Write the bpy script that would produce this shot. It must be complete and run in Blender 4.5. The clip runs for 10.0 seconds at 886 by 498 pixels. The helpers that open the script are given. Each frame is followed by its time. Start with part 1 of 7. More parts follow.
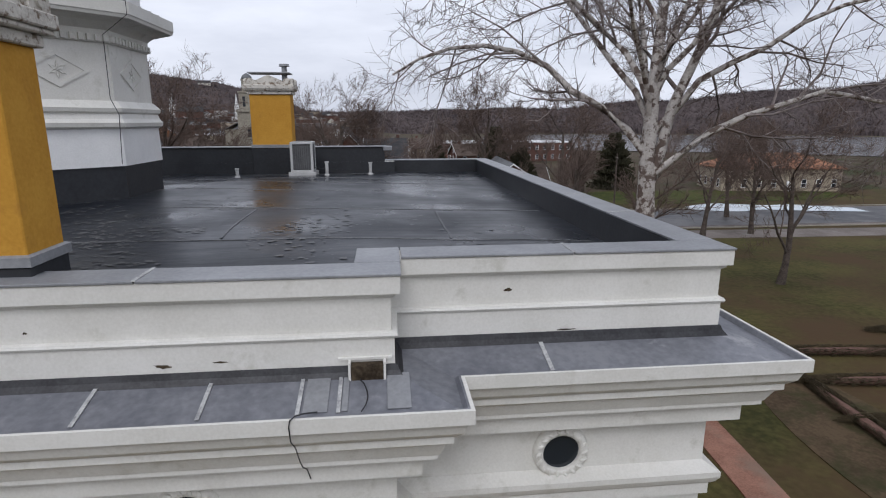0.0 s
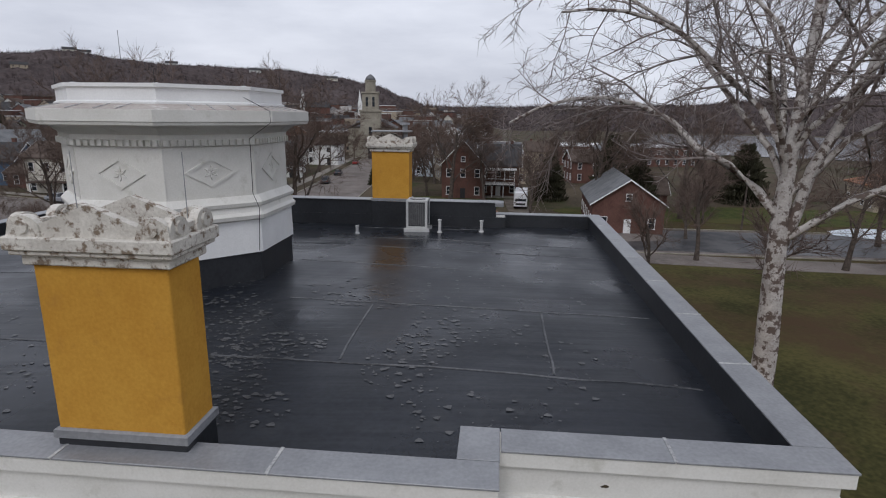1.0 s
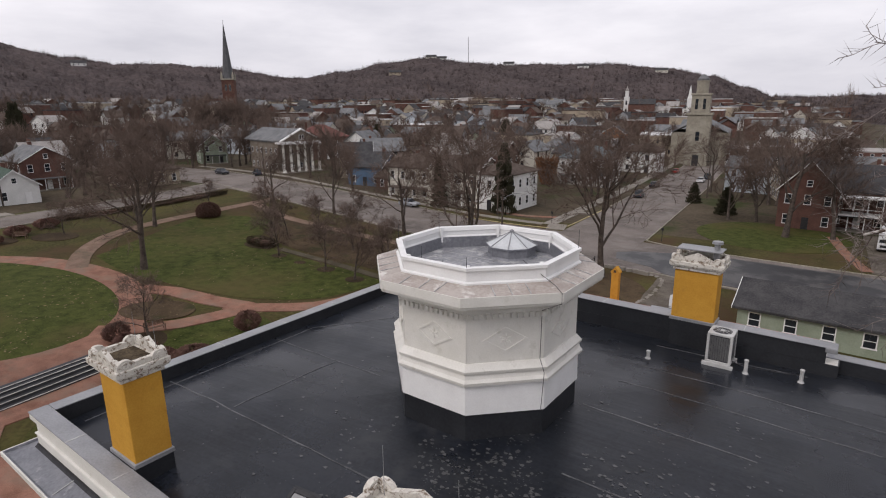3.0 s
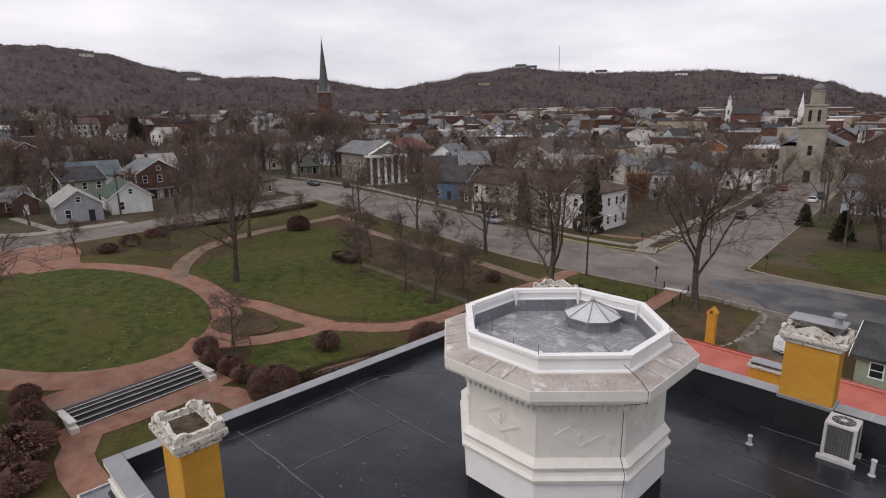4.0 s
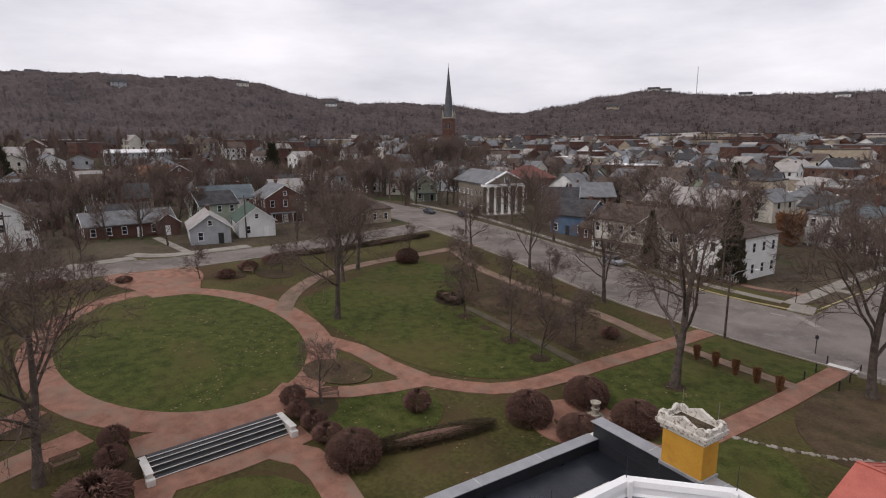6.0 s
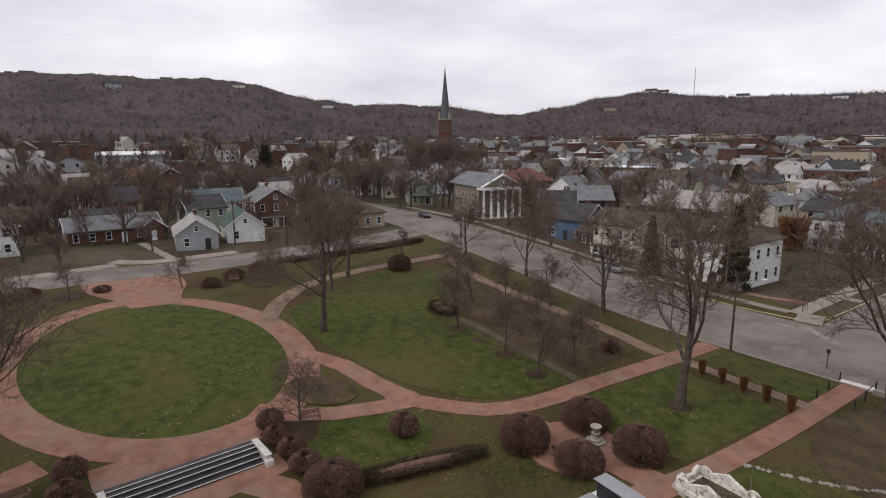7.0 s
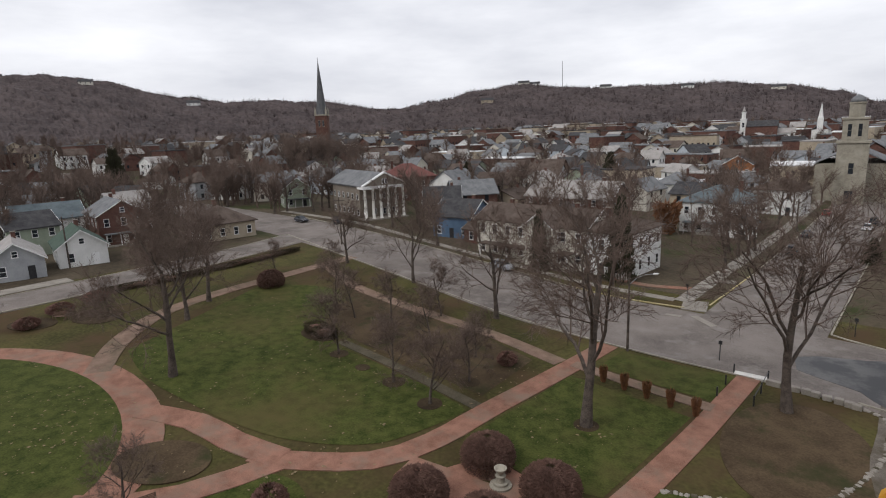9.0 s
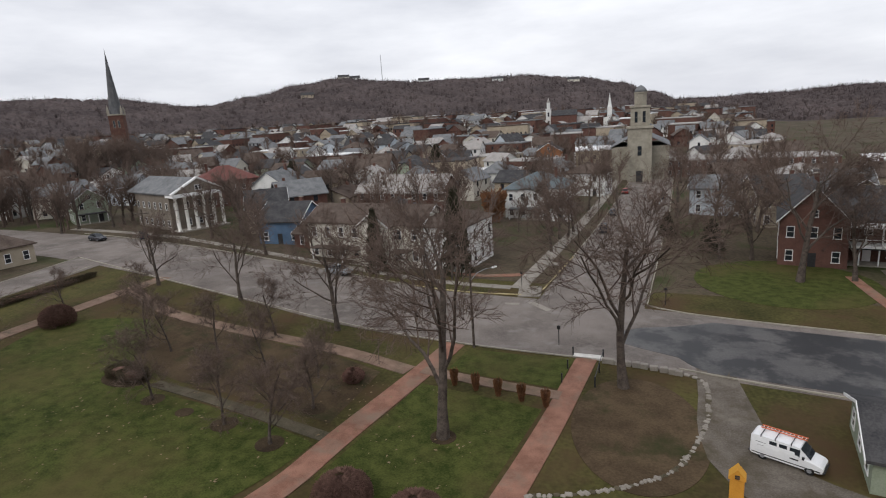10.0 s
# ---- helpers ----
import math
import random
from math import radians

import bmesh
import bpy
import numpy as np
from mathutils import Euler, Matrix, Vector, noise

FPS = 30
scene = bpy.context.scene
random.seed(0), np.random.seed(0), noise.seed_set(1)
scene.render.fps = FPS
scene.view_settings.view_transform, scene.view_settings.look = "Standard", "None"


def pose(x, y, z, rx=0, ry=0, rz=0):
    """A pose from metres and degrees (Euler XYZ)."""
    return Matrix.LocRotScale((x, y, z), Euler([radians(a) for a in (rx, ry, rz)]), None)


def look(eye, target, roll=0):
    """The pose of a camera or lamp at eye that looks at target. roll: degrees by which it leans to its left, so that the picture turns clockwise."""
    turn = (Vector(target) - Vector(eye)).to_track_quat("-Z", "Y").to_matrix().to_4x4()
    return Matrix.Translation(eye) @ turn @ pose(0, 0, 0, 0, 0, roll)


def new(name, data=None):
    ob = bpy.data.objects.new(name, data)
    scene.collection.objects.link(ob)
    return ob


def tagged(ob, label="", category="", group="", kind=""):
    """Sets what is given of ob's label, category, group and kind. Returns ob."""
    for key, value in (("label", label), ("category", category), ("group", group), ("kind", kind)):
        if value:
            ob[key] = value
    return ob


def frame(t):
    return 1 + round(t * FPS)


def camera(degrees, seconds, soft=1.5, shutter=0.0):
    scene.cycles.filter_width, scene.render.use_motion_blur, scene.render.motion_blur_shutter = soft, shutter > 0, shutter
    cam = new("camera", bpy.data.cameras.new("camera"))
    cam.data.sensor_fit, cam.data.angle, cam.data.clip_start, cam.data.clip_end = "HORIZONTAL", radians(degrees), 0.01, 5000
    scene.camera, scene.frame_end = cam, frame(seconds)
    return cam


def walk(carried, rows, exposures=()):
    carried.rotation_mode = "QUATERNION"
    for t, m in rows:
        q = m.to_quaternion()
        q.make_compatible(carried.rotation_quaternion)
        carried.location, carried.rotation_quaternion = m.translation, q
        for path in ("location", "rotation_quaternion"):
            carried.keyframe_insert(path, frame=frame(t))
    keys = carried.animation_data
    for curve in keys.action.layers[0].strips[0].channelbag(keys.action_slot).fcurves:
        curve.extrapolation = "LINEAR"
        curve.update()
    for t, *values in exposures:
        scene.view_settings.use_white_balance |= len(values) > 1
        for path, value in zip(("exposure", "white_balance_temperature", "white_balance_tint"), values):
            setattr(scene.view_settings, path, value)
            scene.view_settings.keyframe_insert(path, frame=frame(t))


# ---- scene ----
cam = camera(76.5, 10.0, soft=1.1)
# seconds, x, y, z, and the turn about x, y and z in degrees
PATH = [
    (0, -1.05, -0.11, 12.44, 77.20, 0.09, -12.27),
    (0.5, -1.03, -0.02, 13.68, 76.90, -0.36, -7.92),
    (1, -1.02, 0.10, 14.91, 76.57, -0.62, -0.82),
    (1.5, -0.87, 0.17, 16.12, 76.61, -0.63, 8.71),
    (2, -0.75, 0.26, 17.37, 76.24, -0.70, 17.91),
    (2.5, -0.67, 0.48, 18.53, 75.72, -0.03, 25.03),
    (4, -1.31, 2.47, 20.83, 76.62, 0.70, 39.10),
    (4.5, -1.75, 3.35, 21.27, 77.29, 0.80, 43.83),
    (5, -2.57, 4.78, 21.54, 78.16, 0.83, 48.03),
    (5.5, -3.54, 6.25, 21.86, 78.74, 0.63, 50.42),
    (6, -4.48, 7.56, 22.30, 79.00, 0.41, 51.45),
    (7.5, -7.83, 11.66, 22.57, 79.34, 0.54, 50.69),
    (8, -8.94, 13.19, 22.68, 79.10, 0.88, 48.34),
    (8.5, -10.26, 14.89, 22.63, 78.84, 1.42, 44.61),
    (9, -11.54, 16.52, 22.76, 78.33, 2.11, 39.47),
    (9.5, -12.79, 18.20, 22.85, 77.72, 3.05, 32.67),
    (10, -13.75, 20.14, 22.98, 76.89, 3.72, 22.07),
]
walk(cam, [(t, pose(x, y, z, rx, ry, rz)) for t, x, y, z, rx, ry, rz in PATH],
     exposures=[(0, 0.02, 6050, 12), (0.5, -0.09, 6050, 12), (1, -0.17, 6100, 12), (1.5, -0.07, 6400, 12), (2, 0.06, 6550, 13), (4, 0.08, 6600, 16), (6, 0.10, 6600, 16), (7.5, 0.14, 6550, 13), (10, 0.17, 6450, 10)])

# ---- light: an overcast winter day ----
world = bpy.data.worlds.new("overcast_sky")
scene.world = world
world.use_nodes = True
wt = world.node_tree
bg = wt.nodes["Background"]
sky = wt.nodes.new("ShaderNodeTexSky")
sky.sky_type, sky.sun_disc = "NISHITA", False
sky.sun_elevation, sky.sun_rotation = radians(35), radians(200)
sky.air_density, sky.dust_density = 1.0, 4.0
wtc = wt.nodes.new("ShaderNodeTexCoord")
wmap = wt.nodes.new("ShaderNodeMapping")
wmap.inputs["Scale"].default_value = (1.0, 1.0, 4.0)
clouds = wt.nodes.new("ShaderNodeTexNoise")
clouds.inputs["Scale"].default_value, clouds.inputs["Detail"].default_value, clouds.inputs["Roughness"].default_value = 2.2, 6.0, 0.55
cramp = wt.nodes.new("ShaderNodeValToRGB")
cramp.color_ramp.elements[0].position, cramp.color_ramp.elements[0].color = 0.33, (6.5, 6.65, 7.2, 1)
cramp.color_ramp.elements[1].position, cramp.color_ramp.elements[1].color = 0.66, (9.5, 9.58, 9.95, 1)
cover = wt.nodes.new("ShaderNodeMix")
cover.data_type = "RGBA"
cover.inputs["Factor"].default_value = 0.93
wt.links.new(wtc.outputs["Generated"], wmap.inputs["Vector"])
wt.links.new(wmap.outputs[0], clouds.inputs["Vector"])
wt.links.new(clouds.outputs["Fac"], cramp.inputs["Fac"])
wt.links.new(sky.outputs[0], cover.inputs["A"])
wt.links.new(cramp.outputs[0], cover.inputs["B"])
wt.links.new(cover.outputs["Result"], bg.inputs["Color"])
bg.inputs["Strength"].default_value = 0.1

sun = new("sun", bpy.data.lights.new("sun", "SUN"))
sun.data.energy, sun.data.angle, sun.data.color = 1.0, radians(25), (1.0, 0.97, 0.93)
sun.matrix_world = look((0, 0, 50), (0 + 34.2 * 0.7, 94 * 0.7, 50 - 70))


# ---- materials ----
def lin(r, g, b):
    return tuple(((c / 255) / 12.92 if c / 255 < 0.04045 else ((c / 255 + 0.055) / 1.055) ** 2.4) for c in (r, g, b)) + (1.0,)


def material(name, low, high, scale=4.0, rough=0.8, grain=40.0, bump=0.25, spread=(0.3, 0.7), metal=0.0, depth=0.02, stains=None, vary=0.0):
    """Two colours mixed by noise at two scales, with a fine relief; stains: (colour, scale, from, to) adds worn patches."""
    m = bpy.data.materials.new(name)
    m.use_nodes = True
    nt = m.node_tree
    n, link = nt.nodes, nt.links.new
    b = n["Principled BSDF"]
    b.inputs["Roughness"].default_value, b.inputs["Metallic"].default_value = rough, metal
    b.inputs["Specular IOR Level"].default_value = 0.12 if rough > 0.8 else 0.5
    geo = n.new("ShaderNodeNewGeometry")
    big = n.new("ShaderNodeTexNoise")
    big.inputs["Scale"].default_value, big.inputs["Detail"].default_value, big.inputs["Roughness"].default_value = scale, 5.0, 0.6
    fine = n.new("ShaderNodeTexNoise")
    fine.inputs["Scale"].default_value, fine.inputs["Detail"].default_value = grain, 3.0
    link(geo.outputs["Position"], big.inputs["Vector"])
    link(geo.outputs["Position"], fine.inputs["Vector"])
    both = n.new("ShaderNodeMath")
    both.operation = "MULTIPLY_ADD"
    both.inputs[1].default_value = 0.65
    link(fine.outputs["Fac"], both.inputs[0])
    link(big.outputs["Fac"], both.inputs[2])
    ramp = n.new("ShaderNodeValToRGB")
    ramp.color_ramp.elements[0].position, ramp.color_ramp.elements[0].color = spread[0] + 0.325, low
    ramp.color_ramp.elements[1].position, ramp.color_ramp.elements[1].color = spread[1] + 0.325, high
    link(both.outputs[0], ramp.inputs["Fac"])
    colour = ramp.outputs["Color"]
    if vary:
        info = n.new("ShaderNodeObjectInfo")
        hsv = n.new("ShaderNodeHueSaturation")
        span = n.new("ShaderNodeMapRange")
        span.inputs["To Min"].default_value, span.inputs["To Max"].default_value = 1 - vary, 1 + vary
        link(info.outputs["Random"], span.inputs["Value"])
        link(span.outputs[0], hsv.inputs["Value"])
        link(colour, hsv.inputs["Color"])
        colour = hsv.outputs["Color"]
    if stains:
        spot = n.new("ShaderNodeTexNoise")
        spot.inputs["Scale"].default_value, spot.inputs["Detail"].default_value, spot.inputs["Roughness"].default_value = stains[1], 6.0, 0.65
        link(geo.outputs["Position"], spot.inputs["Vector"])
        cut = n.new("ShaderNodeMapRange")
        cut.inputs["From Min"].default_value, cut.inputs["From Max"].default_value = stains[2], stains[3]
        link(spot.outputs["Fac"], cut.inputs["Value"])
        mix = n.new("ShaderNodeMix")
        mix.data_type = "RGBA"
        link(cut.outputs[0], mix.inputs["Factor"])
        link(colour, mix.inputs["A"])
        mix.inputs["B"].default_value = stains[0]
        colour = mix.outputs["Result"]
    link(colour, b.inputs["Base Color"])
    if bump:
        relief = n.new("ShaderNodeBump")
        relief.inputs["Strength"].default_value, relief.inputs["Distance"].default_value = bump, depth
        link(both.outputs[0], relief.inputs["Height"])
        link(relief.outputs[0], b.inputs["Normal"])
    return m


def grey(v, tint=(1, 1, 1)):
    return (v * tint[0], v * tint[1], v * tint[2], 1.0)


M_GRASS = material("winter_grass", (0.032, 0.032, 0.010, 1), (0.086, 0.076, 0.026, 1), 0.12, 0.95, 3.0, 0.6, stains=((0.072, 0.046, 0.024, 1), 0.11, 0.44, 0.64))
M_TOWN = material("dull_town_ground", (0.048, 0.038, 0.025, 1), (0.105, 0.083, 0.057, 1), 0.10, 0.95, 2.0, 0.5, stains=((0.038, 0.044, 0.015, 1), 0.05, 0.52, 0.62))
M_DRYBED = material("dry_leaf_bed", (0.050, 0.034, 0.020, 1), (0.094, 0.066, 0.039, 1), 0.4, 0.95, 6.0, 0.6, stains=((0.036, 0.038, 0.015, 1), 0.3, 0.52, 0.68))
M_GRAVEL = material("muddy_gravel", (0.090, 0.076, 0.062, 1), (0.170, 0.148, 0.125, 1), 0.4, 0.95, 9.0, 0.4, stains=((0.075, 0.062, 0.042, 1), 0.35, 0.48, 0.66))
M_WATER = material("grey_river_water", (0.20, 0.205, 0.21, 1), (0.28, 0.285, 0.29, 1), 0.01, 0.12, 0.5, 0.05)
M_TARP = material("pale_blue_tarp", (0.52, 0.58, 0.62, 1), (0.66, 0.70, 0.73, 1), 0.3, 0.5, 3.0, 0.3)
M_LAWN = material("mown_lawn", (0.026, 0.037, 0.007, 1), (0.074, 0.082, 0.021, 1), 0.9, 0.95, 7.0, 0.6, stains=((0.084, 0.068, 0.026, 1), 0.085, 0.48, 0.70))
M_MULCH = material("mulch_bed", (0.030, 0.021, 0.013, 1), (0.066, 0.047, 0.028, 1), 0.5, 0.95, 9.0, 0.6)
M_BRICKPAVE = material("brick_paving", (0.182, 0.092, 0.064, 1), (0.305, 0.160, 0.115, 1), 0.8, 0.85, 14.0, 0.4, stains=((0.215, 0.155, 0.118, 1), 0.35, 0.48, 0.70))
M_OLDBRICK = material("old_brick_paving", (0.150, 0.098, 0.072, 1), (0.245, 0.168, 0.128, 1), 0.8, 0.88, 14.0, 0.4, stains=((0.120, 0.098, 0.066, 1), 0.35, 0.48, 0.70))
M_ROAD = material("asphalt_road", (0.112, 0.096, 0.086, 1), (0.212, 0.184, 0.166, 1), 0.16, 0.85, 8.0, 0.2, stains=((0.225, 0.203, 0.186, 1), 0.35, 0.52, 0.70))
M_ROADWET = material("patched_dark_asphalt", (0.036, 0.035, 0.036, 1), (0.085, 0.080, 0.077, 1), 0.2, 0.5, 8.0, 0.2, stains=((0.011, 0.011, 0.013, 1), 0.26, 0.45, 0.56))
M_CONC = material("concrete", (0.19, 0.17, 0.145, 1), (0.30, 0.275, 0.24, 1), 0.5, 0.9, 12.0, 0.2)
M_MOSSY = material("mossy_stone_walk", (0.060, 0.052, 0.034, 1), (0.115, 0.098, 0.068, 1), 0.6, 0.9, 9.0, 0.4)
M_KERB = material("kerb_stone", (0.24, 0.22, 0.18, 1), (0.36, 0.33, 0.27, 1), 0.8, 0.9, 12.0, 0.2)
M_YELLOWKERB = material("yellow_kerb_paint", (0.36, 0.29, 0.12, 1), (0.46, 0.39, 0.22, 1), 0.8, 0.8, 12.0, 0.2)
M_STEP = material("white_stone", (0.48, 0.46, 0.43, 1), (0.66, 0.64, 0.60, 1), 1.2, 0.8, 14.0, 0.2)
M_CREAM = material("cream_paint", (0.64, 0.625, 0.575, 1), (0.73, 0.715, 0.67, 1), 1.2, 0.55, 30.0, 0.06, stains=((0.48, 0.465, 0.40, 1), 2.5, 0.58, 0.80))
M_WHITE = material("white_paint", (0.72, 0.72, 0.71, 1), (0.80, 0.80, 0.79, 1), 1.5, 0.5, 30.0, 0.05)
M_OCHRE = material("ochre_stucco", (0.47, 0.235, 0.035, 1), (0.56, 0.30, 0.05, 1), 1.5, 0.85, 22.0, 0.25, stains=((0.40, 0.20, 0.04, 1), 2.0, 0.58, 0.8))
M_RUBBER = material("black_roof_membrane", (0.007, 0.009, 0.013, 1), (0.018, 0.021, 0.028, 1), 0.5, 0.40, 10.0, 0.10, stains=((0.030, 0.032, 0.036, 1), 0.9, 0.55, 0.72))
def wrinkle(m, rough, depth):
    """Long low wrinkles and glossier and duller patches on a rolled-out sheet."""
    n, link = m.node_tree.nodes, m.node_tree.links.new
    b = n["Principled BSDF"]
    b.inputs["Specular IOR Level"].default_value = 0.28
    geo, mapping = n.new("ShaderNodeNewGeometry"), n.new("ShaderNodeMapping")
    mapping.inputs["Scale"].default_value = (0.22, 1.7, 1.0)
    wave, patch, span, relief = n.new("ShaderNodeTexNoise"), n.new("ShaderNodeTexNoise"), n.new("ShaderNodeMapRange"), n.new("ShaderNodeBump")
    wave.inputs["Scale"].default_value, wave.inputs["Detail"].default_value = 1.0, 3.0
    patch.inputs["Scale"].default_value, patch.inputs["Detail"].default_value = 0.45, 6.0
    span.inputs["From Min"].default_value, span.inputs["From Max"].default_value = 0.35, 0.65
    span.inputs["To Min"].default_value, span.inputs["To Max"].default_value = rough
    relief.inputs["Strength"].default_value, relief.inputs["Distance"].default_value = 0.5, depth
    link(geo.outputs["Position"], mapping.inputs["Vector"])
    link(mapping.outputs[0], wave.inputs["Vector"])
    link(geo.outputs["Position"], patch.inputs["Vector"])
    link(patch.outputs["Fac"], span.inputs["Value"])
    link(span.outputs[0], b.inputs["Roughness"])
    link(wave.outputs["Fac"], relief.inputs["Height"])
    old = b.inputs["Normal"].links[0].from_socket
    link(old, relief.inputs["Normal"])
    link(relief.outputs[0], b.inputs["Normal"])


wrinkle(M_RUBBER, (0.20, 0.46), 0.05)
M_LEAD = material("grey_metal_roofing", (0.13, 0.135, 0.155, 1), (0.215, 0.22, 0.24, 1), 0.9, 0.42, 12.0, 0.15, metal=0.15, stains=((0.36, 0.36, 0.37, 1), 1.5, 0.60, 0.74))
M_COPING = material("grey_coping_metal", (0.205, 0.21, 0.22, 1), (0.285, 0.29, 0.30, 1), 1.2, 0.42, 18.0, 0.1, metal=0.15)
M_GUTTER_SEAM = material("pale_solder_seam", (0.24, 0.24, 0.245, 1), (0.52, 0.52, 0.51, 1), 4.0, 0.7, 30.0, 0.2)
M_STONECAP = material("weathered_cap_stone", (0.50, 0.47, 0.42, 1), (0.66, 0.63, 0.57, 1), 3.0, 0.9, 26.0, 0.7, stains=((0.20, 0.155, 0.115, 1), 8.0, 0.52, 0.62))
# dark brown for soot and bare patches, and for shade painted into openings
M_WEAR_SHADE = material("dark_wear_and_shade", (0.03, 0.022, 0.015, 1), (0.11, 0.085, 0.055, 1), 3.0, 0.95, 20.0, 0.4)
M_CORNICEROOF = material("beige_cornice_sheet", (0.30, 0.255, 0.225, 1), (0.44, 0.395, 0.36, 1), 1.0, 0.6, 14.0, 0.12, stains=((0.60, 0.575, 0.54, 1), 2.4, 0.56, 0.66))
M_WELL = material("grey_sheet_floor", (0.165, 0.17, 0.185, 1), (0.29, 0.295, 0.31, 1), 1.6, 0.5, 14.0, 0.2, stains=((0.46, 0.46, 0.46, 1), 2.6, 0.53, 0.64))
M_SEAM = material("membrane_seam", (0.016, 0.017, 0.020, 1), (0.110, 0.112, 0.118, 1), 1.2, 0.45, 12.0, 0.2)
M_BLACKWALL = material("black_membrane_wall", (0.010, 0.011, 0.014, 1), (0.022, 0.024, 0.028, 1), 1.2, 0.45, 12.0, 0.15)
M_CASING = material("light_grey_casing", (0.42, 0.42, 0.41, 1), (0.52, 0.52, 0.51, 1), 3.0, 0.5, 30.0, 0.05)
M_DARKMETAL = material("dark_metal", (0.02, 0.02, 0.022, 1), (0.045, 0.045, 0.048, 1), 4.0, 0.5, 30.0, 0.1, metal=0.4)
M_LOUVRE = material("dark_louvre_metal", (0.07, 0.07, 0.072, 1), (0.12, 0.12, 0.122, 1), 3.0, 0.5, 20.0, 0.05)
M_HATCHLID = material("grey_acrylic_lid", (0.22, 0.22, 0.22, 1), (0.30, 0.30, 0.30, 1), 3.0, 0.35, 20.0, 0.05)
M_REDROOF = material("red_metal_roofing", (0.34, 0.075, 0.05, 1), (0.46, 0.12, 0.085, 1), 0.8, 0.5, 14.0, 0.1)
M_BARK = material("grey_bark", (0.050, 0.040, 0.034, 1), (0.120, 0.098, 0.083, 1), 2.0, 0.95, 18.0, 0.5)
M_TWIG = material("twig_bark", (0.084, 0.061, 0.050, 1), (0.164, 0.121, 0.100, 1), 1.0, 0.95, 6.0, 0.0)
M_SYCAMORE = material("mottled_sycamore_bark", (0.34, 0.31, 0.285, 1), (0.56, 0.53, 0.50, 1), 1.4, 0.9, 12.0, 0.3, stains=((0.13, 0.10, 0.085, 1), 2.6, 0.50, 0.56))
M_SYCTWIG = material("pale_twig_bark", (0.15, 0.12, 0.11, 1), (0.28, 0.245, 0.23, 1), 1.0, 0.95, 6.0, 0.0)
M_SHRUB = material("bare_red_brown_shrub", (0.080, 0.045, 0.036, 1), (0.172, 0.102, 0.080, 1), 3.0, 0.95, 20.0, 0.3)
M_LOOSE = material("loose_brown_twigs", (0.110, 0.060, 0.049, 1), (0.215, 0.125, 0.100, 1), 3.0, 0.95, 20.0, 0.3)
M_RUST = material("rust_brown_foliage", (0.12, 0.055, 0.03, 1), (0.20, 0.10, 0.05, 1), 3.0, 0.95, 20.0, 0.3)
M_CONIFER = material("dark_conifer_needles", (0.024, 0.024, 0.014, 1), (0.058, 0.055, 0.034, 1), 2.0, 0.95, 12.0, 0.3)
M_HEDGE = material("dark_hedge", (0.038, 0.031, 0.017, 1), (0.080, 0.062, 0.038, 1), 2.5, 0.95, 15.0, 0.3)
M_WOOD = material("weathered_bench_wood", (0.10, 0.06, 0.04, 1), (0.18, 0.11, 0.075, 1), 4.0, 0.8, 30.0, 0.3)
# the slight purple tint puts distance haze into the hill colour
M_FOREST = material("bare_winter_forest", (0.036, 0.028, 0.030, 1), (0.062, 0.050, 0.053, 1), 0.02, 0.98, 0.25, 0.0)
M_SPIRE = material("grey_slate_spire", (0.060, 0.062, 0.066, 1), (0.105, 0.106, 0.110, 1), 0.5, 0.8, 6.0, 0.3)
M_WOODS = material("bare_tree_crowns", (0.046, 0.037, 0.037, 1), (0.086, 0.069, 0.067, 1), 0.02, 0.98, 0.3, 0.0)


def per_piece(m, low, high):
    """Loose pieces of one mesh differ in brightness."""
    n, link = m.node_tree.nodes, m.node_tree.links.new
    b = n["Principled BSDF"]
    geo, span, hsv = n.new("ShaderNodeNewGeometry"), n.new("ShaderNodeMapRange"), n.new("ShaderNodeHueSaturation")
    span.inputs["To Min"].default_value, span.inputs["To Max"].default_value = low, high
    old = b.inputs["Base Color"].links[0].from_socket
    link(geo.outputs["Random Per Island"], span.inputs["Value"])
    link(span.outputs[0], hsv.inputs["Value"])
    link(old, hsv.inputs["Color"])
    link(hsv.outputs["Color"], b.inputs["Base Color"])


per_piece(M_WOODS, 0.75, 1.35)
M_PANE = bpy.data.materials.new("window_glass")
M_PANE.use_nodes = True
M_PANE.node_tree.nodes["Principled BSDF"].inputs["Base Color"].default_value = (0.02, 0.024, 0.03, 1)
M_PANE.node_tree.nodes["Principled BSDF"].inputs["Roughness"].default_value = 0.08
M_GLASSLITE = material("frosted_skylight_glass", (0.46, 0.48, 0.49, 1), (0.56, 0.58, 0.59, 1), 2.0, 0.25, 12.0, 0.03)

M_CARWHITE = material("white_vehicle_paint", (0.70, 0.71, 0.72, 1), (0.76, 0.77, 0.78, 1), 1.0, 0.25, 8.0, 0.0)
M_CARSILVER = material("silver_vehicle_paint", (0.38, 0.40, 0.43, 1), (0.44, 0.46, 0.49, 1), 1.0, 0.25, 8.0, 0.0, metal=0.5)
M_CARDARK = material("dark_vehicle_paint", (0.02, 0.022, 0.028, 1), (0.04, 0.042, 0.05, 1), 1.0, 0.25, 8.0, 0.0)
M_CARRED = material("red_vehicle_paint", (0.22, 0.02, 0.018, 1), (0.27, 0.03, 0.025, 1), 1.0, 0.3, 8.0, 0.0)
M_TYRE = material("tyre_rubber", (0.012, 0.012, 0.012, 1), (0.025, 0.025, 0.025, 1), 6.0, 0.9, 40.0, 0.1)
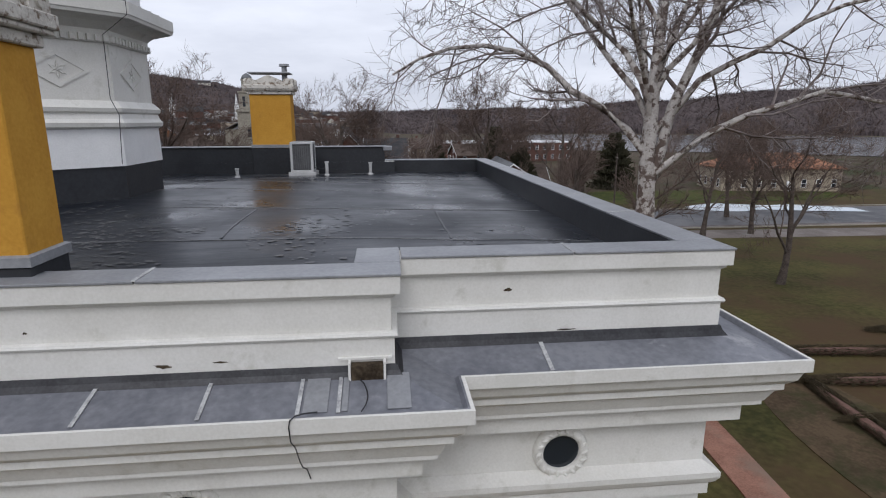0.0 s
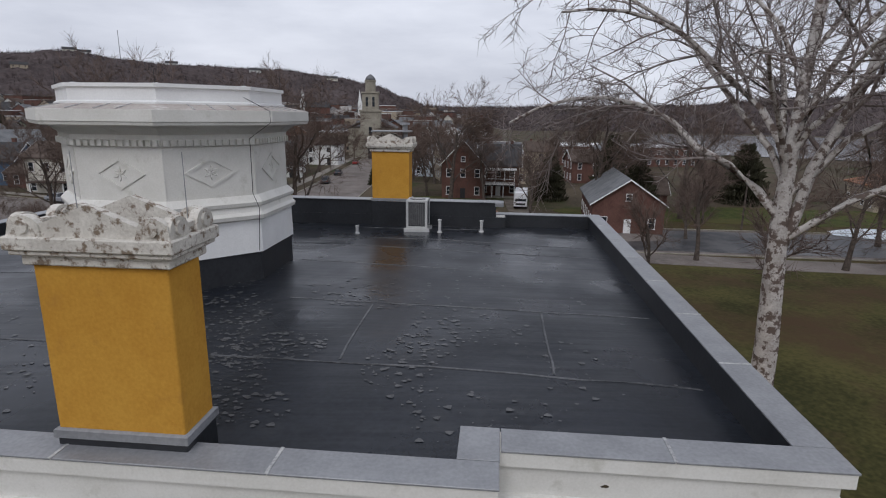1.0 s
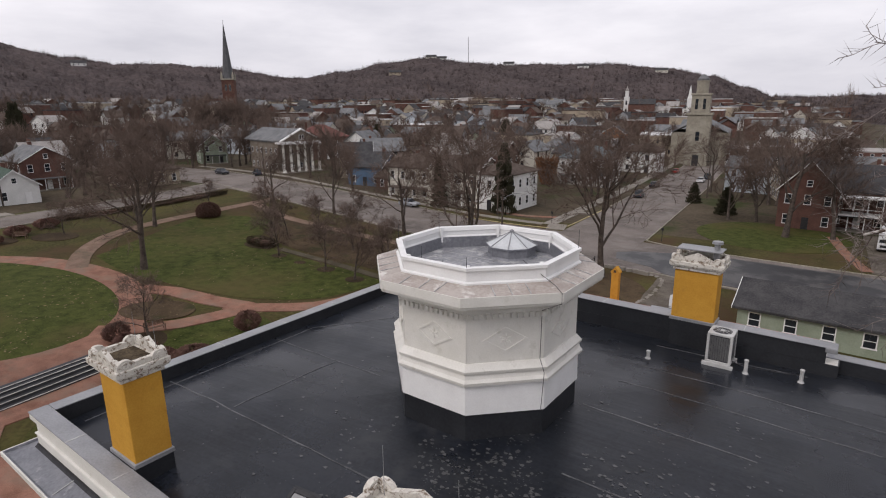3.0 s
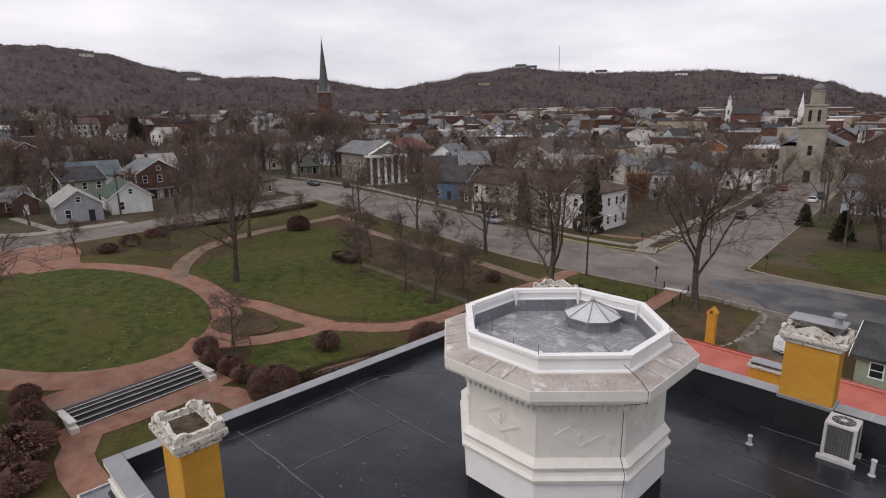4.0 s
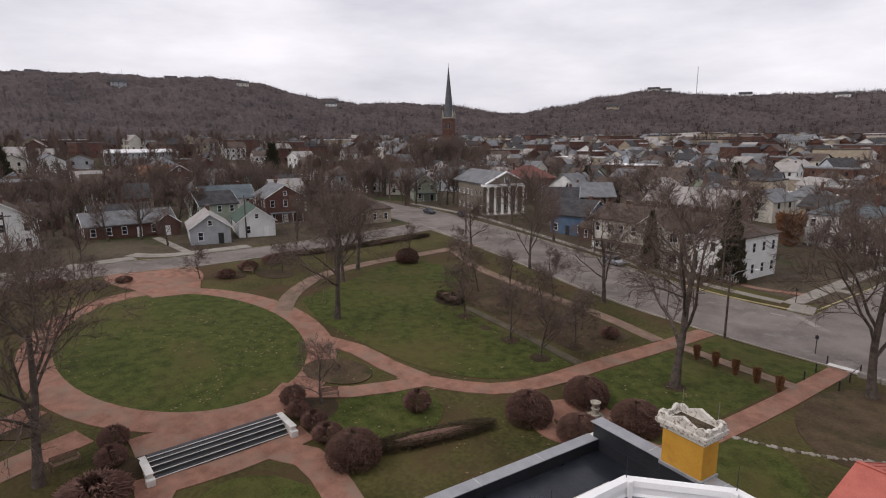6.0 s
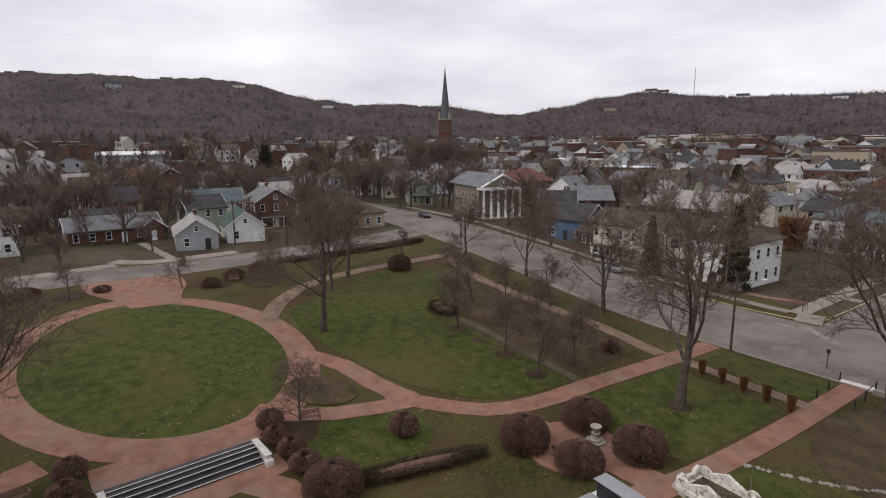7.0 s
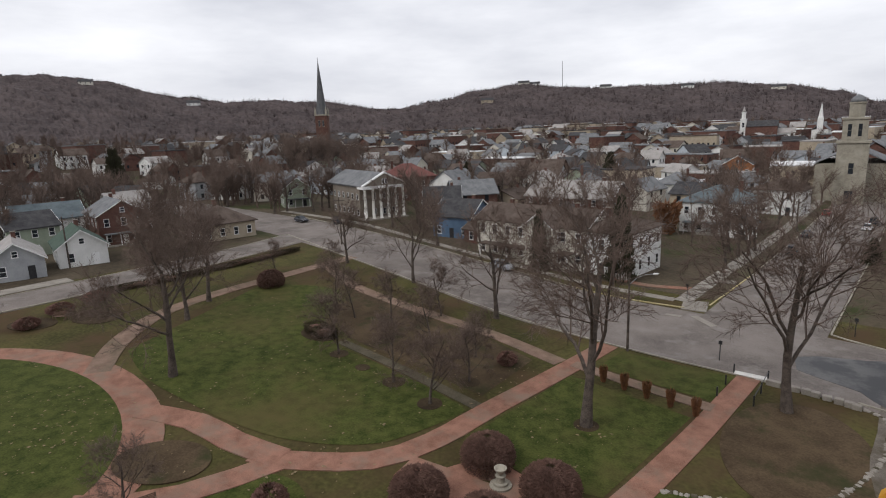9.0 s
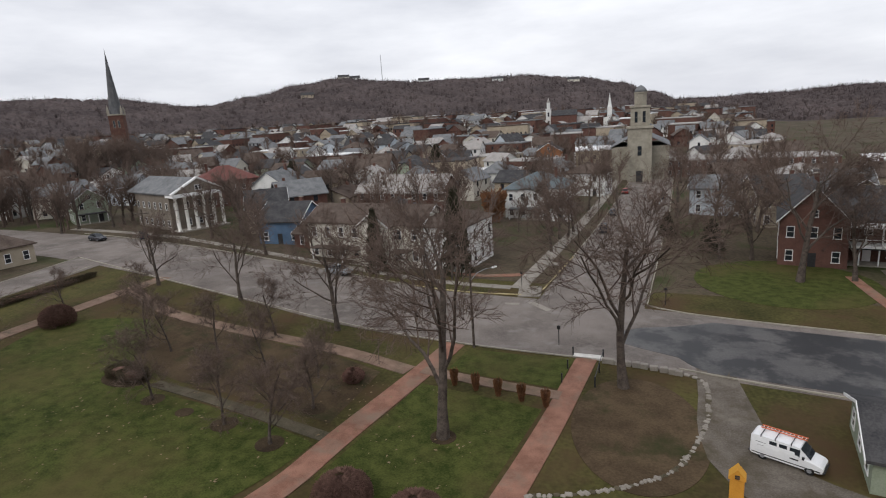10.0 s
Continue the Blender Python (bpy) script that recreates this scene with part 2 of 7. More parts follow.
M_LAMP = material("lamp_lens", (0.62, 0.62, 0.60, 1), (0.70, 0.70, 0.68, 1), 6.0, 0.3, 40.0, 0.0)

WALLS = {
    "white": material("white_clapboard", (0.60, 0.60, 0.58, 1), (0.72, 0.72, 0.70, 1), 0.6, 0.7, 9.0, 0.1),
    "cream": material("cream_clapboard", (0.50, 0.47, 0.40, 1), (0.62, 0.59, 0.52, 1), 0.6, 0.7, 9.0, 0.1),
    "grey": material("grey_siding", (0.26, 0.27, 0.28, 1), (0.36, 0.37, 0.38, 1), 0.6, 0.7, 9.0, 0.1),
    "brick": material("red_brick", (0.092, 0.050, 0.041, 1), (0.155, 0.082, 0.066, 1), 0.6, 0.85, 9.0, 0.25),
    "darkbrick": material("dark_brick", (0.075, 0.038, 0.03, 1), (0.13, 0.07, 0.055, 1), 0.6, 0.85, 9.0, 0.25),
    "green": material("sage_green_siding", (0.22, 0.26, 0.19, 1), (0.30, 0.34, 0.26, 1), 0.6, 0.7, 9.0, 0.1),
    "blue": material("blue_siding", (0.055, 0.10, 0.17, 1), (0.085, 0.145, 0.23, 1), 0.6, 0.7, 9.0, 0.1),
    "paleblue": material("pale_blue_siding", (0.40, 0.45, 0.50, 1), (0.50, 0.55, 0.60, 1), 0.6, 0.7, 9.0, 0.1),
    "ochre": M_OCHRE,
    "stone": material("tan_ashlar_stone", (0.22, 0.20, 0.16, 1), (0.34, 0.315, 0.26, 1), 0.6, 0.9, 6.0, 0.3),
    "orangebrick": material("orange_painted_brick", (0.26, 0.105, 0.045, 1), (0.34, 0.15, 0.07, 1), 0.6, 0.85, 9.0, 0.2),
    "drab": material("drab_brown_siding", (0.135, 0.112, 0.090, 1), (0.20, 0.170, 0.138, 1), 0.6, 0.8, 9.0, 0.15),
    "tan": material("tan_siding", (0.30, 0.25, 0.18, 1), (0.40, 0.34, 0.26, 1), 0.6, 0.8, 9.0, 0.1),
}
ROOFS = {
    "grey": material("grey_shingles", (0.115, 0.118, 0.122, 1), (0.20, 0.205, 0.21, 1), 0.6, 0.9, 7.0, 0.35),
    "dark": material("charcoal_shingles", (0.035, 0.035, 0.038, 1), (0.075, 0.073, 0.074, 1), 0.6, 0.9, 7.0, 0.35),
    "brown": material("brown_shingles", (0.065, 0.048, 0.040, 1), (0.125, 0.098, 0.082, 1), 0.6, 0.9, 7.0, 0.35),
    "pale": material("pale_roofing", (0.23, 0.212, 0.198, 1), (0.34, 0.32, 0.30, 1), 0.4, 0.7, 7.0, 0.2),
    "white": material("white_flat_roofing", (0.60, 0.60, 0.60, 1), (0.74, 0.74, 0.74, 1), 0.4, 0.7, 7.0, 0.1),
    "teal": material("blue_grey_shingles", (0.085, 0.105, 0.115, 1), (0.135, 0.16, 0.17, 1), 0.6, 0.9, 7.0, 0.35),
    "red": material("dull_red_tiles", (0.115, 0.048, 0.043, 1), (0.175, 0.076, 0.066, 1), 0.6, 0.85, 7.0, 0.35),
    "green": material("dark_green_roofing", (0.05, 0.075, 0.06, 1), (0.08, 0.11, 0.09, 1), 0.6, 0.85, 7.0, 0.35),
    "orange": material("orange_brown_tiles", (0.24, 0.115, 0.07, 1), (0.33, 0.17, 0.105, 1), 0.6, 0.85, 7.0, 0.35),
}


# ---- mesh helpers ----
def part(name, bm, mat, parent=None, label="", smooth=False):
    me = bpy.data.meshes.new(name)
    bmesh.ops.recalc_face_normals(bm, faces=bm.faces)
    bm.to_mesh(me)
    bm.free()
    me.materials.append(mat)
    if smooth:
        me.shade_smooth()
    ob = new(name, me)
    ob.parent = parent
    if label:
        ob["label"] = label
    return ob


def thing(name, m, label, category, group="", kind=""):
    ob = new(name)
    ob.matrix_world = m
    return tagged(ob, label, category, group, kind)


def add_box(bm, x0, x1, y0, y1, z0, z1, m=None, bevel=0.0):
    r = bmesh.ops.create_cube(bm, size=1.0, matrix=Matrix.LocRotScale(((x0 + x1) / 2, (y0 + y1) / 2, (z0 + z1) / 2), None, (abs(x1 - x0), abs(y1 - y0), abs(z1 - z0))))
    vs = r["verts"]
    if bevel:
        es = list({e for v in vs for e in v.link_edges})
        out = bmesh.ops.bevel(bm, geom=es, offset=bevel, segments=1, affect="EDGES", clamp_overlap=True)
        vs = list({v for f in out["faces"] for v in f.verts} | {v for v in vs if v.is_valid})
    if m is not None:
        bmesh.ops.transform(bm, matrix=m, verts=vs)
    return vs


def box(x0, x1, y0, y1, z0, z1, bevel=0.0, m=None):
    bm = bmesh.new()
    add_box(bm, x0, x1, y0, y1, z0, z1, m, bevel)
    return bm


def add_loft(bm, rings, closed=True, caps=True):
    """Skins rings of points, each with the same count."""
    rows = [[bm.verts.new(p) for p in ring] for ring in rings]
    n = len(rows[0])
    for a, b in zip(rows, rows[1:]):
        for i in range(n if closed else n - 1):
            j = (i + 1) % n
            bm.faces.new((a[i], a[j], b[j], b[i]))
    if caps and closed:
        bm.faces.new(rows[0][::-1])
        bm.faces.new(rows[-1])


def loft(rings, closed=True, caps=True):
    bm = bmesh.new()
    add_loft(bm, rings, closed, caps)
    return bm


def ring(n, r, z, cx=0.0, cy=0.0, turn=0.0, sx=1.0, sy=1.0):
    return [(cx + sx * r * math.cos(turn + 2 * math.pi * i / n), cy + sy * r * math.sin(turn + 2 * math.pi * i / n), z) for i in range(n)]


def add_tube(bm, points, radii, sides=4):
    """A tapering tube along points."""
    rings = []
    for i, p in enumerate(points):
        a, b = points[max(i - 1, 0)], points[min(i + 1, len(points) - 1)]
        d = (Vector(b) - Vector(a)).normalized()
        u = d.cross(Vector((0.3, 0.9, 0.2)) if abs(d.z) > 0.9 else Vector((0, 0, 1))).normalized()
        w = d.cross(u)
        rings.append([Vector(p) + radii[i] * (math.cos(2 * math.pi * k / sides) * u + math.sin(2 * math.pi * k / sides) * w) for k in range(sides)])
    add_loft(bm, rings)


def prism(profile, x0, x1):
    """A profile of (y, z) points drawn out along x."""
    return loft([[(x, y, z) for y, z in profile] for x in (x0, x1)])


# ---- ground ----
def height(x, y):
    """The gentle fall of the ground, from the upper street down to the river side."""
    p = -0.045 * (x + 45) - 0.008 * (y - 40)
    z = 0.45 + 2.05 * math.tanh((p - 0.45) / 2.05)
    f = min(max((-43.3 - x) / 2.2, 0.0), 1.0)
    g = min(max((32 - y) / 10, 0.0), 1.0) * min(max((y + 6) / 10, 0.0), 1.0)
    return z + g * (0.75 * f * f * (3 - 2 * f) - 0.35)


RIDGE = [(-180, 1.5), (-70, 3.4), (-54, 3.2), (-44.6, 2.5), (-30, 1.4), (-23, 1.1), (-13, 0.85), (-7, 0.7), (0.8, 0.65), (3.0, 1.5), (5.7, 2.6), (9.3, 3.3), (15.5, 3.8), (23, 3.95), (28, 4.15), (32, 4.6),
         (35.8, 4.15), (39.5, 3.3), (43.5, 2.75), (48, 3.3), (51.3, 3.5), (55.8, 4.0), (59.2, 3.75), (62.9, 4.2), (65, 4.7), (68.5, 5.4), (73.7, 5.8), (80, 5.9), (88, 5.7), (93, 5.8), (120, 5.5), (180, 1.5)]


def ridge(a):
    for (a0, e0), (a1, e1) in zip(RIDGE, RIDGE[1:]):
        if a0 <= a <= a1:
            f = (a - a0) / (a1 - a0)
            f = f * f * (3 - 2 * f)
            return e0 + (e1 - e0) * f
    return 1.5


def foot(a):
    """Distance at which the hills begin to rise, by bearing."""
    marks = [(-180, 660), (-12, 660), (0, 640), (10, 600), (45, 580), (62, 520), (74, 430), (100, 400), (180, 400)]
    for (a0, d0), (a1, d1) in zip(marks, marks[1:]):
        if a0 <= a <= a1:
            return d0 + (d1 - d0) * (a - a0) / (a1 - a0)
    return 660


def land(x, y):
    z = height(x, y)
    d = math.hypot(x, y)
    a = math.degrees(math.atan2(-x, y))
    start = foot(a)
    if a > -8:
        f = min(max((d - 240) / (start - 240), 0.0), 1.0) * min((a + 8) / 8, 1.0)
        z += 15 * f * f * (3 - 2 * f)
    if d > start:
        top = 20 + 950 * math.tan(radians(ridge(a))) - 9
        f = min((d - start) / (950 - start), 1.0)
        f = f * f * (3 - 2 * f)
        if d > 950:
            f = max(1 - (d - 950) / 1500, 0.2)
        z += (top - z) * f + f * 7 * noise.noise(Vector((x, y, 0)) / 90)
    return z


def build_ground():
    steps = [0] + [4 * i for i in range(1, 56)]
    while steps[-1] < 3200:
        steps.append(steps[-1] + max(4, (steps[-1] - 200) * 0.06))
    axis = [-s for s in steps[:0:-1]] + steps
    ox, oy = -40, 60
    ys = [y + oy for y in axis]
    xs = sorted({x + ox for x in axis} | {-46.4 + 0.4 * i for i in range(9)} | {-48, -50, -42, -46})
    pts = [(x, y, land(x, y)) for y in ys for x in xs]
    n = len(xs)
    me = bpy.data.meshes.new("ground")
    me.from_pydata(pts, [], [(j * n + i, j * n + i + 1, (j + 1) * n + i + 1, (j + 1) * n + i) for j in range(len(ys) - 1) for i in range(n - 1)])
    me.materials.append(M_GRASS)
    me.materials.append(M_FOREST)
    me.materials.append(M_TOWN)
    for f in me.polygons:
        c = f.center
        if math.hypot(c.x, c.y) > foot(math.degrees(math.atan2(-c.x, c.y))) + 10:
            f.material_index = 1
        elif c.y > 96 or c.x < -112:
            f.material_index = 2
    me.shade_smooth()
    return tagged(new("ground", me), "winter grass ground that falls gently towards the river", "ground", kind="structure")


build_ground()


def smooth_line(points, step=2.0):
    """A rounded path through points, cut into even short steps."""
    out = []
    ps = [points[0]] + list(points) + [points[-1]]
    for a, b, c, d in zip(ps, ps[1:], ps[2:], ps[3:]):
        k = max(1, int(math.dist(b, c) / step))
        for i in range(k):
            t = i / k
            out.append(tuple(0.5 * (2 * b[q] + (c[q] - a[q]) * t + (2 * a[q] - 5 * b[q] + 4 * c[q] - d[q]) * t * t + (3 * b[q] - a[q] - 3 * c[q] + d[q]) * t ** 3) for q in (0, 1)))
    out.append(tuple(points[-1]))
    return out


def add_strip(bm, line, width, rise, across=3, skirt=0.12):
    """A strip of paving along a line, lying on the land."""
    rows = []
    for i, p in enumerate(line):
        a, b = line[max(i - 1, 0)], line[min(i + 1, len(line) - 1)]
        d = Vector((b[0] - a[0], b[1] - a[1])).normalized()
        s = Vector((-d.y, d.x))
        w = width[i] if isinstance(width, list) else width
        row = []
        for k in range(across + 1):
            q = Vector(p) + s * w * (k / across - 0.5)
            row.append((q.x, q.y, land(q.x, q.y) + rise))
        row = [(row[0][0], row[0][1], row[0][2] - skirt)] + row + [(row[-1][0], row[-1][1], row[-1][2] - skirt)]
        rows.append(row)
    add_loft(bm, rows, closed=False)


def strip(name, line, width, rise, mat, label, category, across=3, smooth=True):
    bm = bmesh.new()
    add_strip(bm, smooth_line(line) if smooth else line, width, rise, across)
    return tagged(part(name, bm, mat), label, category, kind="structure")


def add_disc(bm, cx, cy, rx, ry, rise, turn=0.0, rings=10, n=64):
    c, s = math.cos(turn), math.sin(turn)
    rows = []
    for k in range(rings + 1):
        f = 1.0 if k == 0 else 1 - (k - 1) / rings
        row = []
        for i in range(n):
            a = 2 * math.pi * i / n
            u, v = f * rx * math.cos(a), f * ry * math.sin(a)
            x, y = cx + u * c - v * s, cy + u * s + v * c
            row.append((x, y, land(x, y) + (rise if k else rise - 0.12)))
        rows.append(row)
    add_loft(bm, rows, closed=True, caps=False)
    bm.faces.new([bm.verts.new(p) for p in rows[-1]])


def disc(name, cx, cy, rx, ry, rise, mat, label, category, turn=0.0):
    bm = bmesh.new()
    add_disc(bm, cx, cy, rx, ry, rise, turn)
    return tagged(part(name, bm, mat), label, category, kind="structure")


# ---- streets and park ----
strip("road_main", [(-330, 110), (-200, 102), (-150, 98), (-118, 95), (-90, 90), (-66, 85), (-45, 81), (-22, 81), (0, 78.5), (30, 75), (110, 66), (260, 50)], 16.5, 0.03, M_ROAD, "worn grey asphalt street past the park", "road", 6)
strip("road_cross", [(-23.5, 84), (-22.5, 120), (-21.5, 160), (-21, 230), (-20, 330)], 13.0, 0.045, M_ROAD, "grey asphalt side street running towards the church", "road", 5)
strip("road_upper", [(-118, -120), (-113, -40), (-106, 10), (-105, 40), (-108, 70), (-112, 92)], 9.0, 0.06, M_ROAD, "grey asphalt street along the upper park edge", "road", 4)
strip("road_dark_patch", [(-18.5, 79.0), (-16.5, 79.4), (-13, 79.5), (0, 78.2), (30, 75.2), (110, 66.5)], [3.5, 6.0, 8.5, 11.0] + [13.5] * 80, 0.05, M_ROADWET, "dark resurfaced asphalt with wet patches", "road", 4)


def kerb(line, mat=M_KERB, label="low stone kerb along the street", width=0.18):
    return strip("kerb", line, width, 0.15, mat, label, "kerb", 1)


kerb([(-116, 88.2), (-90, 81.8), (-66, 76.8), (-47, 73.2), (-33, 72.4), (-20.5, 72.6)])
kerb([(-13, 72.6), (-2, 70.8), (30, 66.8), (110, 57.8)])
kerb([(-140, 106.6), (-118, 103.4), (-90, 98.4), (-66, 93.6), (-48, 89.8)])
kerb([(-48, 89.8), (-40, 89.3), (-32.5, 90.2)], M_YELLOWKERB, "kerb painted yellow at the street corner")
kerb([(-30.2, 93), (-29.6, 104), (-29.2, 112)], M_YELLOWKERB, "kerb painted yellow at the street corner")
kerb([(-29.2, 112), (-28.3, 150), (-27.6, 230)])
kerb([(-16.6, 90), (-15.8, 120), (-14.8, 160), (-14.5, 230)])
kerb([(-16.6, 90), (-12, 88.2), (0, 86.6), (30, 83.4), (110, 75)])
kerb([(-109.8, 20), (-109.6, 40), (-112, 70), (-116, 88)])
kerb([(-101.2, -5), (-100.7, 40), (-103.5, 70), (-107, 84)])
strip("crossing_mark", [(-30.6, 87.6), (-27.6, 85.2)], 1.0, 0.065, M_CONC, "faded pale crossing mark on the street", "road mark", 1, False)
strip("crossing_mark", [(-33.6, 86.2), (-31.8, 86.6)], 0.8, 0.065, M_CONC, "faded pale crossing mark on the street", "road mark", 1, False)
# pavements
strip("pavement", [(-116, 25), (-112.6, 30), (-112.4, 45)], 3.4, 0.10, M_CONC, "pale concrete pavement by the upper street", "pavement", 2)
strip("pavement", [(-114, -30), (-110.9, 8), (-112.2, 25)], 3.0, 0.10, M_CONC, "pale concrete pavement by the upper street", "pavement", 2)
strip("pavement", [(-113, 34), (-134, 33)], 1.6, 0.08, M_CONC, "narrow concrete path to the low house", "path", 1, False)
strip("pavement", [(-33.6, 92.8), (-33.0, 112), (-32.0, 150), (-31.5, 220)], 2.2, 0.10, M_CONC, "concrete pavement along the side street", "pavement", 2)
strip("pavement", [(-33.2, 91.6), (-30.2, 92.2)], 4.4, 0.12, M_CONC, "concrete corner ramp", "pavement", 2, False)
strip("pavement", [(-33.8, 106.5), (-30.0, 106.8)], 1.8, 0.125, M_CONC, "concrete crossing path to the kerb", "pavement", 1, False)
strip("pavement", [(-110, 106.6), (-90, 101.6), (-66, 96.4), (-48, 93.2), (-34.6, 93.0)], 1.5, 0.09, M_CONC, "grey concrete pavement past the houses", "pavement", 1)
strip("pavement", [(-150, 111), (-125, 108.6), (-110, 106.6)], 1.8, 0.09, M_CONC, "grey concrete pavement past the hall", "pavement", 1)
strip("garden_path", [(-34, 100), (-40, 97.8), (-46, 98.3)], 1.3, 0.07, M_BRICKPAVE, "short brick path to the white house", "path", 1)
strip("garden_path", [(11, 87), (9.5, 96), (8.5, 108)], 1.4, 0.07, M_BRICKPAVE, "narrow brick path to the gabled house", "path", 1)
strip("driveway", [(13.5, 86), (14.2, 98), (15, 112)], 4.2, 0.06, M_GRAVEL, "grey gravel drive beside the gabled house", "driveway", 2)
strip("driveway", [(-10, 73.6), (-9.6, 68), (-9.2, 62), (-7.5, 57), (-3, 54.5)], [3.0 + 2.4 * min(i / 6, 1) for i in range(40)], 0.05, M_GRAVEL, "worn gravel drive where the van stands", "driveway", 3)
strip("driveway", [(18, 66), (40, 62), (75, 57), (140, 48)], 5.0, 0.05, M_ROAD, "grey lane beside the lower lawn", "driveway", 2)
strip("driveway", [(26, 79), (27, 74)], 9.0, 0.07, M_ROAD, "grey asphalt apron before the brick garage", "driveway", 2, False)

# brick walks of the park
RING = [(-67.5 + 19.9 * math.cos(a), 21.5 + 13.1 * math.sin(a)) for a in [2 * math.pi * i / 48 for i in range(49)]]
strip("walk_ring", RING, 3.0, 0.065, M_BRICKPAVE, "red brick walk around the oval lawn", "path", 2, False)
strip("walk_lower", [(-46.8, 36.2), (-44.5, 37.0), (-39.5, 41.0), (-37.7, 45.8), (-37.1, 52.5), (-35.9, 63.2), (-35.1, 72.2)], 2.2, 0.075, M_BRICKPAVE, "red brick walk curving to the street corner", "path", 2)
strip("walk_steps", [(-45.75, 18.4), (-48.6, 18.4)], 11.0, 0.07, M_BRICKPAVE, "red brick landing above the garden steps", "path", 6, False)
strip("walk_join", [(-50.4, 25.0), (-48.2, 27.0), (-46.3, 30.3), (-45.2, 33.8), (-44.5, 36.8)], 2.2, 0.085, M_BRICKPAVE, "red brick walk joining the oval", "path", 2)
strip("walk_fork", [(-59.5, 33.6), (-54.5, 35.6), (-49.5, 36.0), (-44.8, 37.0)], 2.3, 0.095, M_BRICKPAVE, "red brick walk forking round a planted bed", "path", 2)
strip("walk_upper", [(-70.5, 34.0), (-76, 37.6), (-80.5, 42), (-83.8, 47), (-86, 56), (-86.8, 69), (-87.5, 82)], 2.4, 0.075, M_OLDBRICK, "worn brick walk along the upper lawn", "path", 2)
strip("walk_apron", [(-84, 25), (-90, 25.2), (-101, 25)], [6.0, 6.5, 7.5, 9.0, 11.0, 12.5, 13, 13, 13, 13, 13], 0.085, M_BRICKPAVE, "wide red brick apron towards the upper street", "path", 4)
strip("walk_north", [(-21.3, 73.5), (-21.8, 66), (-22.2, 60), (-23.0, 51.5), (-23.9, 45.0), (-25.5, 38.0), (-27.0, 30.0)], 2.0, 0.075, M_BRICKPAVE, "straight red brick walk to the street", "path", 2)
strip("walk_shrubs", [(-35.8, 65.3), (-28.6, 64.7), (-22.4, 64.3)], 1.5, 0.085, M_OLDBRICK, "narrow brick walk behind the shrub row", "path", 1)
strip("walk_street", [(-37.0, 64.8), (-45.7, 66.7), (-53.9, 67.4), (-63.4, 68.2), (-74, 70), (-86, 75)], 1.9, 0.065, M_OLDBRICK, "old brick pavement inside the street trees", "path", 1)
strip("walk_inner", [(-58.5, 54.4), (-48.8, 53.6), (-38.0, 52.2)], 1.2, 0.06, M_MOSSY, "mossy stone walk beside the orchard bed", "path", 1)
strip("walk_south", [(-51, 10.5), (-49.0, 5.0), (-46, -3), (-44, -20)], 2.6, 0.075, M_BRICKPAVE, "red brick walk leading past the bench", "path", 2)
strip("walk_west", [(-57.5, 8.0), (-55.0, 3.5), (-54.2, -4), (-54, -20)], 2.2, 0.085, M_BRICKPAVE, "red brick walk along the flower bed", "path", 2)
strip("walk_plaza", [(-42.9, 12.2), (-42.4, 18.4), (-42.9, 24.4)], 2.2, 0.07, M_BRICKPAVE, "red brick landing below the garden steps", "path", 2)
strip("walk_loop", [(-42.3, 13.6), (-40, 12.2), (-36, 11.8), (-28, 12.4), (-22, 14)], 2.2, 0.08, M_BRICKPAVE, "red brick walk round the small lawn", "path", 2)
strip("walk_loop", [(-42.3, 21.5), (-40, 23.0), (-37.5, 23.2), (-33, 22.6), (-27, 21.6), (-22, 20)], 2.4, 0.08, M_BRICKPAVE, "red brick walk round the small lawn", "path", 2)
strip("walk_urn", [(-37.2, 42.0), (-33.5, 42.6), (-30.0, 43.0), (-24.3, 43.5)], 2.6, 0.085, M_BRICKPAVE, "red brick walk past the urn", "path", 2)
strip("walk_urn_ring", [(-31.2 + 2.6 * math.cos(a), 42.6 + 2.9 * math.sin(a)) for a in [2 * math.pi * i / 20 for i in range(21)]], 2.0, 0.095, M_BRICKPAVE, "red brick circle between the round shrubs", "path", 1, False)
strip("walk_side", [(13.2, 6.0), (14.8, 14), (16.4, 22), (18.5, 34)], 1.7, 0.07, M_BRICKPAVE, "brick walk along the side of the mansion", "path", 2)

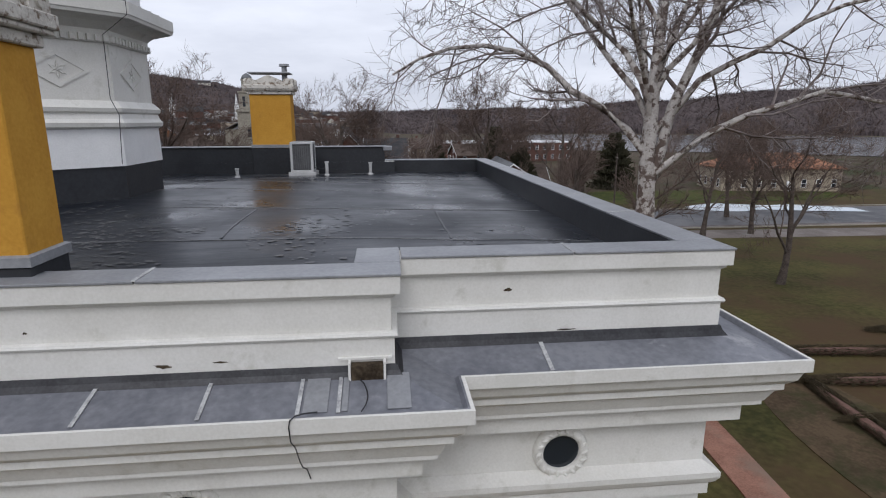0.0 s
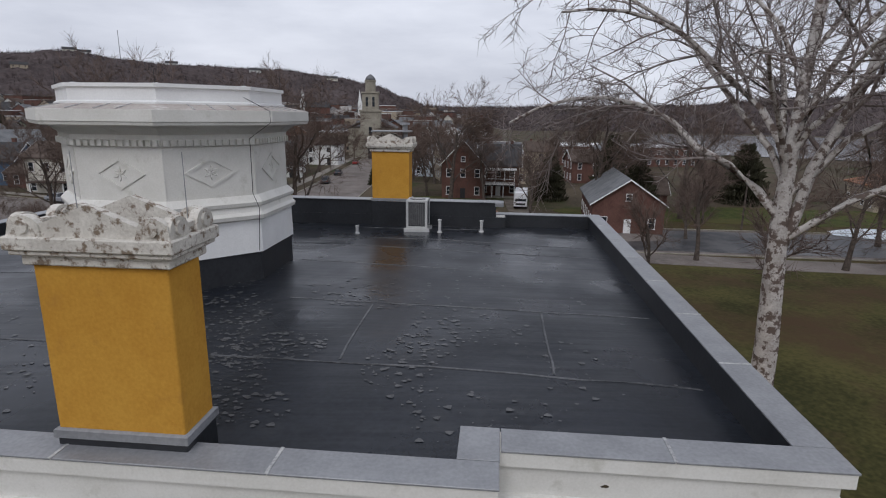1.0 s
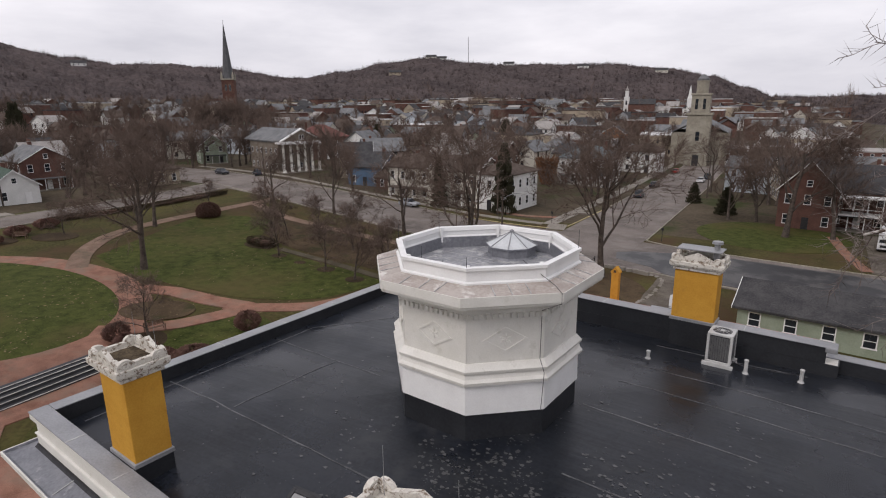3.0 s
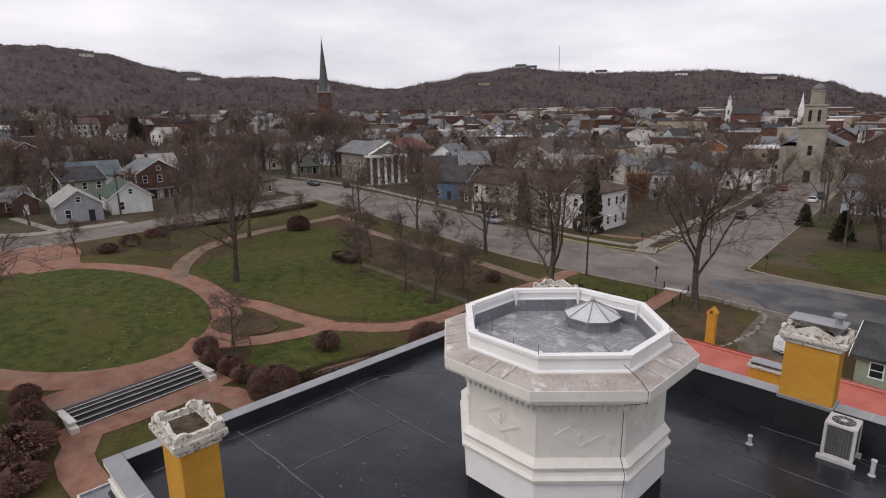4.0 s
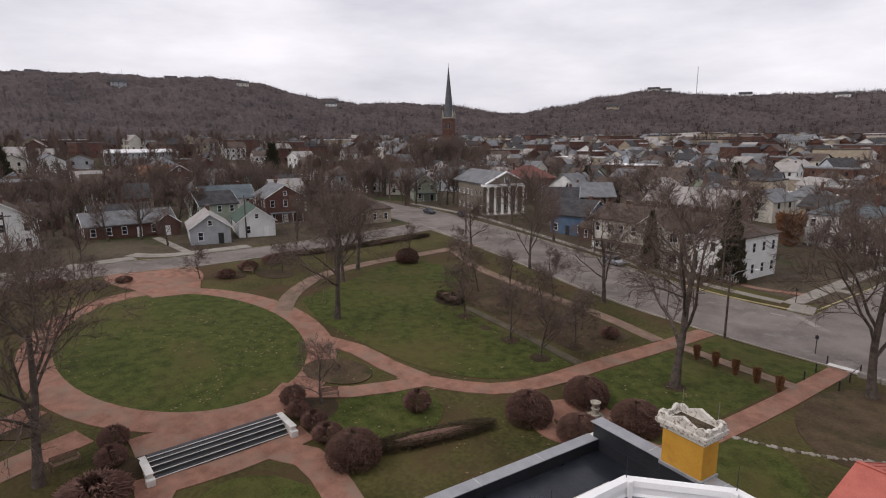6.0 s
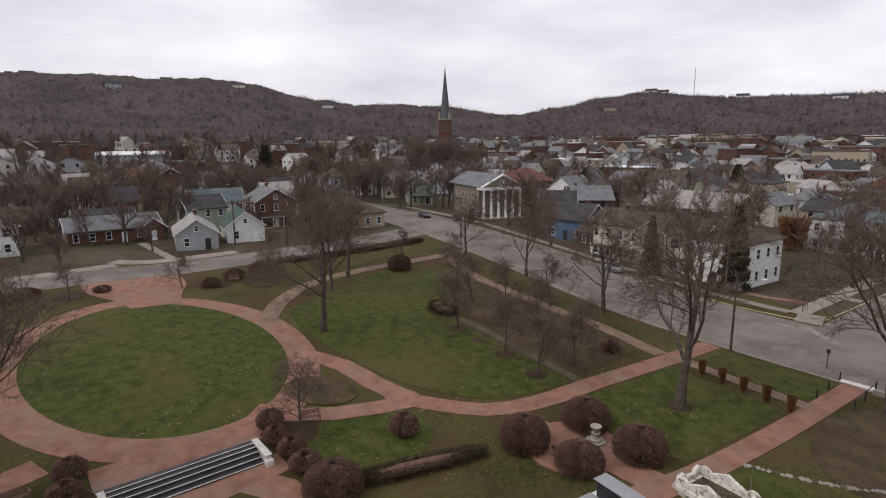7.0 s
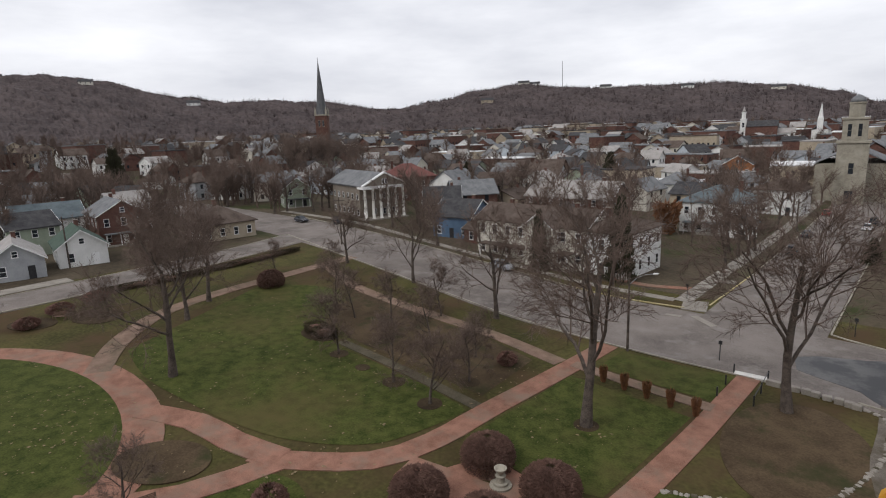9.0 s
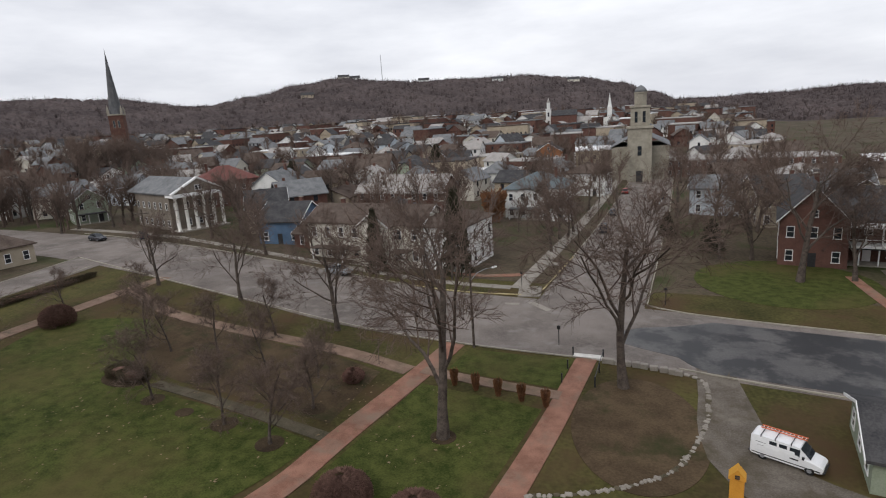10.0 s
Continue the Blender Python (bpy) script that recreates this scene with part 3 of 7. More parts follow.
disc("lawn_oval", -67.5, 21.5, 18.5, 11.7, 0.055, M_LAWN, "bright green oval lawn ringed by brick", "lawn")
disc("lawn_small", -34.0, 17.4, 6.6, 4.6, 0.05, M_LAWN, "small green lawn below the steps", "lawn")
disc("lawn_side", -41.2, 30.5, 4.4, 5.6, 0.04, M_LAWN, "green lawn behind the hedge", "lawn", 0.3)
disc("lawn_house", 0.0, 104.0, 11.0, 11.0, 0.04, M_LAWN, "green front lawn by the gabled house", "lawn")
disc("lawn_low", 60.0, 95.0, 40.0, 9.0, 0.04, M_LAWN, "green strip of lawn by the river road", "lawn", -0.1)
for x, y, rx, ry, tn in ((-95.2, 16.5, 2.6, 2.0, 0), (-92, 34.5, 3.0, 2.2, 0.4), (-88.5, 40.5, 3.2, 2.6, 0.3), (-55.5, 6.5, 2.6, 1.7, 0.5), (-62.0, 54.2, 2.6, 1.7, 0), (-45.5, 26.5, 1.7, 1.8, 0),
                         (-45.0, 11.5, 1.7, 1.6, 0), (-56, 52, 1.0, 1.0, 0), (-47, 51, 1.1, 1.1, 0), (-41.7, 50, 1.1, 1.1, 0), (-41.5, 55.5, 1.0, 1.0, 0), (-29.6, 55.2, 1.0, 1.0, 0), (-51.6, 51.3, 0.8, 0.7, 0)):
    disc("mulch_bed", x, y, rx, ry, 0.06, M_MULCH, "brown mulched planting bed", "planting bed", tn)
disc("planted_bed", -50.9, 31.3, 3.5, 2.7, 0.10, M_DRYBED, "grey-green planted bed between brick walks", "planting bed", 0.5)
disc("dry_bed", -15.9, 61.2, 5.0, 8.2, 0.045, M_DRYBED, "dry brown bed beside the brick walk", "planting bed", 0.1)
disc("lawn_wing", -19.0, 45.0, 4.0, 6.5, 0.04, M_LAWN, "green lawn beside the back wing", "lawn", 0.3)
disc("dry_bed", 22.5, 17.5, 3.0, 9.0, 0.045, M_DRYBED, "dry brown bed along the parterre", "planting bed", -0.2)


def field(name, low, high, rise, mat, label, category, n=32, across=12):
    """A sheet that lies on the land between two lines."""
    low, high = smooth_line(low, 0.5), smooth_line(high, 0.5)
    rows = []
    for i in range(n + 1):
        a, b = low[int(i / n * (len(low) - 1))], high[int(i / n * (len(high) - 1))]
        row = [(a[0] + (b[0] - a[0]) * k / across, a[1] + (b[1] - a[1]) * k / across) for k in range(across + 1)]
        rows.append([(x, y, land(x, y) + rise) for x, y in row])
    bm = bmesh.new()
    add_loft(bm, rows, closed=False)
    return tagged(part(name, bm, mat), label, category, kind="structure")


field("orchard_bed", [(-39.0, 54.0), (-48.8, 55.0), (-58.5, 55.8), (-66, 59)], [(-39.5, 63.6), (-46, 65.4), (-54, 66.2), (-72, 68.4)], 0.045, M_DRYBED, "brown leaf-strewn bed under small trees", "planting bed")
field("lawn_great", [(-74, 38.2), (-66, 36.6), (-58, 36.8), (-52, 37.4), (-46, 39), (-41, 42.5), (-39.2, 47), (-38.6, 51.0)], [(-85, 62), (-78, 66), (-72, 66.2), (-66, 58.4), (-58.5, 53.6), (-52, 53), (-45, 52.4), (-39.2, 51.4)], 0.04, M_LAWN, "broad green lawn in the park", "lawn")
field("lawn_corner", [(-36.0, 47.5), (-30, 46.6), (-24.8, 47.5)], [(-34.8, 62.8), (-29, 62.2), (-23.4, 61.6)], 0.035, M_LAWN, "green lawn between the brick walks", "lawn")
field("verge", [(-33.6, 66.2), (-28, 65.8), (-22.8, 65.6)], [(-33.2, 71.4), (-28, 71.6), (-22.6, 71.8)], 0.04, M_LAWN, "green verge before the street", "lawn")
field("verge", [(-39, 66.4), (-54, 68.8), (-74, 71.6)], [(-38, 71.6), (-54, 73.6), (-74, 77.0)], 0.038, M_GRASS, "dull grass verge along the street", "lawn")


# pale fallen leaves scattered over the lawns
def fallen_leaves():
    g = random.Random(21)
    vs, fs = [], []
    while len(fs) < 1100:
        if g.random() < 0.45:
            a, r = g.uniform(0, 2 * math.pi), g.random() ** 0.35
            x, y = -67.5 + 18.0 * r * math.cos(a), 21.5 + 11.2 * r * math.sin(a)
        else:
            x, y = g.uniform(-78, -26), g.uniform(28, 62)
        if noise.noise(Vector((x * 0.16, y * 0.16, 7))) < -0.08:
            continue
        z, s, a, b = land(x, y) + 0.085, 0.05 + 0.10 * g.random() ** 2, g.uniform(0, 6.3), len(vs)
        vs += [(x + s * k * math.cos(a + q), y + s * k * math.sin(a + q), z + g.uniform(0, 0.03)) for q, k in ((0, 1.3), (1.5, 0.7), (3.1, 1.1), (4.6, 0.8))]
        fs.append((b, b + 1, b + 2, b + 3))
    me = bpy.data.meshes.new("fallen_leaves")
    me.from_pydata(vs, [], fs)
    me.materials.append(material("dead_leaf", (0.12, 0.088, 0.05, 1), (0.25, 0.19, 0.115, 1), 3.0, 0.9, 20.0, 0.0))
    return tagged(new("fallen_leaves", me), "pale dead leaves scattered on the lawns", "leaves", kind="stuff")


fallen_leaves()

# ---- garden steps ----
M_DARKSTEP = material("dark_slate", (0.020, 0.021, 0.024, 1), (0.045, 0.046, 0.050, 1), 1.0, 0.7, 14.0, 0.2)

def garden_steps():
    low = land(-43.3, 18.3)
    s = thing("garden_steps", pose(-43.45, 18.3, low, 0, 0, 0), "dark garden steps with white nosings between brick walks", "steps")
    top = 0.0
    for i in range(5):
        x1 = -0.44 * i
        need = max(land(-43.45 + x1 - f, 18.3 + y) for f in (0.0, 0.22, 0.44) for y in (-4.8, -2.4, 0, 2.4, 4.8)) - low + 0.045
        top = max(top + 0.10, need)
        part("step", box(x1 - 0.50, x1 - 0.03, -4.75, 4.75, -0.5, top - 0.008), M_DARKSTEP, s, "dark slate step")
        part("nosing", box(x1 - 0.07, x1, -4.8, 4.8, top - 0.04, top, 0.008), M_STEP, s, "white stone nosing")
    for y in (-5.05, 5.05):
        cheek = part("cheek_wall", box(-2.45, 0.30, y - 0.20, y + 0.20, -0.3, 0.80, 0.02), M_STEP, s)
        part("cheek_cap", box(-2.5, 0.36, y - 0.26, y + 0.26, 0.8, 0.90, 0.02), M_STEP, cheek)
        part("end_block", box(0.1, 0.6, y - 0.28, y + 0.28, -0.1, 0.55, 0.03), M_STEP, s)


garden_steps()


def bench(x, y, rz):
    b = thing("bench", pose(x, y, land(x, y) + 0.06, 0, 0, rz), "weathered wooden garden bench beside the walk", "bench", "park benches")
    for i in range(4):
        part("seat_slat", box(-0.85, 0.85, -0.24 + 0.12 * i, -0.15 + 0.12 * i, 0.42, 0.45, 0.005), M_WOOD, b)
    for i in range(4):
        part("back_slat", box(-0.85, 0.85, 0.25, 0.28, 0.52 + 0.11 * i, 0.60 + 0.11 * i, 0.005), M_WOOD, b)
    for sx in (-0.8, 0.8):
        for sy, h in ((-0.22, 0.62), (0.26, 0.95)):
            part("leg", box(sx - 0.035, sx + 0.035, sy - 0.035, sy + 0.035, -0.05, h, 0.006), M_WOOD, b)
        part("armrest", box(sx - 0.05, sx + 0.05, -0.27, 0.26, 0.62, 0.66, 0.008), M_WOOD, b)


bench(-47.3, 9.0, 190 - 90)
bench(-46.2, 28.0, 75)
bench(-91.0, 37.2, 40)

# urn on its pedestal
urn = thing("garden_urn", pose(-30.6, 44.4, land(-30.6, 44.4) + 0.08), "white stone urn on a stepped round pedestal", "urn")
part("pedestal", loft([ring(20, r, z) for r, z in ((0.75, -0.1), (0.75, 0.12), (0.5, 0.14), (0.5, 0.3), (0.3, 0.34), (0.27, 0.7), (0.36, 0.74), (0.36, 0.8))]), M_KERB, urn)
part("bowl", loft([ring(20, r, z) for r, z in ((0.14, 0.8), (0.12, 0.88), (0.3, 1.05), (0.42, 1.28), (0.44, 1.34), (0.36, 1.35), (0.3, 1.2), (0.1, 1.15))]), M_KERB, urn, smooth=True)

# low edging of rough stones round the side bed
edge = thing("stone_edging", pose(0, 0, 0), "curved edging of rough pale stones by the drive", "edging")
line = smooth_line([(-12.4, 71.6), (-10.9, 70.2), (-10.8, 66), (-11.1, 63.0), (-12.9, 57.2), (-15.3, 54.3), (-18.5, 52.2), (-22.0, 50.6)], 0.34)
for x, y in line:
    bm = bmesh.new()
    s = 0.16 + 0.10 * random.random()
    add_box(bm, -s, s, -s * 0.8, s * 0.8, -0.1, 0.07 + 0.07 * random.random(), pose(x + random.uniform(-0.06, 0.06), y + random.uniform(-0.06, 0.06), land(x, y), 0, 0, random.uniform(0, 180)), 0.06)
    part("stone", bm, M_CONC if random.random() < 0.7 else M_MOSSY, edge)
wall_line = smooth_line([(-19.5, 72.2), (-16, 72.0), (-13.0, 71.4)], 0.7)
low_wall = thing("low_stone_wall", pose(0, 0, 0), "low rough stone wall along the street", "wall")
for x, y in wall_line:
    part("stone", box(-0.36, 0.34, -0.25, 0.25, -0.1, 0.42 + 0.1 * random.random(), 0.05, pose(x, y, land(x, y), 0, 0, random.uniform(-8, 8))), M_CONC, low_wall)
# bridge-like end of the straight walk with its rails
gate = thing("walk_end", pose(-21.3, 73.0, land(-21.3, 73.0) + 0.07), "white stone threshold with dark posts at the street", "threshold")
part("slab", box(-1.4, 1.4, -0.5, 0.3, -0.1, 0.14, 0.02), M_STEP, gate)
for x in (-1.45, 1.45):
    for y in (-0.1, -3.2, -6.2):
        part("post", box(x - 0.06, x + 0.06, y - 0.06, y + 0.06, -0.1, 0.95, 0.01), M_DARKMETAL, gate)
part("rail", box(1.42, 1.48, -6.2, -0.1, 0.80, 0.86), M_DARKMETAL, gate)
# street lamp
lamp = thing("street_lamp", pose(-32.9, 72.0, land(-32.9, 72.0), 0, 0, 60), "tall dark wooden street lamp pole with an arm", "street lamp")
bm = bmesh.new()
add_tube(bm, [(0, 0, -0.2), (0, 0, 8.6)], [0.15, 0.10], 8)
part("pole", bm, M_BARK, lamp)
bm = bmesh.new()
add_tube(bm, [(0, 0, 7.3), (0.9, 0, 7.9), (2.0, 0, 8.1), (3.0, 0, 8.05)], [0.045, 0.04, 0.04, 0.035], 6)
part("arm", bm, M_COPING, lamp)
bm = bmesh.new()
bmesh.ops.create_uvsphere(bm, u_segments=12, v_segments=6, radius=1.0, matrix=Matrix.LocRotScale((3.35, 0, 8.02), None, (0.42, 0.17, 0.11)))
part("lamp_head", bm, M_LAMP, lamp, smooth=True)
# utility poles
for x, y, h in ((-97.5, 88, 9.5), (-44.0, 94.4, 9.0), (-108, 62, 9), (-116, 8, 9.0), (-13.2, 140, 9.0), (-150, 108, 9.5), (45, 82, 9), (-32, 170, 9.0), (-122, 48, 9)):
    p = thing("utility_pole", pose(x, y, land(x, y), 0, 0, random.uniform(0, 90)), "weathered wooden utility pole by the street", "utility pole", "utility poles")
    bm = bmesh.new()
    add_tube(bm, [(0, 0, -0.2), (0, 0, h)], [0.16, 0.10], 7)
    part("pole", bm, M_BARK, p)
    part("crossarm", box(-1.1, 1.1, -0.06, 0.06, h - 0.8, h - 0.66), M_BARK, p)
    for ix in (-0.95, -0.4, 0.4, 0.95):
        part("insulator", box(ix - 0.04, ix + 0.04, -0.04, 0.04, h - 0.66, h - 0.54), M_CONC, p)
# flag pole
flag = thing("flag_pole", pose(-31.5, 3.2, land(-31.5, 3.2)), "white flag pole with two limp flags", "flag pole")
bm = bmesh.new()
add_tube(bm, [(0, 0, -0.1), (0, 0, 7.4)], [0.07, 0.04], 8)
part("pole", bm, M_WHITE, flag)
bm = bmesh.new()
bmesh.ops.create_uvsphere(bm, u_segments=10, v_segments=6, radius=0.1, matrix=Matrix.Translation((0, 0, 7.47)))
part("ball", bm, M_OCHRE, flag, smooth=True)
M_FLAGRED, M_FLAGBLUE = material("red_cloth", (0.35, 0.03, 0.035, 1), (0.42, 0.05, 0.05, 1), 4, 0.9), material("blue_cloth", (0.02, 0.035, 0.13, 1), (0.03, 0.05, 0.18, 1), 4, 0.9)


def cloth(x0, x1, z0, z1, y=0.0):
    bm = bmesh.new()
    rows = [[(x0 + (x1 - x0) * i / 8, y + 0.06 * math.sin(i * 1.3) + q, z - 0.55 * (i / 8) ** 1.5) for i in range(9)] for z in (z0, z1) for q in (0,)]
    add_loft(bm, rows, closed=False)
    bmesh.ops.solidify(bm, geom=list(bm.faces), thickness=0.012)
    return bm


for i in range(6):
    part("stripe", cloth(0.05, 0.75, 6.2 + 0.13 * i, 6.2 + 0.13 * (i + 1)), M_FLAGRED if i % 2 else M_WHITE, flag)
part("blue_flag", cloth(0.05, 1.1, 5.3, 6.1), M_FLAGBLUE, flag)
# little traffic sign posts
for x, y in ((-24.6, 75.2), (-14.5, 91.0), (-33.4, 94.2)):
    sgn = thing("sign_post", pose(x, y, land(x, y)), "thin street sign post at the corner", "sign post", "sign posts")
    part("post", box(-0.04, 0.04, -0.035, 0.035, -0.1, 2.2), M_DARKMETAL, sgn)
    part("plate", box(-0.18, 0.18, -0.05, -0.036, 1.75, 2.15, 0.01), M_DARKMETAL, sgn)


# ---- the mansion ----
HOUSE = pose(3.88, 5.91, 0, 0, 0, -6.3)
COPE = 10.88
OUTLINE = [(-22.6, -0.75), (-4.2, -0.75), (-4.2, 0.0), (0.0, 0.0), (0.0, 17.4), (-4.2, 17.4), (-4.2, 16.8), (-22.6, 16.8)]


def offset_corner(poly, i, d):
    """A corner of a counter-clockwise outline, moved outward by d along both its edges."""
    a, b, c = Vector(poly[i - 1]), Vector(poly[i]), Vector(poly[(i + 1) % len(poly)])
    e, f = (b - a).normalized(), (c - b).normalized()
    n, k = Vector((e.y, -e.x)), Vector((f.y, -f.x))
    return b + (n + k) * (d / (1 + n.dot(k)))


def sweep(poly, profile):
    """A profile of (outward, z) points carried round a closed outline with mitred corners."""
    bm = bmesh.new()
    rows = []
    for i in range(len(poly)):
        rows.append([bm.verts.new((*offset_corner(poly, i, d), z)) for d, z in profile])
    n = len(profile)
    for i in range(len(rows)):
        a, b = rows[i], rows[(i + 1) % len(rows)]
        for k in range(n):
            bm.faces.new((a[k], a[(k + 1) % n], b[(k + 1) % n], b[k]))
    return bm


house = thing("mansion", HOUSE, "cream and ochre mansion with a black flat roof and deep cornice", "house")
part("wall", sweep(OUTLINE, [(-0.05, -2.5), (-0.05, 7.0), (-0.5, 7.0), (-0.5, -2.5)]), M_OCHRE, house, "ochre stucco wall")
part("frieze", sweep(OUTLINE, [(0.02, 7.0), (0.02, 8.62), (-0.5, 8.62), (-0.5, 7.0)]), M_CREAM, house)
part("belt_moulding", sweep(OUTLINE, [(0.022, 7.40), (0.10, 7.42), (0.10, 7.58), (0.16, 7.64), (0.20, 7.72), (0.20, 7.80), (0.12, 7.84), (0.022, 7.90)]), M_CREAM, house)
part("cornice", sweep(OUTLINE, [(0.80, 9.665), (0.80, 9.51), (0.74, 9.48), (0.70, 9.36), (0.63, 9.29), (0.61, 9.28), (0.61, 9.20), (0.54, 9.15), (0.47, 8.99), (0.455, 8.98), (0.455, 8.93), (0.30, 8.915), (0.30, 8.64), (0.025, 8.62), (0.025, 9.45), (0.78, 9.55), (0.76, 9.665)]), M_CREAM, house)
gutter = part("gutter_roof", sweep(OUTLINE, [(0.04, 9.76), (0.70, 9.60), (0.735, 9.66), (0.765, 9.66), (0.765, 9.56), (0.04, 9.5)]), M_LEAD, house, "grey sheet-metal gutter roof")
part("base_flashing", sweep(OUTLINE, [(0.032, 9.72), (0.13, 9.73), (0.075, 9.80), (0.05, 9.86), (0.032, 9.86)]), M_DARKMETAL, house, "dark flashing strip")
parapet = part("parapet", sweep(OUTLINE, [(0.0, 9.5), (0.0, 9.62), (0.03, 9.62), (0.03, 10.165), (0.0, 10.17), (0.0, 10.66), (-0.36, 10.66), (-0.36, 9.5)]), M_CREAM, house)
part("ledge", sweep(OUTLINE, [(0.002, 10.16), (0.055, 10.17), (0.07, 10.195), (0.055, 10.225), (0.002, 10.235)]), M_CREAM, house)
part("fascia", sweep(OUTLINE, [(0.002, 10.60), (0.04, 10.63), (0.055, 10.665), (0.10, 10.67), (0.10, 10.865), (-0.362, 10.865), (-0.362, 10.62)]), M_CREAM, house)
part("inner_lining", sweep(OUTLINE, [(-0.365, 10.0), (-0.365, 10.862), (-0.40, 10.862), (-0.40, 10.0)]), M_BLACKWALL, house, "black membrane upstand")


def copings(start, end, z, out=0.12, inn=0.40, rise=0.03):
    """Sheet-metal coping pieces with a raised joint between each two."""
    a, b = Vector(start), Vector(end)
    length = (b - a).length
    e = (b - a).normalized()
    n = max(1, round(length / 2.6))
    ang = math.atan2(e.y, e.x)
    m = Matrix.Translation((a.x, a.y, 0)) @ Matrix.Rotation(ang, 4, "Z")
    for i in range(n):
        x0, x1 = length * i / n, length * (i + 1) / n
        part("coping", box(x0 + 0.006, x1 - 0.006, -out, inn, z, z + rise, 0.006, m), M_COPING, house)
        if i:
            part("coping_joint", box(x0 - 0.02, x0 + 0.02, -out - 0.004, inn + 0.004, z + rise - 0.004, z + rise + 0.008, 0.0, m), M_GUTTER_SEAM, house)


copings((-22.72, -0.75), (-4.08, -0.75), 10.866)
copings((-4.2, -0.34), (-4.2, 0.41), 10.866)
copings((-4.07, 0.0), (0.12, 0.0), 10.866)
copings((0.0, 0.41), (0.0, 17.52), 10.866)
copings((-0.41, 17.4), (-4.2, 17.4), 10.866)
copings((-22.6, 16.39), (-22.6, -0.34), 10.866)
back = part("back_upstand", box(-22.5, -4.2, 16.42, 16.88, 10.6, 11.45, 0.01), M_BLACKWALL, house, "taller black back parapet")
copings((-4.1, 16.88), (-22.6, 16.88), 11.452, 0.08, 0.54)
part("coping_end", box(-4.25, -3.9, 16.3, 16.98, 11.30, 11.47, 0.02), M_COPING, house)


def deck_z(u, v):
    f = max(abs(u + 12.5) / 12.0, abs(v - 8.3) / 9.2)
    return 10.36 + 0.42 * max(0.0, 1 - f) + 0.012 * noise.noise(Vector((u, v, 0)) * 0.8)


def build_deck():
    us = [-22.4 + 22.3 * i / 56 for i in range(57)]
    vs = [-0.5 + 17.7 * i / 44 for i in range(45)]
    bm = bmesh.new()
    rows = [[bm.verts.new((u, v, deck_z(u, v))) for u in us] for v in vs]
    for a, b in zip(rows, rows[1:]):
        for i in range(len(us) - 1):
            u, v = (us[i] + us[i + 1]) / 2, (a[0].co.y + b[0].co.y) / 2
            if (v < -0.2 or v < 0.2 and u > -4.3) and u > -4.3 or v > 16.7 and u < -4.3:
                continue
            bm.faces.new((a[i], a[i + 1], b[i + 1], b[i]))
    ret = bmesh.ops.extrude_face_region(bm, geom=list(bm.faces))
    for g in ret["geom"]:
        if isinstance(g, bmesh.types.BMVert):
            g.co.z -= 0.2
    part("roof_deck", bm, M_RUBBER, house, "wet black rubber roof membrane", smooth=False)


build_deck()


def deck_seam(points, width=0.034, name="membrane_seam"):
    bm = bmesh.new()
    line = []
    for (a, b), (c, d) in zip(points, points[1:]):
        k = max(2, int(math.dist((a, b), (c, d)) / 0.5))
        line += [(a + (c - a) * i / k, b + (d - b) * i / k) for i in range(k)]
    line.append(points[-1])
    rows = []
    for i, (u, v) in enumerate(line):
        w = width * (0.8 + 0.5 * noise.noise(Vector((u * 1.7, v * 1.7, 3))))
        wob = 0.05 * noise.noise(Vector((u * 0.9, v * 0.9, 9)))
        p, q = line[max(i - 1, 0)], line[min(i + 1, len(line) - 1)]
        d = Vector((q[0] - p[0], q[1] - p[1])).normalized()
        s = Vector((-d.y, d.x))
        row = []
        for off, dz in ((-w, -0.01), (-w * 0.7, 0.012), (w * 0.7, 0.012), (w, -0.01)):
            x, y = u + s.x * (off + wob), v + s.y * (off + wob)
            row.append((x, y, deck_z(x, y) + dz))
        rows.append(row)
    add_loft(bm, rows, closed=False)
    part(name, bm, M_SEAM, house)


for pts in ([(-9.4, 2.9), (-0.6, 2.9)], [(-9.0, 6.0), (-0.6, 6.4)], [(-9.6, 11.6), (-0.6, 11.9)], [(-9.6, 13.3), (-0.7, 13.3)], [(-22.0, 3.0), (-10.0, 3.2)], [(-22.0, 7.4), (-16.2, 7.2)],
            [(-9.9, 9.4), (-5.2, 9.5)], [(-3.1, 3.0), (-3.1, 6.2)], [(-7.0, 3.0), (-7.0, 5.9)], [(-18.6, 3.2), (-18.4, 7.2)], [(-21.7, 0.2), (-21.7, 9.0), (-16.6, 15.8)], [(-9.5, 15.6), (-4.6, 15.9)]):
    deck_seam(pts)
# joints of the gutter sheets
for u in (-20.0, -17.6, -15.3, -13.0, -10.6, -8.4, -7.25, -6.1, -5.15, -4.75):
    part("gutter_seam", box(u - 0.02, u + 0.02, -1.42, -0.80, 0, 0.012, 0.0, pose(0, 0, 9.952, 13.4, 0, 0)), M_GUTTER_SEAM, gutter)
for u in (-2.35,):
    part("gutter_seam", box(u - 0.025, u + 0.025, -0.67, -0.08, 0, 0.012, 0.0, pose(0, 0, 9.772, 13.4, 0, 0)), M_GUTTER_SEAM, gutter)
# a closed dark block paints the shade inside the drain opening
part("scupper", box(-4.64, -4.30, -0.90, -0.70, 9.62, 9.895, 0.004), M_WEAR_SHADE, parapet, "dark block for the shaded roof drain")
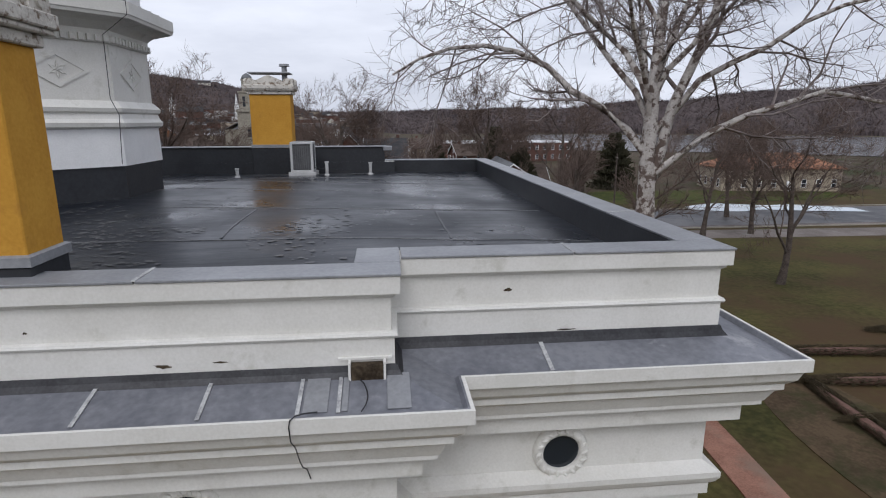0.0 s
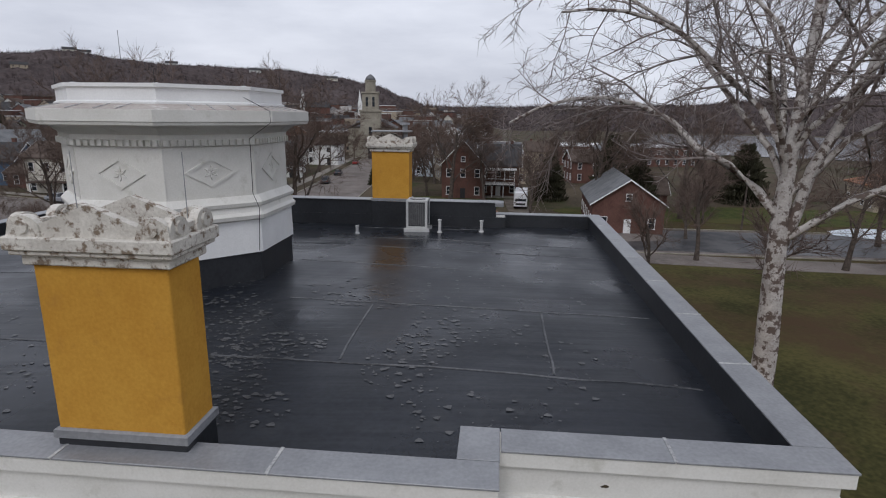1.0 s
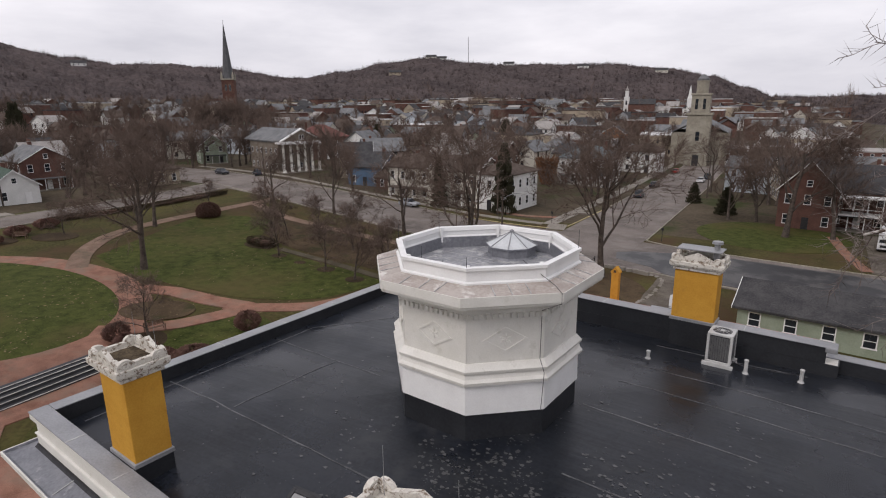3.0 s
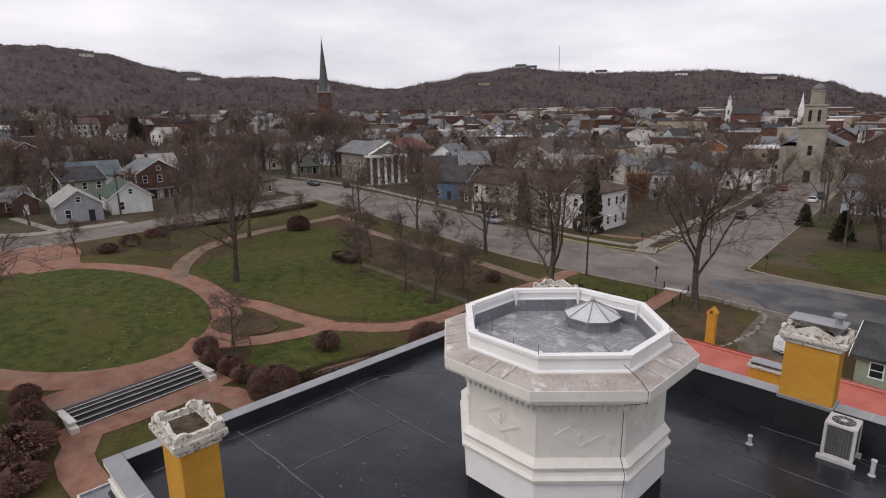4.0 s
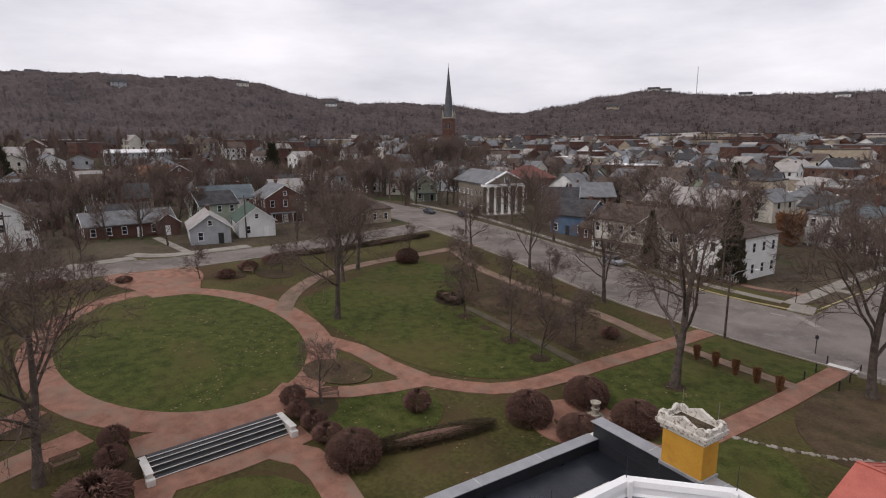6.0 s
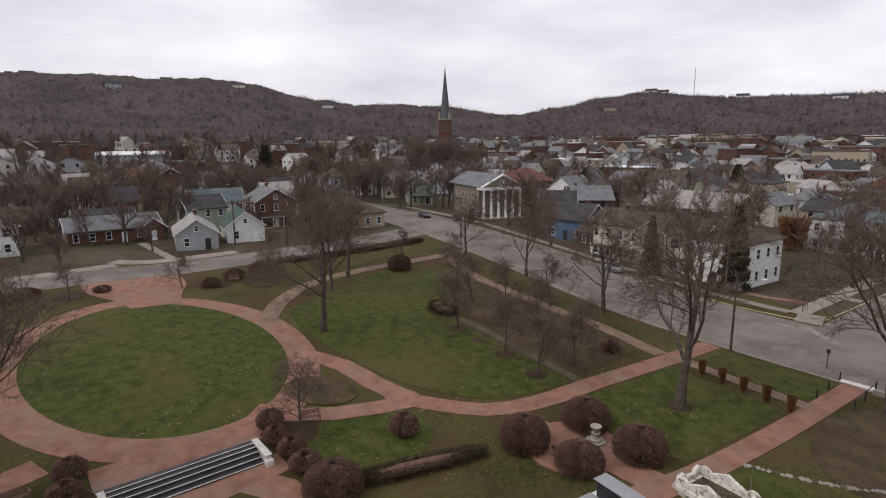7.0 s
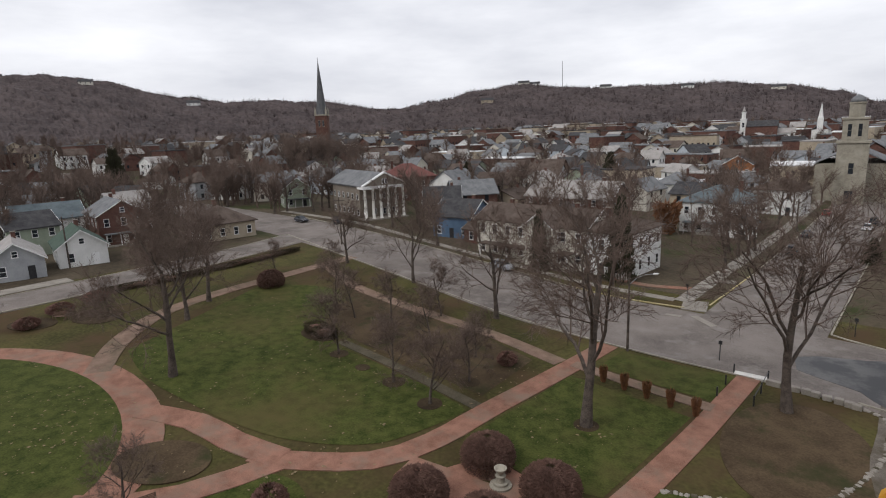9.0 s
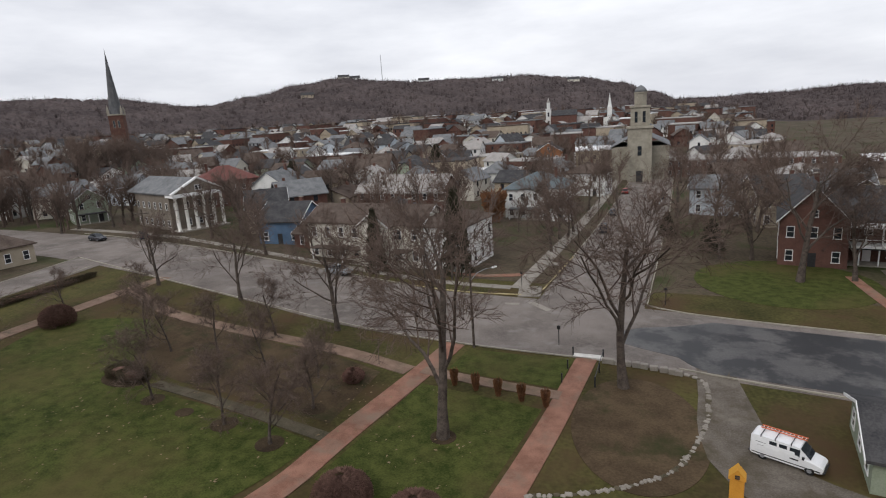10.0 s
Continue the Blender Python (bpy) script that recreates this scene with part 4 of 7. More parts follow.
for u0, u1 in ((-5.1, -4.86), (-4.72, -4.66), (-4.26, -4.02)):
    part("pale_sheet", box(u0, u1, -1.40, -0.84, 0, 0.008, 0.0, pose(0, 0, 9.954, 13.4, 0, 0)), M_COPING, gutter, "pale bare metal sheet")
for x0, x1, z0, z1 in ((-4.78, -4.20, 9.93, 9.955), (-4.67, -4.645, 9.66, 9.93), (-4.295, -4.27, 9.66, 9.93)):
    part("scupper_trim", box(x0, x1, -0.905 if z0 < 9.9 else -0.81, -0.74, z0, z1), M_CREAM, parapet)
bm = bmesh.new()
add_tube(bm, [(-4.55, -0.86, 9.75), (-4.54, -0.93, 9.75), (-4.5, -1.0, 9.74), (-4.47, -1.1, 9.71), (-4.46, -1.2, 9.69), (-4.48, -1.32, 9.665), (-4.52, -1.40, 9.645)], [0.007] * 7, 6)
add_tube(bm, [(-4.95, -1.40, 9.66), (-5.06, -1.47, 9.69), (-5.14, -1.53, 9.70), (-5.19, -1.565, 9.67), (-5.2, -1.57, 9.6), (-5.19, -1.57, 9.45), (-5.165, -1.48, 9.33), (-5.16, -1.42, 9.22), (-5.15, -1.36, 9.1), (-5.14, -1.28, 8.98), (-5.12, -1.16, 8.88), (-5.1, -1.07, 8.7)], [0.007] * 12, 6)
part("cable", bm, M_DARKMETAL, house)
# peeling paint patches
for u, v, z, w, h in ((-2.75, -0.006, 10.42, 0.11, 0.05), (-6.6, -0.785, 9.94, 0.22, 0.035), (-6.0, -0.785, 9.96, 0.2, 0.02), (-2.0, -0.034, 9.88, 0.28, 0.015), (-7.9, -0.755, 10.35, 0.05, 0.02)):
    bm = bmesh.new()
    bmesh.ops.create_circle(bm, cap_ends=True, segments=14, radius=1.0)
    for vv in bm.verts:
        k = 0.6 + 0.5 * noise.noise(vv.co * 3 + Vector((u, z, 0)))
        vv.co = Vector((u + vv.co.x * w * k * 0.7, v, z + vv.co.y * h * k))
    part("bare_patch", bm, M_WEAR_SHADE, house)


def oculus(u, v, z):
    ring_m = Matrix.Translation((u, v, z)) @ Matrix.Rotation(radians(90), 4, "X")
    bm = bmesh.new()
    rings = []
    for r, h in ((0.25, 0.0), (0.25, 0.07), (0.30, 0.09), (0.36, 0.06), (0.38, 0.0)):
        rings.append([ring_m @ Vector(p) for p in ring(28, r, h)])
    add_loft(bm, rings, caps=False)
    win = part("oculus_window", bm, M_CREAM, house, "round window in a carved wreath", smooth=True)
    # dark disc on the uncut wall, painted in place of the shaded hollow
    bm = bmesh.new()
    bmesh.ops.create_circle(bm, cap_ends=True, segments=28, radius=0.252, matrix=ring_m @ Matrix.Translation((0, 0, 0.01)))
    part("pane", bm, M_PANE, win)
    for i in range(18):
        a = 2 * math.pi * i / 18
        bm = bmesh.new()
        bmesh.ops.create_icosphere(bm, subdivisions=1, radius=1.0, matrix=ring_m @ Matrix.Rotation(a, 4, "Z") @ Matrix.LocRotScale((0.31, 0, 0.085), Euler((0, 0, 0.6)), (0.06, 0.028, 0.025)))
        part("leaf", bm, M_CREAM, win)


for u, v in ((-2.0, -0.022), (-6.5, -0.772), (-11.2, -0.772), (-15.9, -0.772), (-20.4, -0.772)):
    oculus(u, v, 8.17)


# ---- cupola ----
T8 = radians(22.5)
cupola = thing("cupola", HOUSE @ pose(-12.78, 8.33, 0), "white octagonal wooden cupola with dentils and diamond panels", "cupola")


def eight(profile):
    """A profile of (radius to a corner, z) points carried round eight sides."""
    bm = bmesh.new()
    rows = [[bm.verts.new(p) for p in ring(8, r, z, turn=T8)] for r, z in profile]
    for a, b in zip(rows, rows[1:] + rows[:1]):
        for i in range(8):
            bm.faces.new((a[i], a[(i + 1) % 8], b[(i + 1) % 8], b[i]))
    return bm


part("curb", eight([(2.82, 10.3), (2.80, 11.52), (2.6, 11.52), (2.6, 10.3)]), M_BLACKWALL, cupola, "black membrane curb")
part("base_board", eight([(2.86, 11.45), (2.84, 12.30), (2.6, 12.30), (2.6, 11.45)]), M_WHITE, cupola)
part("lower_moulding", eight([(2.85, 12.28), (2.95, 12.33), (2.97, 12.42), (2.90, 12.50), (2.86, 12.62), (2.92, 12.66), (2.94, 12.74), (2.84, 12.84), (2.78, 12.90), (2.6, 12.90), (2.6, 12.28)]), M_CREAM, cupola)
body = part("body", eight([(2.745, 12.85), (2.745, 14.40), (2.55, 14.40), (2.55, 12.85)]), M_CREAM, cupola)
part("frieze_band", eight([(2.76, 14.12), (2.80, 14.14), (2.80, 14.40), (3.00, 14.55), (3.2, 14.60), (3.3, 14.66), (2.5, 14.66), (2.5, 14.12)]), M_CREAM, cupola)
cornice_ring = part("cornice", eight([(3.30, 14.60), (3.40, 14.62), (3.42, 14.68), (3.44, 14.70), (3.44, 14.95), (3.38, 14.96), (3.3, 14.66)]), M_CREAM, cupola)
part("cornice_roof", eight([(3.42, 14.955), (2.78, 15.08), (2.78, 14.90), (3.40, 14.80)]), M_CORNICEROOF, cupola, "stained beige sheet-metal cornice roof")
upper = part("upper_parapet", eight([(2.74, 15.02), (2.80, 15.06), (2.80, 15.12), (2.73, 15.15), (2.73, 15.42), (2.79, 15.44), (2.79, 15.52), (2.60, 15.52), (2.58, 15.40), (2.62, 15.38), (2.62, 15.24), (2.58, 15.2), (2.58, 14.9), (2.74, 14.9)]), M_WHITE, cupola)
part("well_lining", eight([(2.575, 14.80), (2.575, 15.19), (2.53, 15.19), (2.50, 14.80)]), M_LEAD, cupola, "grey sheet lining")
floor_bm = loft([ring(8, 2.56, z, turn=T8) for z in (14.6, 14.84)])
well = part("well_floor", floor_bm, M_WELL, cupola, "grey soldered sheet floor")
for k in range(-3, 4):
    half = math.sqrt(max(2.3 ** 2 - (k * 0.62) ** 2, 0.1))
    part("floor_seam", box(-half, half, k * 0.62 - 0.012, k * 0.62 + 0.012, 14.838, 14.848), M_GUTTER_SEAM, well)
    part("floor_seam", box(k * 0.62 - 0.01, k * 0.62 + 0.01, -half, half, 14.838, 14.846), M_GUTTER_SEAM, well)
dentil_mesh = None
for k in range(8):
    a = math.pi / 4 * k
    face = Matrix.Rotation(a, 4, "Z")
    ap = 2.745 * math.cos(T8)
    # corner board joints
    part("corner_board", box(-0.012, 0.012, -0.012, 0.012, 12.9, 14.13, 0.0, Matrix.Rotation(a + T8, 4, "Z") @ Matrix.Translation((2.742, 0, 0))), M_CREAM, body)
    # diamond panel: raised frame, sunken field, rosette
    bm = bmesh.new()
    outer, inner = [(0.62, 0), (0, 0.36), (-0.62, 0), (0, -0.36)], [(0.50, 0), (0, 0.29), (-0.50, 0), (0, -0.29)]
    rows = []
    for pts, h in ((outer, -0.01), (outer, 0.03), (inner, 0.03), (inner, 0.004)):
        rows.append([face @ Vector((ap + h, y, 13.52 + z)) for y, z in pts])
    add_loft(bm, rows, caps=False)
    bm.faces.new([bm.verts.new(p) for p in rows[-1]])
    dia = part("diamond_panel", bm, M_CREAM, body)
    bm = bmesh.new()
    star = []
    for k, h in ((1.0, 0.003), (0.85, 0.03), (0.30, 0.018), (0.18, 0.045)):
        star.append([face @ Vector((ap + h, k * r * math.cos(q), 13.52 + k * r * math.sin(q))) for i in range(24) for q in (math.pi * i / 12,) for r in (0.19 if i % 4 == 2 else 0.05 if i % 4 == 0 else 0.12,)])
    add_loft(bm, star)
    part("rosette", bm, M_CREAM, dia)
    side = 2 * 2.80 * math.sin(T8)
    for i in range(13):
        y = (i - 6) * side / 13
        m = face @ Matrix.Translation((2.80 * math.cos(T8), y, 14.22))
        if dentil_mesh is None:
            ob = part("dentil", box(-0.03, 0.07, -0.05, 0.05, -0.07, 0.07, 0.008), M_CREAM, cupola)
            dentil_mesh = ob.data
        else:
            ob = new("dentil", dentil_mesh)
            ob.parent = cupola
        ob.matrix_local = m
    # corner posts of the upper parapet and the seams of the cornice sheets
    part("post", box(-0.05, 0.05, -0.05, 0.05, 15.0, 15.54, 0.01, Matrix.Rotation(a + T8, 4, "Z") @ Matrix.Translation((2.56, 0, 0))), M_WHITE, upper)
    for y in (-0.62, 0.0, 0.66):
        m = face @ Matrix.Translation(((3.44 + 2.79) / 2 * math.cos(T8), y * (0.7 + 0.5 * random.random()), 15.022)) @ Matrix.Rotation(radians(-11), 4, "Y").inverted()
        part("sheet_seam", box(-0.28, 0.28, -0.012, 0.012, -0.006, 0.012, 0.0, m), M_GUTTER_SEAM, cornice_ring)
# lantern skylight
lantern = thing("skylight", HOUSE @ pose(-12.74, 9.83, 14.84), "small octagonal glazed skylight in the cupola well", "skylight")
part("drum", loft([ring(8, r, z, turn=T8) for r, z in ((0.86, -0.02), (0.80, 0.05), (0.76, 0.06), (0.76, 0.30), (0.82, 0.32), (0.82, 0.36))]), M_LEAD, lantern)
for k in range(8):
    a0, a1 = T8 + math.pi / 4 * k, T8 + math.pi / 4 * (k + 1)
    bm = bmesh.new()
    q = [(0.80 * math.cos(a0), 0.80 * math.sin(a0), 0.36), (0.80 * math.cos(a1), 0.80 * math.sin(a1), 0.36), (0.05 * math.cos(a1), 0.05 * math.sin(a1), 0.74), (0.05 * math.cos(a0), 0.05 * math.sin(a0), 0.74)]
    add_loft(bm, [q, [(x, y, z - 0.02) for x, y, z in q]])
    part("pane", bm, M_GLASSLITE, lantern)
    bm = bmesh.new()
    add_tube(bm, [(0.82 * math.cos(a0), 0.82 * math.sin(a0), 0.365), (0.05 * math.cos(a0), 0.05 * math.sin(a0), 0.75)], [0.018, 0.014], 5)
    part("rib", bm, M_COPING, lantern)
bm = bmesh.new()
bmesh.ops.create_uvsphere(bm, u_segments=10, v_segments=6, radius=0.07, matrix=Matrix.LocRotScale((0, 0, 0.78), None, (1, 1, 0.8)))
part("finial", bm, M_COPING, lantern, smooth=True)
# lightning rods and a bracket in the well
for k, (r, a, z, h) in enumerate(((2.70, 22.5, 15.5, 0.55), (2.70, 112.5, 15.5, 0.55), (2.70, 157.5, 15.5, 0.5), (2.70, 202.5, 15.5, 0.5), (2.70, 292.5, 15.5, 0.3), (1.9, 265, 14.85, 0.55), (1.95, 205, 14.85, 0.5))):
    bm = bmesh.new()
    add_tube(bm, [(r * math.cos(radians(a)), r * math.sin(radians(a)), z - 0.02), (r * math.cos(radians(a)), r * math.sin(radians(a)), z + h)], [0.010, 0.005], 5)
    part("rod", bm, M_DARKMETAL, cupola)
bm = bmesh.new()
add_tube(bm, [(2.0 * math.cos(radians(-22)), 2.9 * math.sin(radians(-22)), 15.54), (3.1 * math.cos(radians(-22.5)), 3.1 * math.sin(radians(-22.5)), 15.05), (3.46 * math.cos(radians(-24)), 3.46 * math.sin(radians(-24)), 14.95), (3.46 * math.cos(radians(-24)), 3.46 * math.sin(radians(-24)), 14.68),
              (2.78 * math.cos(radians(-25)), 2.78 * math.sin(radians(-25)), 14.3), (2.76 * math.cos(radians(-25)), 2.76 * math.sin(radians(-25)), 12.95), (2.96 * math.cos(radians(-25)), 2.96 * math.sin(radians(-25)), 12.6), (2.87 * math.cos(radians(-25)), 2.87 * math.sin(radians(-25)), 11.5)], [0.009] * 8, 5)
part("cable", bm, M_DARKMETAL, cupola)


# ---- chimneys ----
def scroll(bm, m, r, t):
    """An upright ear-shaped scroll of radius r and thickness t."""
    prof = [(-r, 0), (r, 0)] + [(r * math.cos(a) * (1.0 if a < 1.6 else 0.85), r * (0.45 + 0.75 * math.sin(a))) for a in [math.pi * i / 8 for i in range(9)]]
    pts = [[m @ Vector((x, y, z)) for x, z in prof] for y in (-t / 2, t / 2)]
    add_loft(bm, pts)
    bmesh.ops.create_cone(bm, cap_ends=True, segments=10, radius1=r * 0.5, radius2=r * 0.4, depth=t * 1.5, matrix=m @ Matrix.Translation((0, 0, r * 0.55)) @ Matrix.Rotation(radians(90), 4, "X"))


def chimney(u, v, w, d, base, top, label, plain=False):
    c = thing("chimney", HOUSE @ pose(u, v, 0), label, "chimney", "chimneys on the roof")
    shaft = part("shaft", box(-w / 2, w / 2, -d / 2, d / 2, 9.6, top, 0.015), M_OCHRE, c)
    part("base_trim", loft([[(sx * (w / 2 + o), sy * (d / 2 + o), z) for sx, sy in ((-1, -1), (1, -1), (1, 1), (-1, 1))] for o, z in ((0.05, base - 0.05), (0.045, base + 0.05), (0.012, base + 0.07))]), M_COPING, c)
    part("base_wrap", box(-w / 2 - 0.02, w / 2 + 0.02, -d / 2 - 0.02, d / 2 + 0.02, 9.6, base - 0.06, 0.01), M_BLACKWALL, c, "black membrane wrapped round the foot")
    for k, (o, z0, z1) in enumerate(((0.07, top, top + 0.13), (0.15, top + 0.132, top + 0.19), (0.19, top + 0.192, top + 0.35))):
        band = part("cap_band", box(-w / 2 - o, w / 2 + o, -d / 2 - o, d / 2 + o, z0, z1, 0.015), M_STONECAP, c, "weathered white stone band")
    z = top + 0.35
    for s in (-1, 1):
        y = s * (d / 2 + 0.05)
        bm = bmesh.new()
        add_loft(bm, [[(x, y + q, zz) for x, zz in ((-w / 2 + 0.12, z), (w / 2 - 0.12, z), (w / 2 - 0.12, z + 0.09), (0, z + 0.36), (-w / 2 + 0.12, z + 0.09))] for q in (-0.06, 0.06)])
        part("pediment", bm, M_STONECAP, c)
        x = s * (w / 2 + 0.05)
        part("side_block", box(x - 0.06, x + 0.06, -d / 2, d / 2, z, z + 0.13, 0.01), M_STONECAP, c)
        for q in (-1, 1):
            bm = bmesh.new()
            scroll(bm, Matrix.Translation((s * (w / 2 - 0.06), q * (d / 2 + 0.08), z)), 0.20, 0.11)
            scroll(bm, Matrix.Translation((s * (w / 2 + 0.09), q * (d / 2 - 0.06), z)) @ Matrix.Rotation(radians(90), 4, "Z"), 0.20, 0.11)
            part("corner_scroll", bm, M_STONECAP, c)
    # flat slab; its dark colour carries the soot and the shade of the hollow
    part("flue", box(-w / 2 + 0.12, w / 2 - 0.12, -d / 2 + 0.08, d / 2 - 0.08, z - 0.02, z + 0.02), M_WEAR_SHADE, c, "dark slab for the sooty, shaded flue")
    if plain:
        part("metal_lid", box(-w / 2 - 0.02, w / 2 + 0.02, -d / 2, d / 2, z + 0.42, z + 0.47, 0.01), M_COPING, c)
        bm = bmesh.new()
        for r, z0, z1 in ((0.11, z + 0.1, z + 0.70), (0.2, z + 0.702, z + 0.79)):
            bmesh.ops.create_cone(bm, cap_ends=True, segments=14, radius1=r, radius2=r * 0.9, depth=z1 - z0, matrix=Matrix.Translation((w / 2 - 0.22, 0, (z0 + z1) / 2)))
        part("vent_pipe", bm, M_COPING, c)
    else:
        for x in (-w / 2 + 0.1, w / 2 - 0.1):
            bm = bmesh.new()
            add_tube(bm, [(x, d / 2, z), (x, d / 2, z + 0.9)], [0.007, 0.004], 5)
            part("lightning_rod", bm, M_COPING, c)
    return c


chimney(-8.68, -0.22, 1.63, 0.68, 11.05, 13.2, "ochre stucco chimney with peeling white stone crest")
chimney(-18.0, 0.18, 1.25, 0.92, 10.95, 13.2, "ochre stucco chimney with scrolled white stone crest")
chimney(-8.5, 16.6, 1.52, 0.8, 11.5, 13.45, "ochre stucco chimney with metal lid and vent pipe", True)
chimney(-18.6, 16.7, 1.5, 0.85, 11.45, 12.75, "ochre stucco chimney with white crest at the back")

# ---- things on the roof ----
ac = thing("air_conditioner", HOUSE @ pose(-7.25, 15.3, deck_z(-7.25, 15.3)), "grey outdoor air conditioning unit on a frame", "air conditioner")
part("casing", box(-0.38, 0.38, -0.38, 0.38, 0.16, 1.22, 0.01), M_DARKMETAL, ac, "dark coil behind the louvres")
for x in (-0.37, 0.37):
    for y in (-0.37, 0.37):
        part("corner_post", box(x - 0.045, x + 0.045, y - 0.045, y + 0.045, 0.15, 1.2, 0.012), M_CASING, ac)
for z in (0.14, 1.16):
    part("casing_band", box(-0.41, 0.41, -0.41, 0.41, z, z + 0.085, 0.012), M_CASING, ac)
for s, ax in ((-1, 0), (1, 0), (-1, 1), (1, 1)):
    for i in range(9):
        o = -0.30 + 0.075 * i
        b = (o - 0.03, o + 0.03, s * 0.375, s * 0.395, 0.26, 1.12) if ax == 0 else (s * 0.375, s * 0.395, o - 0.03, o + 0.03, 0.26, 1.12)
        part("louvre", box(*b), M_LOUVRE, ac)
bm = bmesh.new()
bmesh.ops.create_cone(bm, cap_ends=True, segments=28, radius1=0.33, radius2=0.31, depth=0.03, matrix=Matrix.Translation((0, 0, 1.235)))
grille = part("fan_grille", bm, M_DARKMETAL, ac)
bm = bmesh.new()
for i in range(10):
    a = math.pi * 2 * i / 10
    add_tube(bm, [(0.08 * math.cos(a), 0.08 * math.sin(a), 1.262), (0.31 * math.cos(a), 0.31 * math.sin(a), 1.258)], [0.006, 0.006], 4)
bmesh.ops.create_cone(bm, cap_ends=True, segments=14, radius1=0.09, radius2=0.08, depth=0.02, matrix=Matrix.Translation((0, 0, 1.262)))
part("grille_wires", bm, M_CASING, grille)
for y in (-0.42, 0.42):
    part("rail", box(-0.5, 0.5, y - 0.05, y + 0.05, -0.02, 0.15, 0.01), M_CASING, ac)
for u, v, h in ((-6.35, 14.9, 0.45), (-4.75, 15.3, 0.4), (-9.4, 14.1, 0.25)):
    vent = thing("vent_pipe", HOUSE @ pose(u, v, deck_z(u, v)), "short white vent pipe on the black roof", "vent pipe", "vent pipes")
    bm = bmesh.new()
    add_loft(bm, [ring(10, r, z) for r, z in ((0.12, -0.02), (0.08, 0.05), (0.06, 0.06), (0.06, h), (0.075, h + 0.01), (0.075, h + 0.06))])
    part("pipe", bm, M_CASING, vent, smooth=False)
bm = bmesh.new()
add_tube(bm, [(-7.0, 15.1, deck_z(-7, 15.1) + 0.3), (-6.7, 15.0, 10.75), (-6.4, 14.9, 10.72), (-5.5, 15.3, 10.62), (-4.8, 15.6, 10.58)], [0.012] * 5, 6)
tagged(part("pipe_run", bm, M_DARKMETAL), "thin insulated pipe lying on the roof", "pipe").matrix_world = HOUSE
hatch = thing("roof_skylight", HOUSE @ pose(-13.05, 1.0, deck_z(-13.05, 1.0), 0, 0, 8), "black curb skylight with a sloping grey lid", "skylight")
bm = bmesh.new()
add_loft(bm, [[(-0.42, -0.6, -0.05), (0.42, -0.6, -0.05), (0.42, 0.6, -0.05), (-0.42, 0.6, -0.05)], [(-0.40, -0.55, 0.16), (0.40, -0.55, 0.16), (0.40, 0.55, 0.62), (-0.40, 0.55, 0.62)]])
part("curb", bm, M_BLACKWALL, hatch)
tilt = pose(0, 0, 0.39, math.degrees(math.atan2(0.46, 1.1)), 0, 0)
part("lid", box(-0.27, 0.27, -0.42, 0.42, 0.0, 0.035, 0.008, tilt), M_HATCHLID, hatch)
for x0, x1, y0, y1 in ((-0.38, -0.28, -0.52, 0.52), (0.28, 0.38, -0.52, 0.52), (-0.275, 0.275, -0.52, -0.43), (-0.275, 0.275, 0.43, 0.52)):
    part("lid_frame", box(x0, x1, y0, y1, 0.0, 0.05, 0.006, tilt), M_DARKMETAL, hatch)


# small pale flecks scattered on the membrane
def flecks():
    g = random.Random(9)
    bm = bmesh.new()
    n = 0
    while n < 1900:
        u, v = (g.gauss(-8.6, 2.4), g.gauss(3.4, 2.0)) if n < 1350 else (g.gauss(-9.0, 5.0), g.gauss(5.0, 3.5))
        if not (-21 < u < -1 and 0.6 < v < 15.5) or noise.noise(Vector((u * 0.5, v * 0.5, 2))) < -0.05:
            continue
        n += 1
        s, a = 0.012 + 0.055 * g.random() ** 2.2, g.uniform(0, 6.3)
        pts = [(u + s * k * math.cos(a + q) * 1.3, v + s * k * math.sin(a + q)) for q, k in ((0, 1), (1.1, 0.7), (2.2, 0.9), (3.3, 0.6), (4.3, 1.1), (5.3, 0.7))]
        bm.faces.new([bm.verts.new((x, y, deck_z(x, y) + 0.012)) for x, y in pts])
    ob = tagged(part("pale_flecks", bm, M_FLECK), "small pale flecks scattered on the roof", "debris", kind="stuff")
    ob.matrix_world = HOUSE


M_FLECK = material("fleck_grey", (0.030, 0.031, 0.034, 1), (0.105, 0.105, 0.106, 1), 2.0, 0.42, 20.0, 0.1)
flecks()

# carved panel on the parapet face
panel = part("carved_panel", box(-16.6, -11.4, -0.772, -0.752, 10.27, 10.60, 0.006), M_CREAM, parapet)
for i in range(17):
    u = -16.3 + 0.29 * i
    bm = bmesh.new()
    for k in range(3):
        bmesh.ops.create_icosphere(bm, subdivisions=1, radius=1.0, matrix=Matrix.LocRotScale((u + 0.07 * (k - 1), -0.775, 10.43 + 0.06 * (k % 2 * 2 - 1) * (1 if i % 2 else -1)), Euler((0, 0.7 * (k - 1), 0)), (0.07, 0.022, 0.045)))
    part("carved_leaf", bm, M_CREAM, panel)


